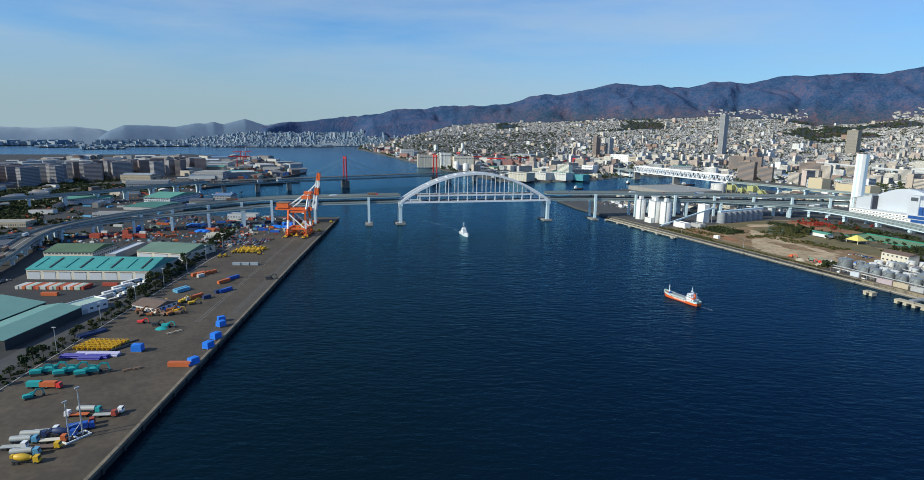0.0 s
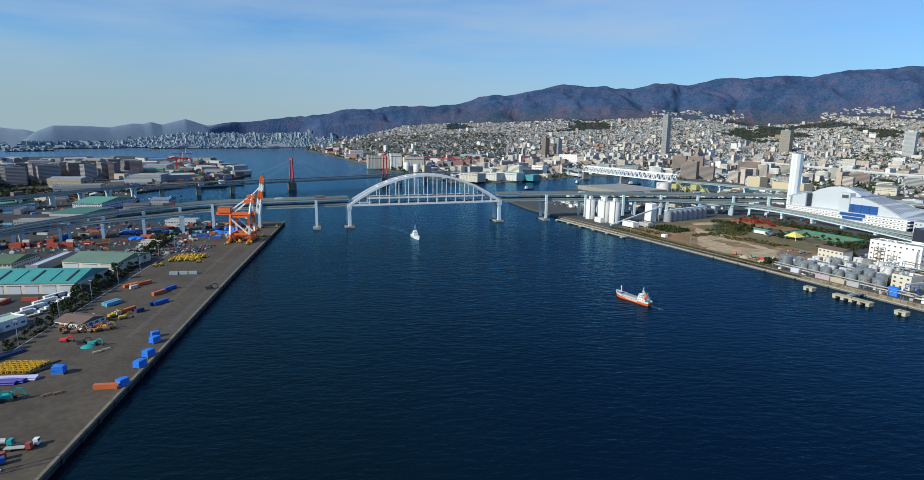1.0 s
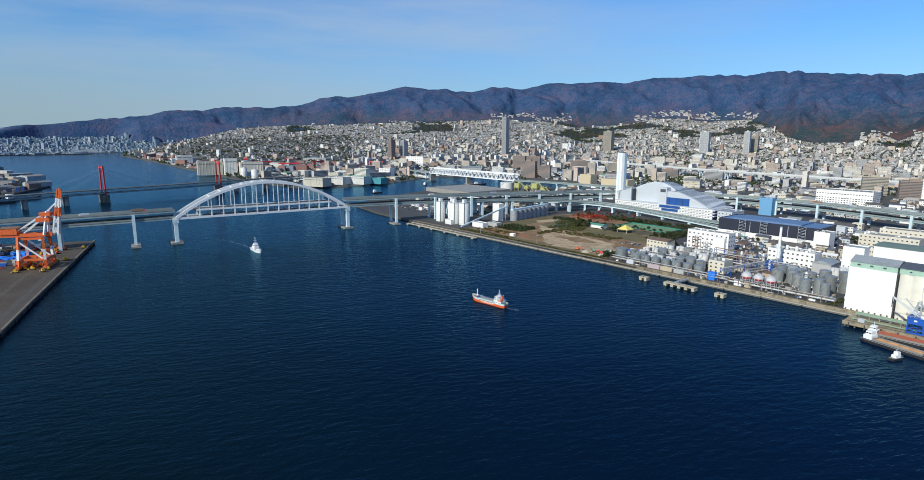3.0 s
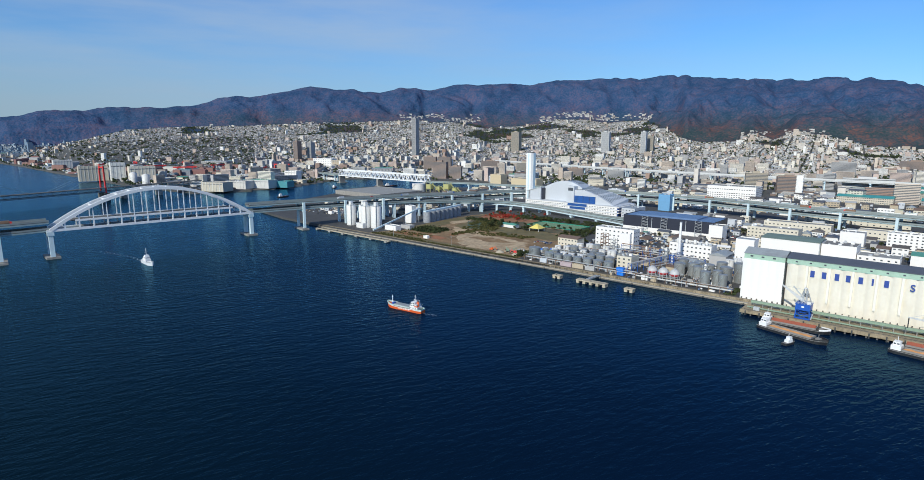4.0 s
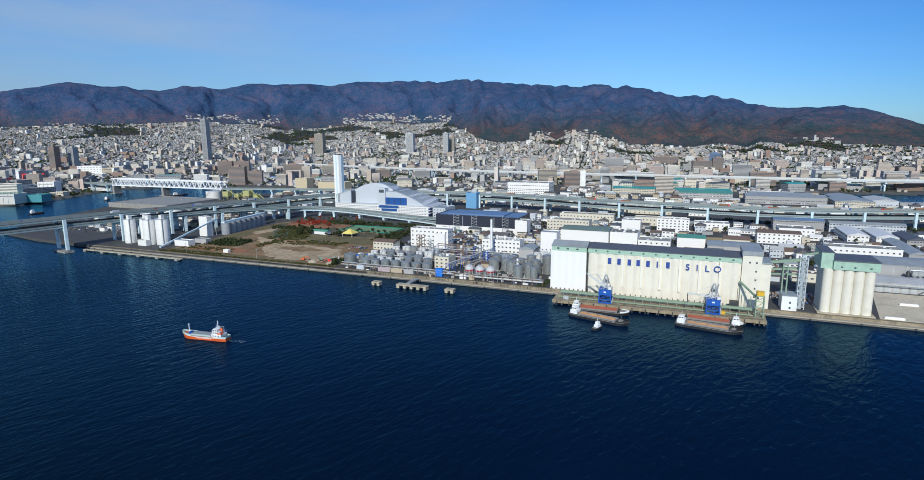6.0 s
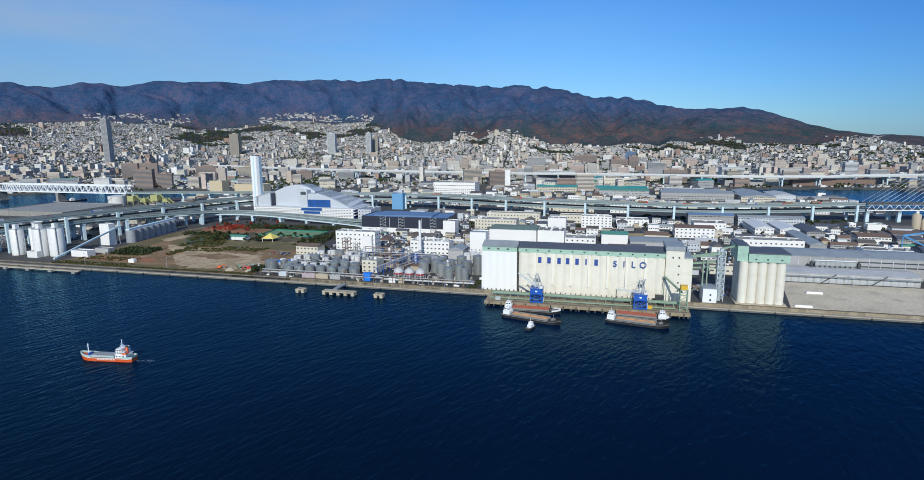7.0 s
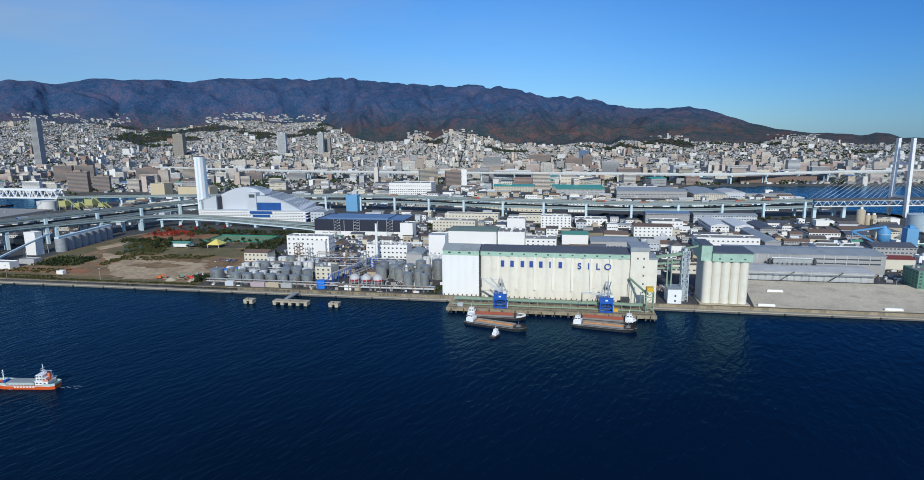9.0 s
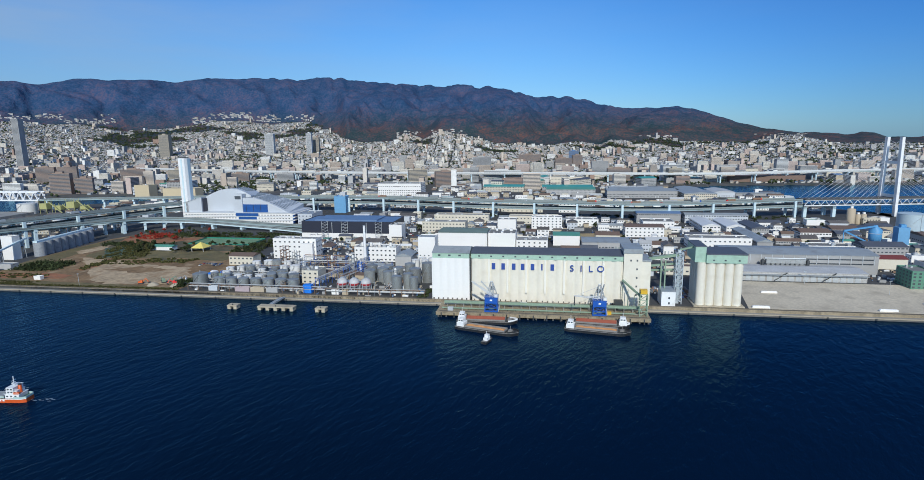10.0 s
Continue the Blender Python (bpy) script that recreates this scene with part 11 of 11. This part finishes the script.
def gantry():
    """The orange and white dockside gantry crane with its boom raised."""
    b = thing("dockside_crane", pose(-196, 676, 3.55, 0, 0, -3), "orange and white dockside crane, boom raised", "crane")
    for x in (-11, 11):
        for y in (-11, 11):
            lg = part("leg", Shape().beam((x, y, 2), (x * 0.97, y * 0.92, 9), 2.6), orange_paint, b)
            part("leg_middle", Shape().beam((x * 0.97, y * 0.92, 9), (x * 0.94, y * 0.82, 19), 2.2), white_paint, lg, "white middle length of the leg")
            part("leg_upper", Shape().beam((x * 0.94, y * 0.82, 19), (x * 0.9, y * 0.7, 31), 2.2), orange_paint, lg)
        part("sill_beam", Shape().box(x - 1.4, -15, 1.0, x + 1.4, 15, 3.6), orange_paint, b)
        part("portal_beam", Shape().beam((x * 0.97, -10, 9), (x * 0.97, 10, 9), 2.4), orange_paint, b)
        part("walkway", Shape().box(x - 2.4, -13, 4.6, x - 1.6, 13, 5.8), orange_paint, b, "orange railed walkway")
        for y in (-12, 12):
            part("bogie", Shape().box(x - 1.1, y - 4.2, 0, x + 1.1, y + 4.2, 1.6), dark_steel, b)
    for y in (-8.5, 8.5):
        part("brace", Shape().beam((-10, y, 27), (10.5, y, 8), 1.3), white_paint, b, "white diagonal brace")
        part("tie_beam", Shape().beam((-10.5, y, 9), (10.5, y, 9), 2.0), orange_paint, b)
        part("cross_girder", Shape().beam((-10, y * 0.85, 29), (10, y * 0.85, 29), 1.8), orange_paint, b)
    for y in (-3.6, 3.6):
        part("top_girder", Shape().beam((-27, y, 32), (17, y, 32), 1.8, 3.0), orange_paint, b)
        part("back_stay", Shape().beam((-14, y, 34), (10, y * 0.6, 51), 1.0).beam((-6, y, 34), (11, y * 0.6, 49), 1.0), white_paint, b, "white back stay")
        part("apex_leg", Shape().beam((11, y * 1.6, 32), (14, y * 0.6, 54), 1.9), white_paint, b)
    part("machine_house", Shape().box(-25, -5.5, 33, -11, 5.5, 39), orange_paint, b, "orange machine house")
    part("house_roof", Shape().box(-25.6, -6, 39, -10.4, 6, 39.5), pipe_rust, b)
    part("apex_beam", Shape().box(5, -4.5, 44, 16, 4.5, 48).box(8, -4, 49.5, 17, 4, 53), orange_paint, b, "orange apex frame")
    a, c = Vector((17, 0, 32)), Vector((25, 0, 75))
    for i, mt in enumerate((white_paint, white_paint, orange_paint, white_paint, orange_paint)):
        p0, p1 = a.lerp(c, i / 5), a.lerp(c, (i + 1) / 5)
        d0, d1 = Vector((4.2 - i * 0.5, 0, -0.8)), Vector((3.7 - i * 0.5, 0, -0.8))
        s = Shape()
        for y in (-2.4, 2.4):
            k = Vector((0, y, 0))
            s.beam(p0 + k, p1 + k, 1.2).beam(p0 + d0 + k, p1 + d1 + k, 1.2).beam(p0 + k, p1 + d1 + k, 0.8).beam(p0 + d0 + k, p1 + k, 0.8)
        s.beam(p0 + Vector((0, -2.4, 0)), p0 + Vector((0, 2.4, 0)), 0.9).beam(p1 + d1 + Vector((0, -2.4, 0)), p1 + d1 + Vector((0, 2.4, 0)), 0.9)
        part("boom", s, mt, b, "raised lattice boom in orange and white")
    for y in (-2, 2):
        part("stay", Shape().pipe((14, y, 54), (24, y, 64), 0.35, 6), white_paint, b)
    part("cab", Shape().box(4, -2, 26, 8.5, 2, 29.8), white_paint, b)


gantry()
for x, y in ((-232, 735), (-226, 738), (-222, 733), (-398, 690), (-402, 700)):
    tarp_cube(x, y, random.uniform(0, 90), 3.4)
# port clutter under and beyond the expressway
random.seed(53)
for _ in range(90):
    x, y = random.uniform(-430, -190), random.uniform(690, 810)
    if in_poly(WEST, np.array([x]), np.array([y]))[0] and x < wedge(y, 30):
        boxcar(x, y, random.choice((0, 90)) + random.uniform(-8, 8), random.choice((6, 12)), random.choice((rust_red, navy_box, pale_box, orange_box, crane_blue, mint_box, dark_steel)), "container in the crowded port yard")
for _ in range(70):
    x, y = random.uniform(-640, -430), random.uniform(480, 1120)
    boxcar(x, y, random.choice((0, 90)) + random.uniform(-12, 12), random.choice((6, 12)), random.choice((rust_red, navy_box, pale_box, orange_box, sky_box, dark_steel)), "container among the port buildings")
ship_yard = Mass()
for _ in range(220):
    x, y = random.uniform(-1500, -470), random.uniform(1400, 2300)
    if in_poly(WEST, np.array([x]), np.array([y]))[0]:
        ship_yard.box(x, y, 3.5, random.uniform(14, 70), random.uniform(10, 40), random.uniform(5, 16), random.uniform(0, 3), 0, random.random(), random.choice((0, 3)), 1)
for _ in range(200):
    x, y = random.uniform(-1400, -560), random.uniform(300, 1400)
    ship_yard.box(x, y, 3.5, random.uniform(10, 36), random.uniform(8, 22), random.uniform(4, 9), random.uniform(0, 3), 0, random.random(), random.choice((0, 2)), 1)
tagged(new("island_buildings", ship_yard.make("island_buildings", TOWN_MATS)), "low harbour buildings on the container island", "buildings", kind="stuff")
for x, y, a in ((-820, 2140, 20), (-700, 1800, 25)):
    b = thing("dockside_crane", pose(x, y, 3.5, 0, 0, a), "far red and white dockside crane", "crane", "far dockside cranes")
    for sx in (-9, 9):
        part("leg", Shape().beam((sx, -8, 0), (sx, -6, 34), 2).beam((sx, 8, 0), (sx, 6, 34), 2), red_paint, b)
    part("girder", Shape().box(-34, -3, 34, 30, 3, 37), red_paint, b)
    part("apex", Shape().beam((8, 0, 37), (10, 0, 54), 2).beam((10, 0, 54), (30, 0, 37), 0.8), white_paint, b)
for x, y, a in ((-505, 1290, 30), (-480, 1345, 40)):
    b = thing("moored_ship", pose(x + 60, y + 20, 0, 0, 0, a), "dark moored ship beside the island", "ship", "moored ships")
    part("hull", hull(60, 12, 5, 0.2, 2), hull_black, b)
    part("deckhouse", Shape().box(-26, -5, 5, -16, 5, 13), white_paint, b)



# containers, scrap and plant on the island's tip
random.seed(91)
tip = Mass()
for _ in range(520):
    x, y = random.uniform(-700, -470), random.uniform(1420, 1990)
    if x > -470 - max(0, y - 1650) * 0.5 or (y < 1560 and x < -560):
        continue
    tip.box(x, y, 3.5, random.choice((6, 12, 12, 14)), random.choice((2.5, 2.5, 5, 8)), random.choice((2.6, 2.6, 5.2, 7.8, 9)), random.choice((0.3, 0.3, 1.87)), 0, random.random())
tagged(new("yard_stacks", tip.make("yard_stacks", [tint_material("stacked_goods", [(0.10, 0.05, 0.045), (0.04, 0.06, 0.12), (0.25, 0.07, 0.04), (0.05, 0.10, 0.09), (0.30, 0.29, 0.27), (0.03, 0.12, 0.36), (0.07, 0.06, 0.055)])])), "stacked containers and scrap on the island's tip", "stacks", kind="stuff")

# small goods across the container island
random.seed(77)
WEST_FREE = [(-760, 420, -470, 900), (-560, 560, -300, 660), (-430, 660, -210, 800), (-900, 900, -470, 1080), (-760, 1100, -540, 1420), (-300, 600, -250, 690), (-1200, 1400, -700, 2000)]


def on_west(x, y):
    return (x, y, 8.0)


yard_goods("yard_goods", WEST_FREE, 260, (bright_white, rust_red, dark_steel, grey_wall, orange_box, tan_paint, brown_roof, sky_box), "small goods, trucks and boxes on the container island", on_west)

# stacked containers under the expressway
for i in range(9):
    for k in range(1 + (i * 7) % 3):
        boxcar(-430 + i * 7.4 + (i % 3), 646 + (i % 2) * 4, (0, 90, 0)[i % 3], 6 if i % 3 == 1 else 7, (rust_red, rust_red, navy_box, rust_red, pale_box, orange_box)[(i + k) % 6], "stacked container below the expressway", z=3.52 + 2.6 * k)
for i in range(10):
    boxcar(-296 + i * 6.6, 786 + (i % 2) * 6, 4, 6, (rust_red, navy_box, dark_steel, rust_red)[i % 4], "dark container by the basin", z=3.52)


def tarp_heap(x, y, r, seed):
    """A heap of loose goods under a sagging blue tarpaulin."""
    rng_ = random.Random(seed)
    rings = []
    for k, (q, z) in enumerate(((1.0, 0.0), (0.92, 0.9), (0.7, 1.9), (0.4, 2.3), (0.05, 2.6))):
        rings.append([(r * q * math.cos(a * math.pi / 8) * rng_.uniform(0.82, 1.15) * 1.5, r * q * math.sin(a * math.pi / 8) * rng_.uniform(0.82, 1.15), z * rng_.uniform(0.85, 1.15)) for a in range(16)])
    vs = [p for ring in rings for p in ring]
    fs = [(k * 16 + i, k * 16 + (i + 1) % 16, k * 16 + 16 + (i + 1) % 16, k * 16 + 16 + i) for k in range(4) for i in range(16)] + [tuple(range(64, 80))]
    solid("covered_cargo", Shape().add(vs, fs), blue_bright, "loose cargo under a sagging blue tarpaulin", "heap", "blue covered heaps", m=pose(x, y, 3.5, 0, 0, seed * 37))


for i, (x, y, r) in enumerate(((-351, 735, 7), (-340, 728, 5), (-324, 693, 6), (-316, 690, 5), (-241, 729, 7), (-230, 734, 6), (-224, 726, 4))):
    tarp_heap(x, y, r, i)

# woods at the island's landward side
woodland = []
for (x0, y0), (x1, y1), spread, n in (((-850, 1040), (-640, 790), 40, 260), ((-800, 1095), (-690, 980), 30, 110), ((-880, 1230), (-840, 1500), 26, 200), ((-560, 640), (-470, 560), 24, 60)):
    for _ in range(n):
        t = random.random()
        woodland.append((x0 + (x1 - x0) * t + random.gauss(0, spread), y0 + (y1 - y0) * t + random.gauss(0, spread * 0.6), 3.5, random.uniform(3, 6)))
thicket("woodland", woodland, leaf_dark, "dense dark woodland strip on the island", 2.8)
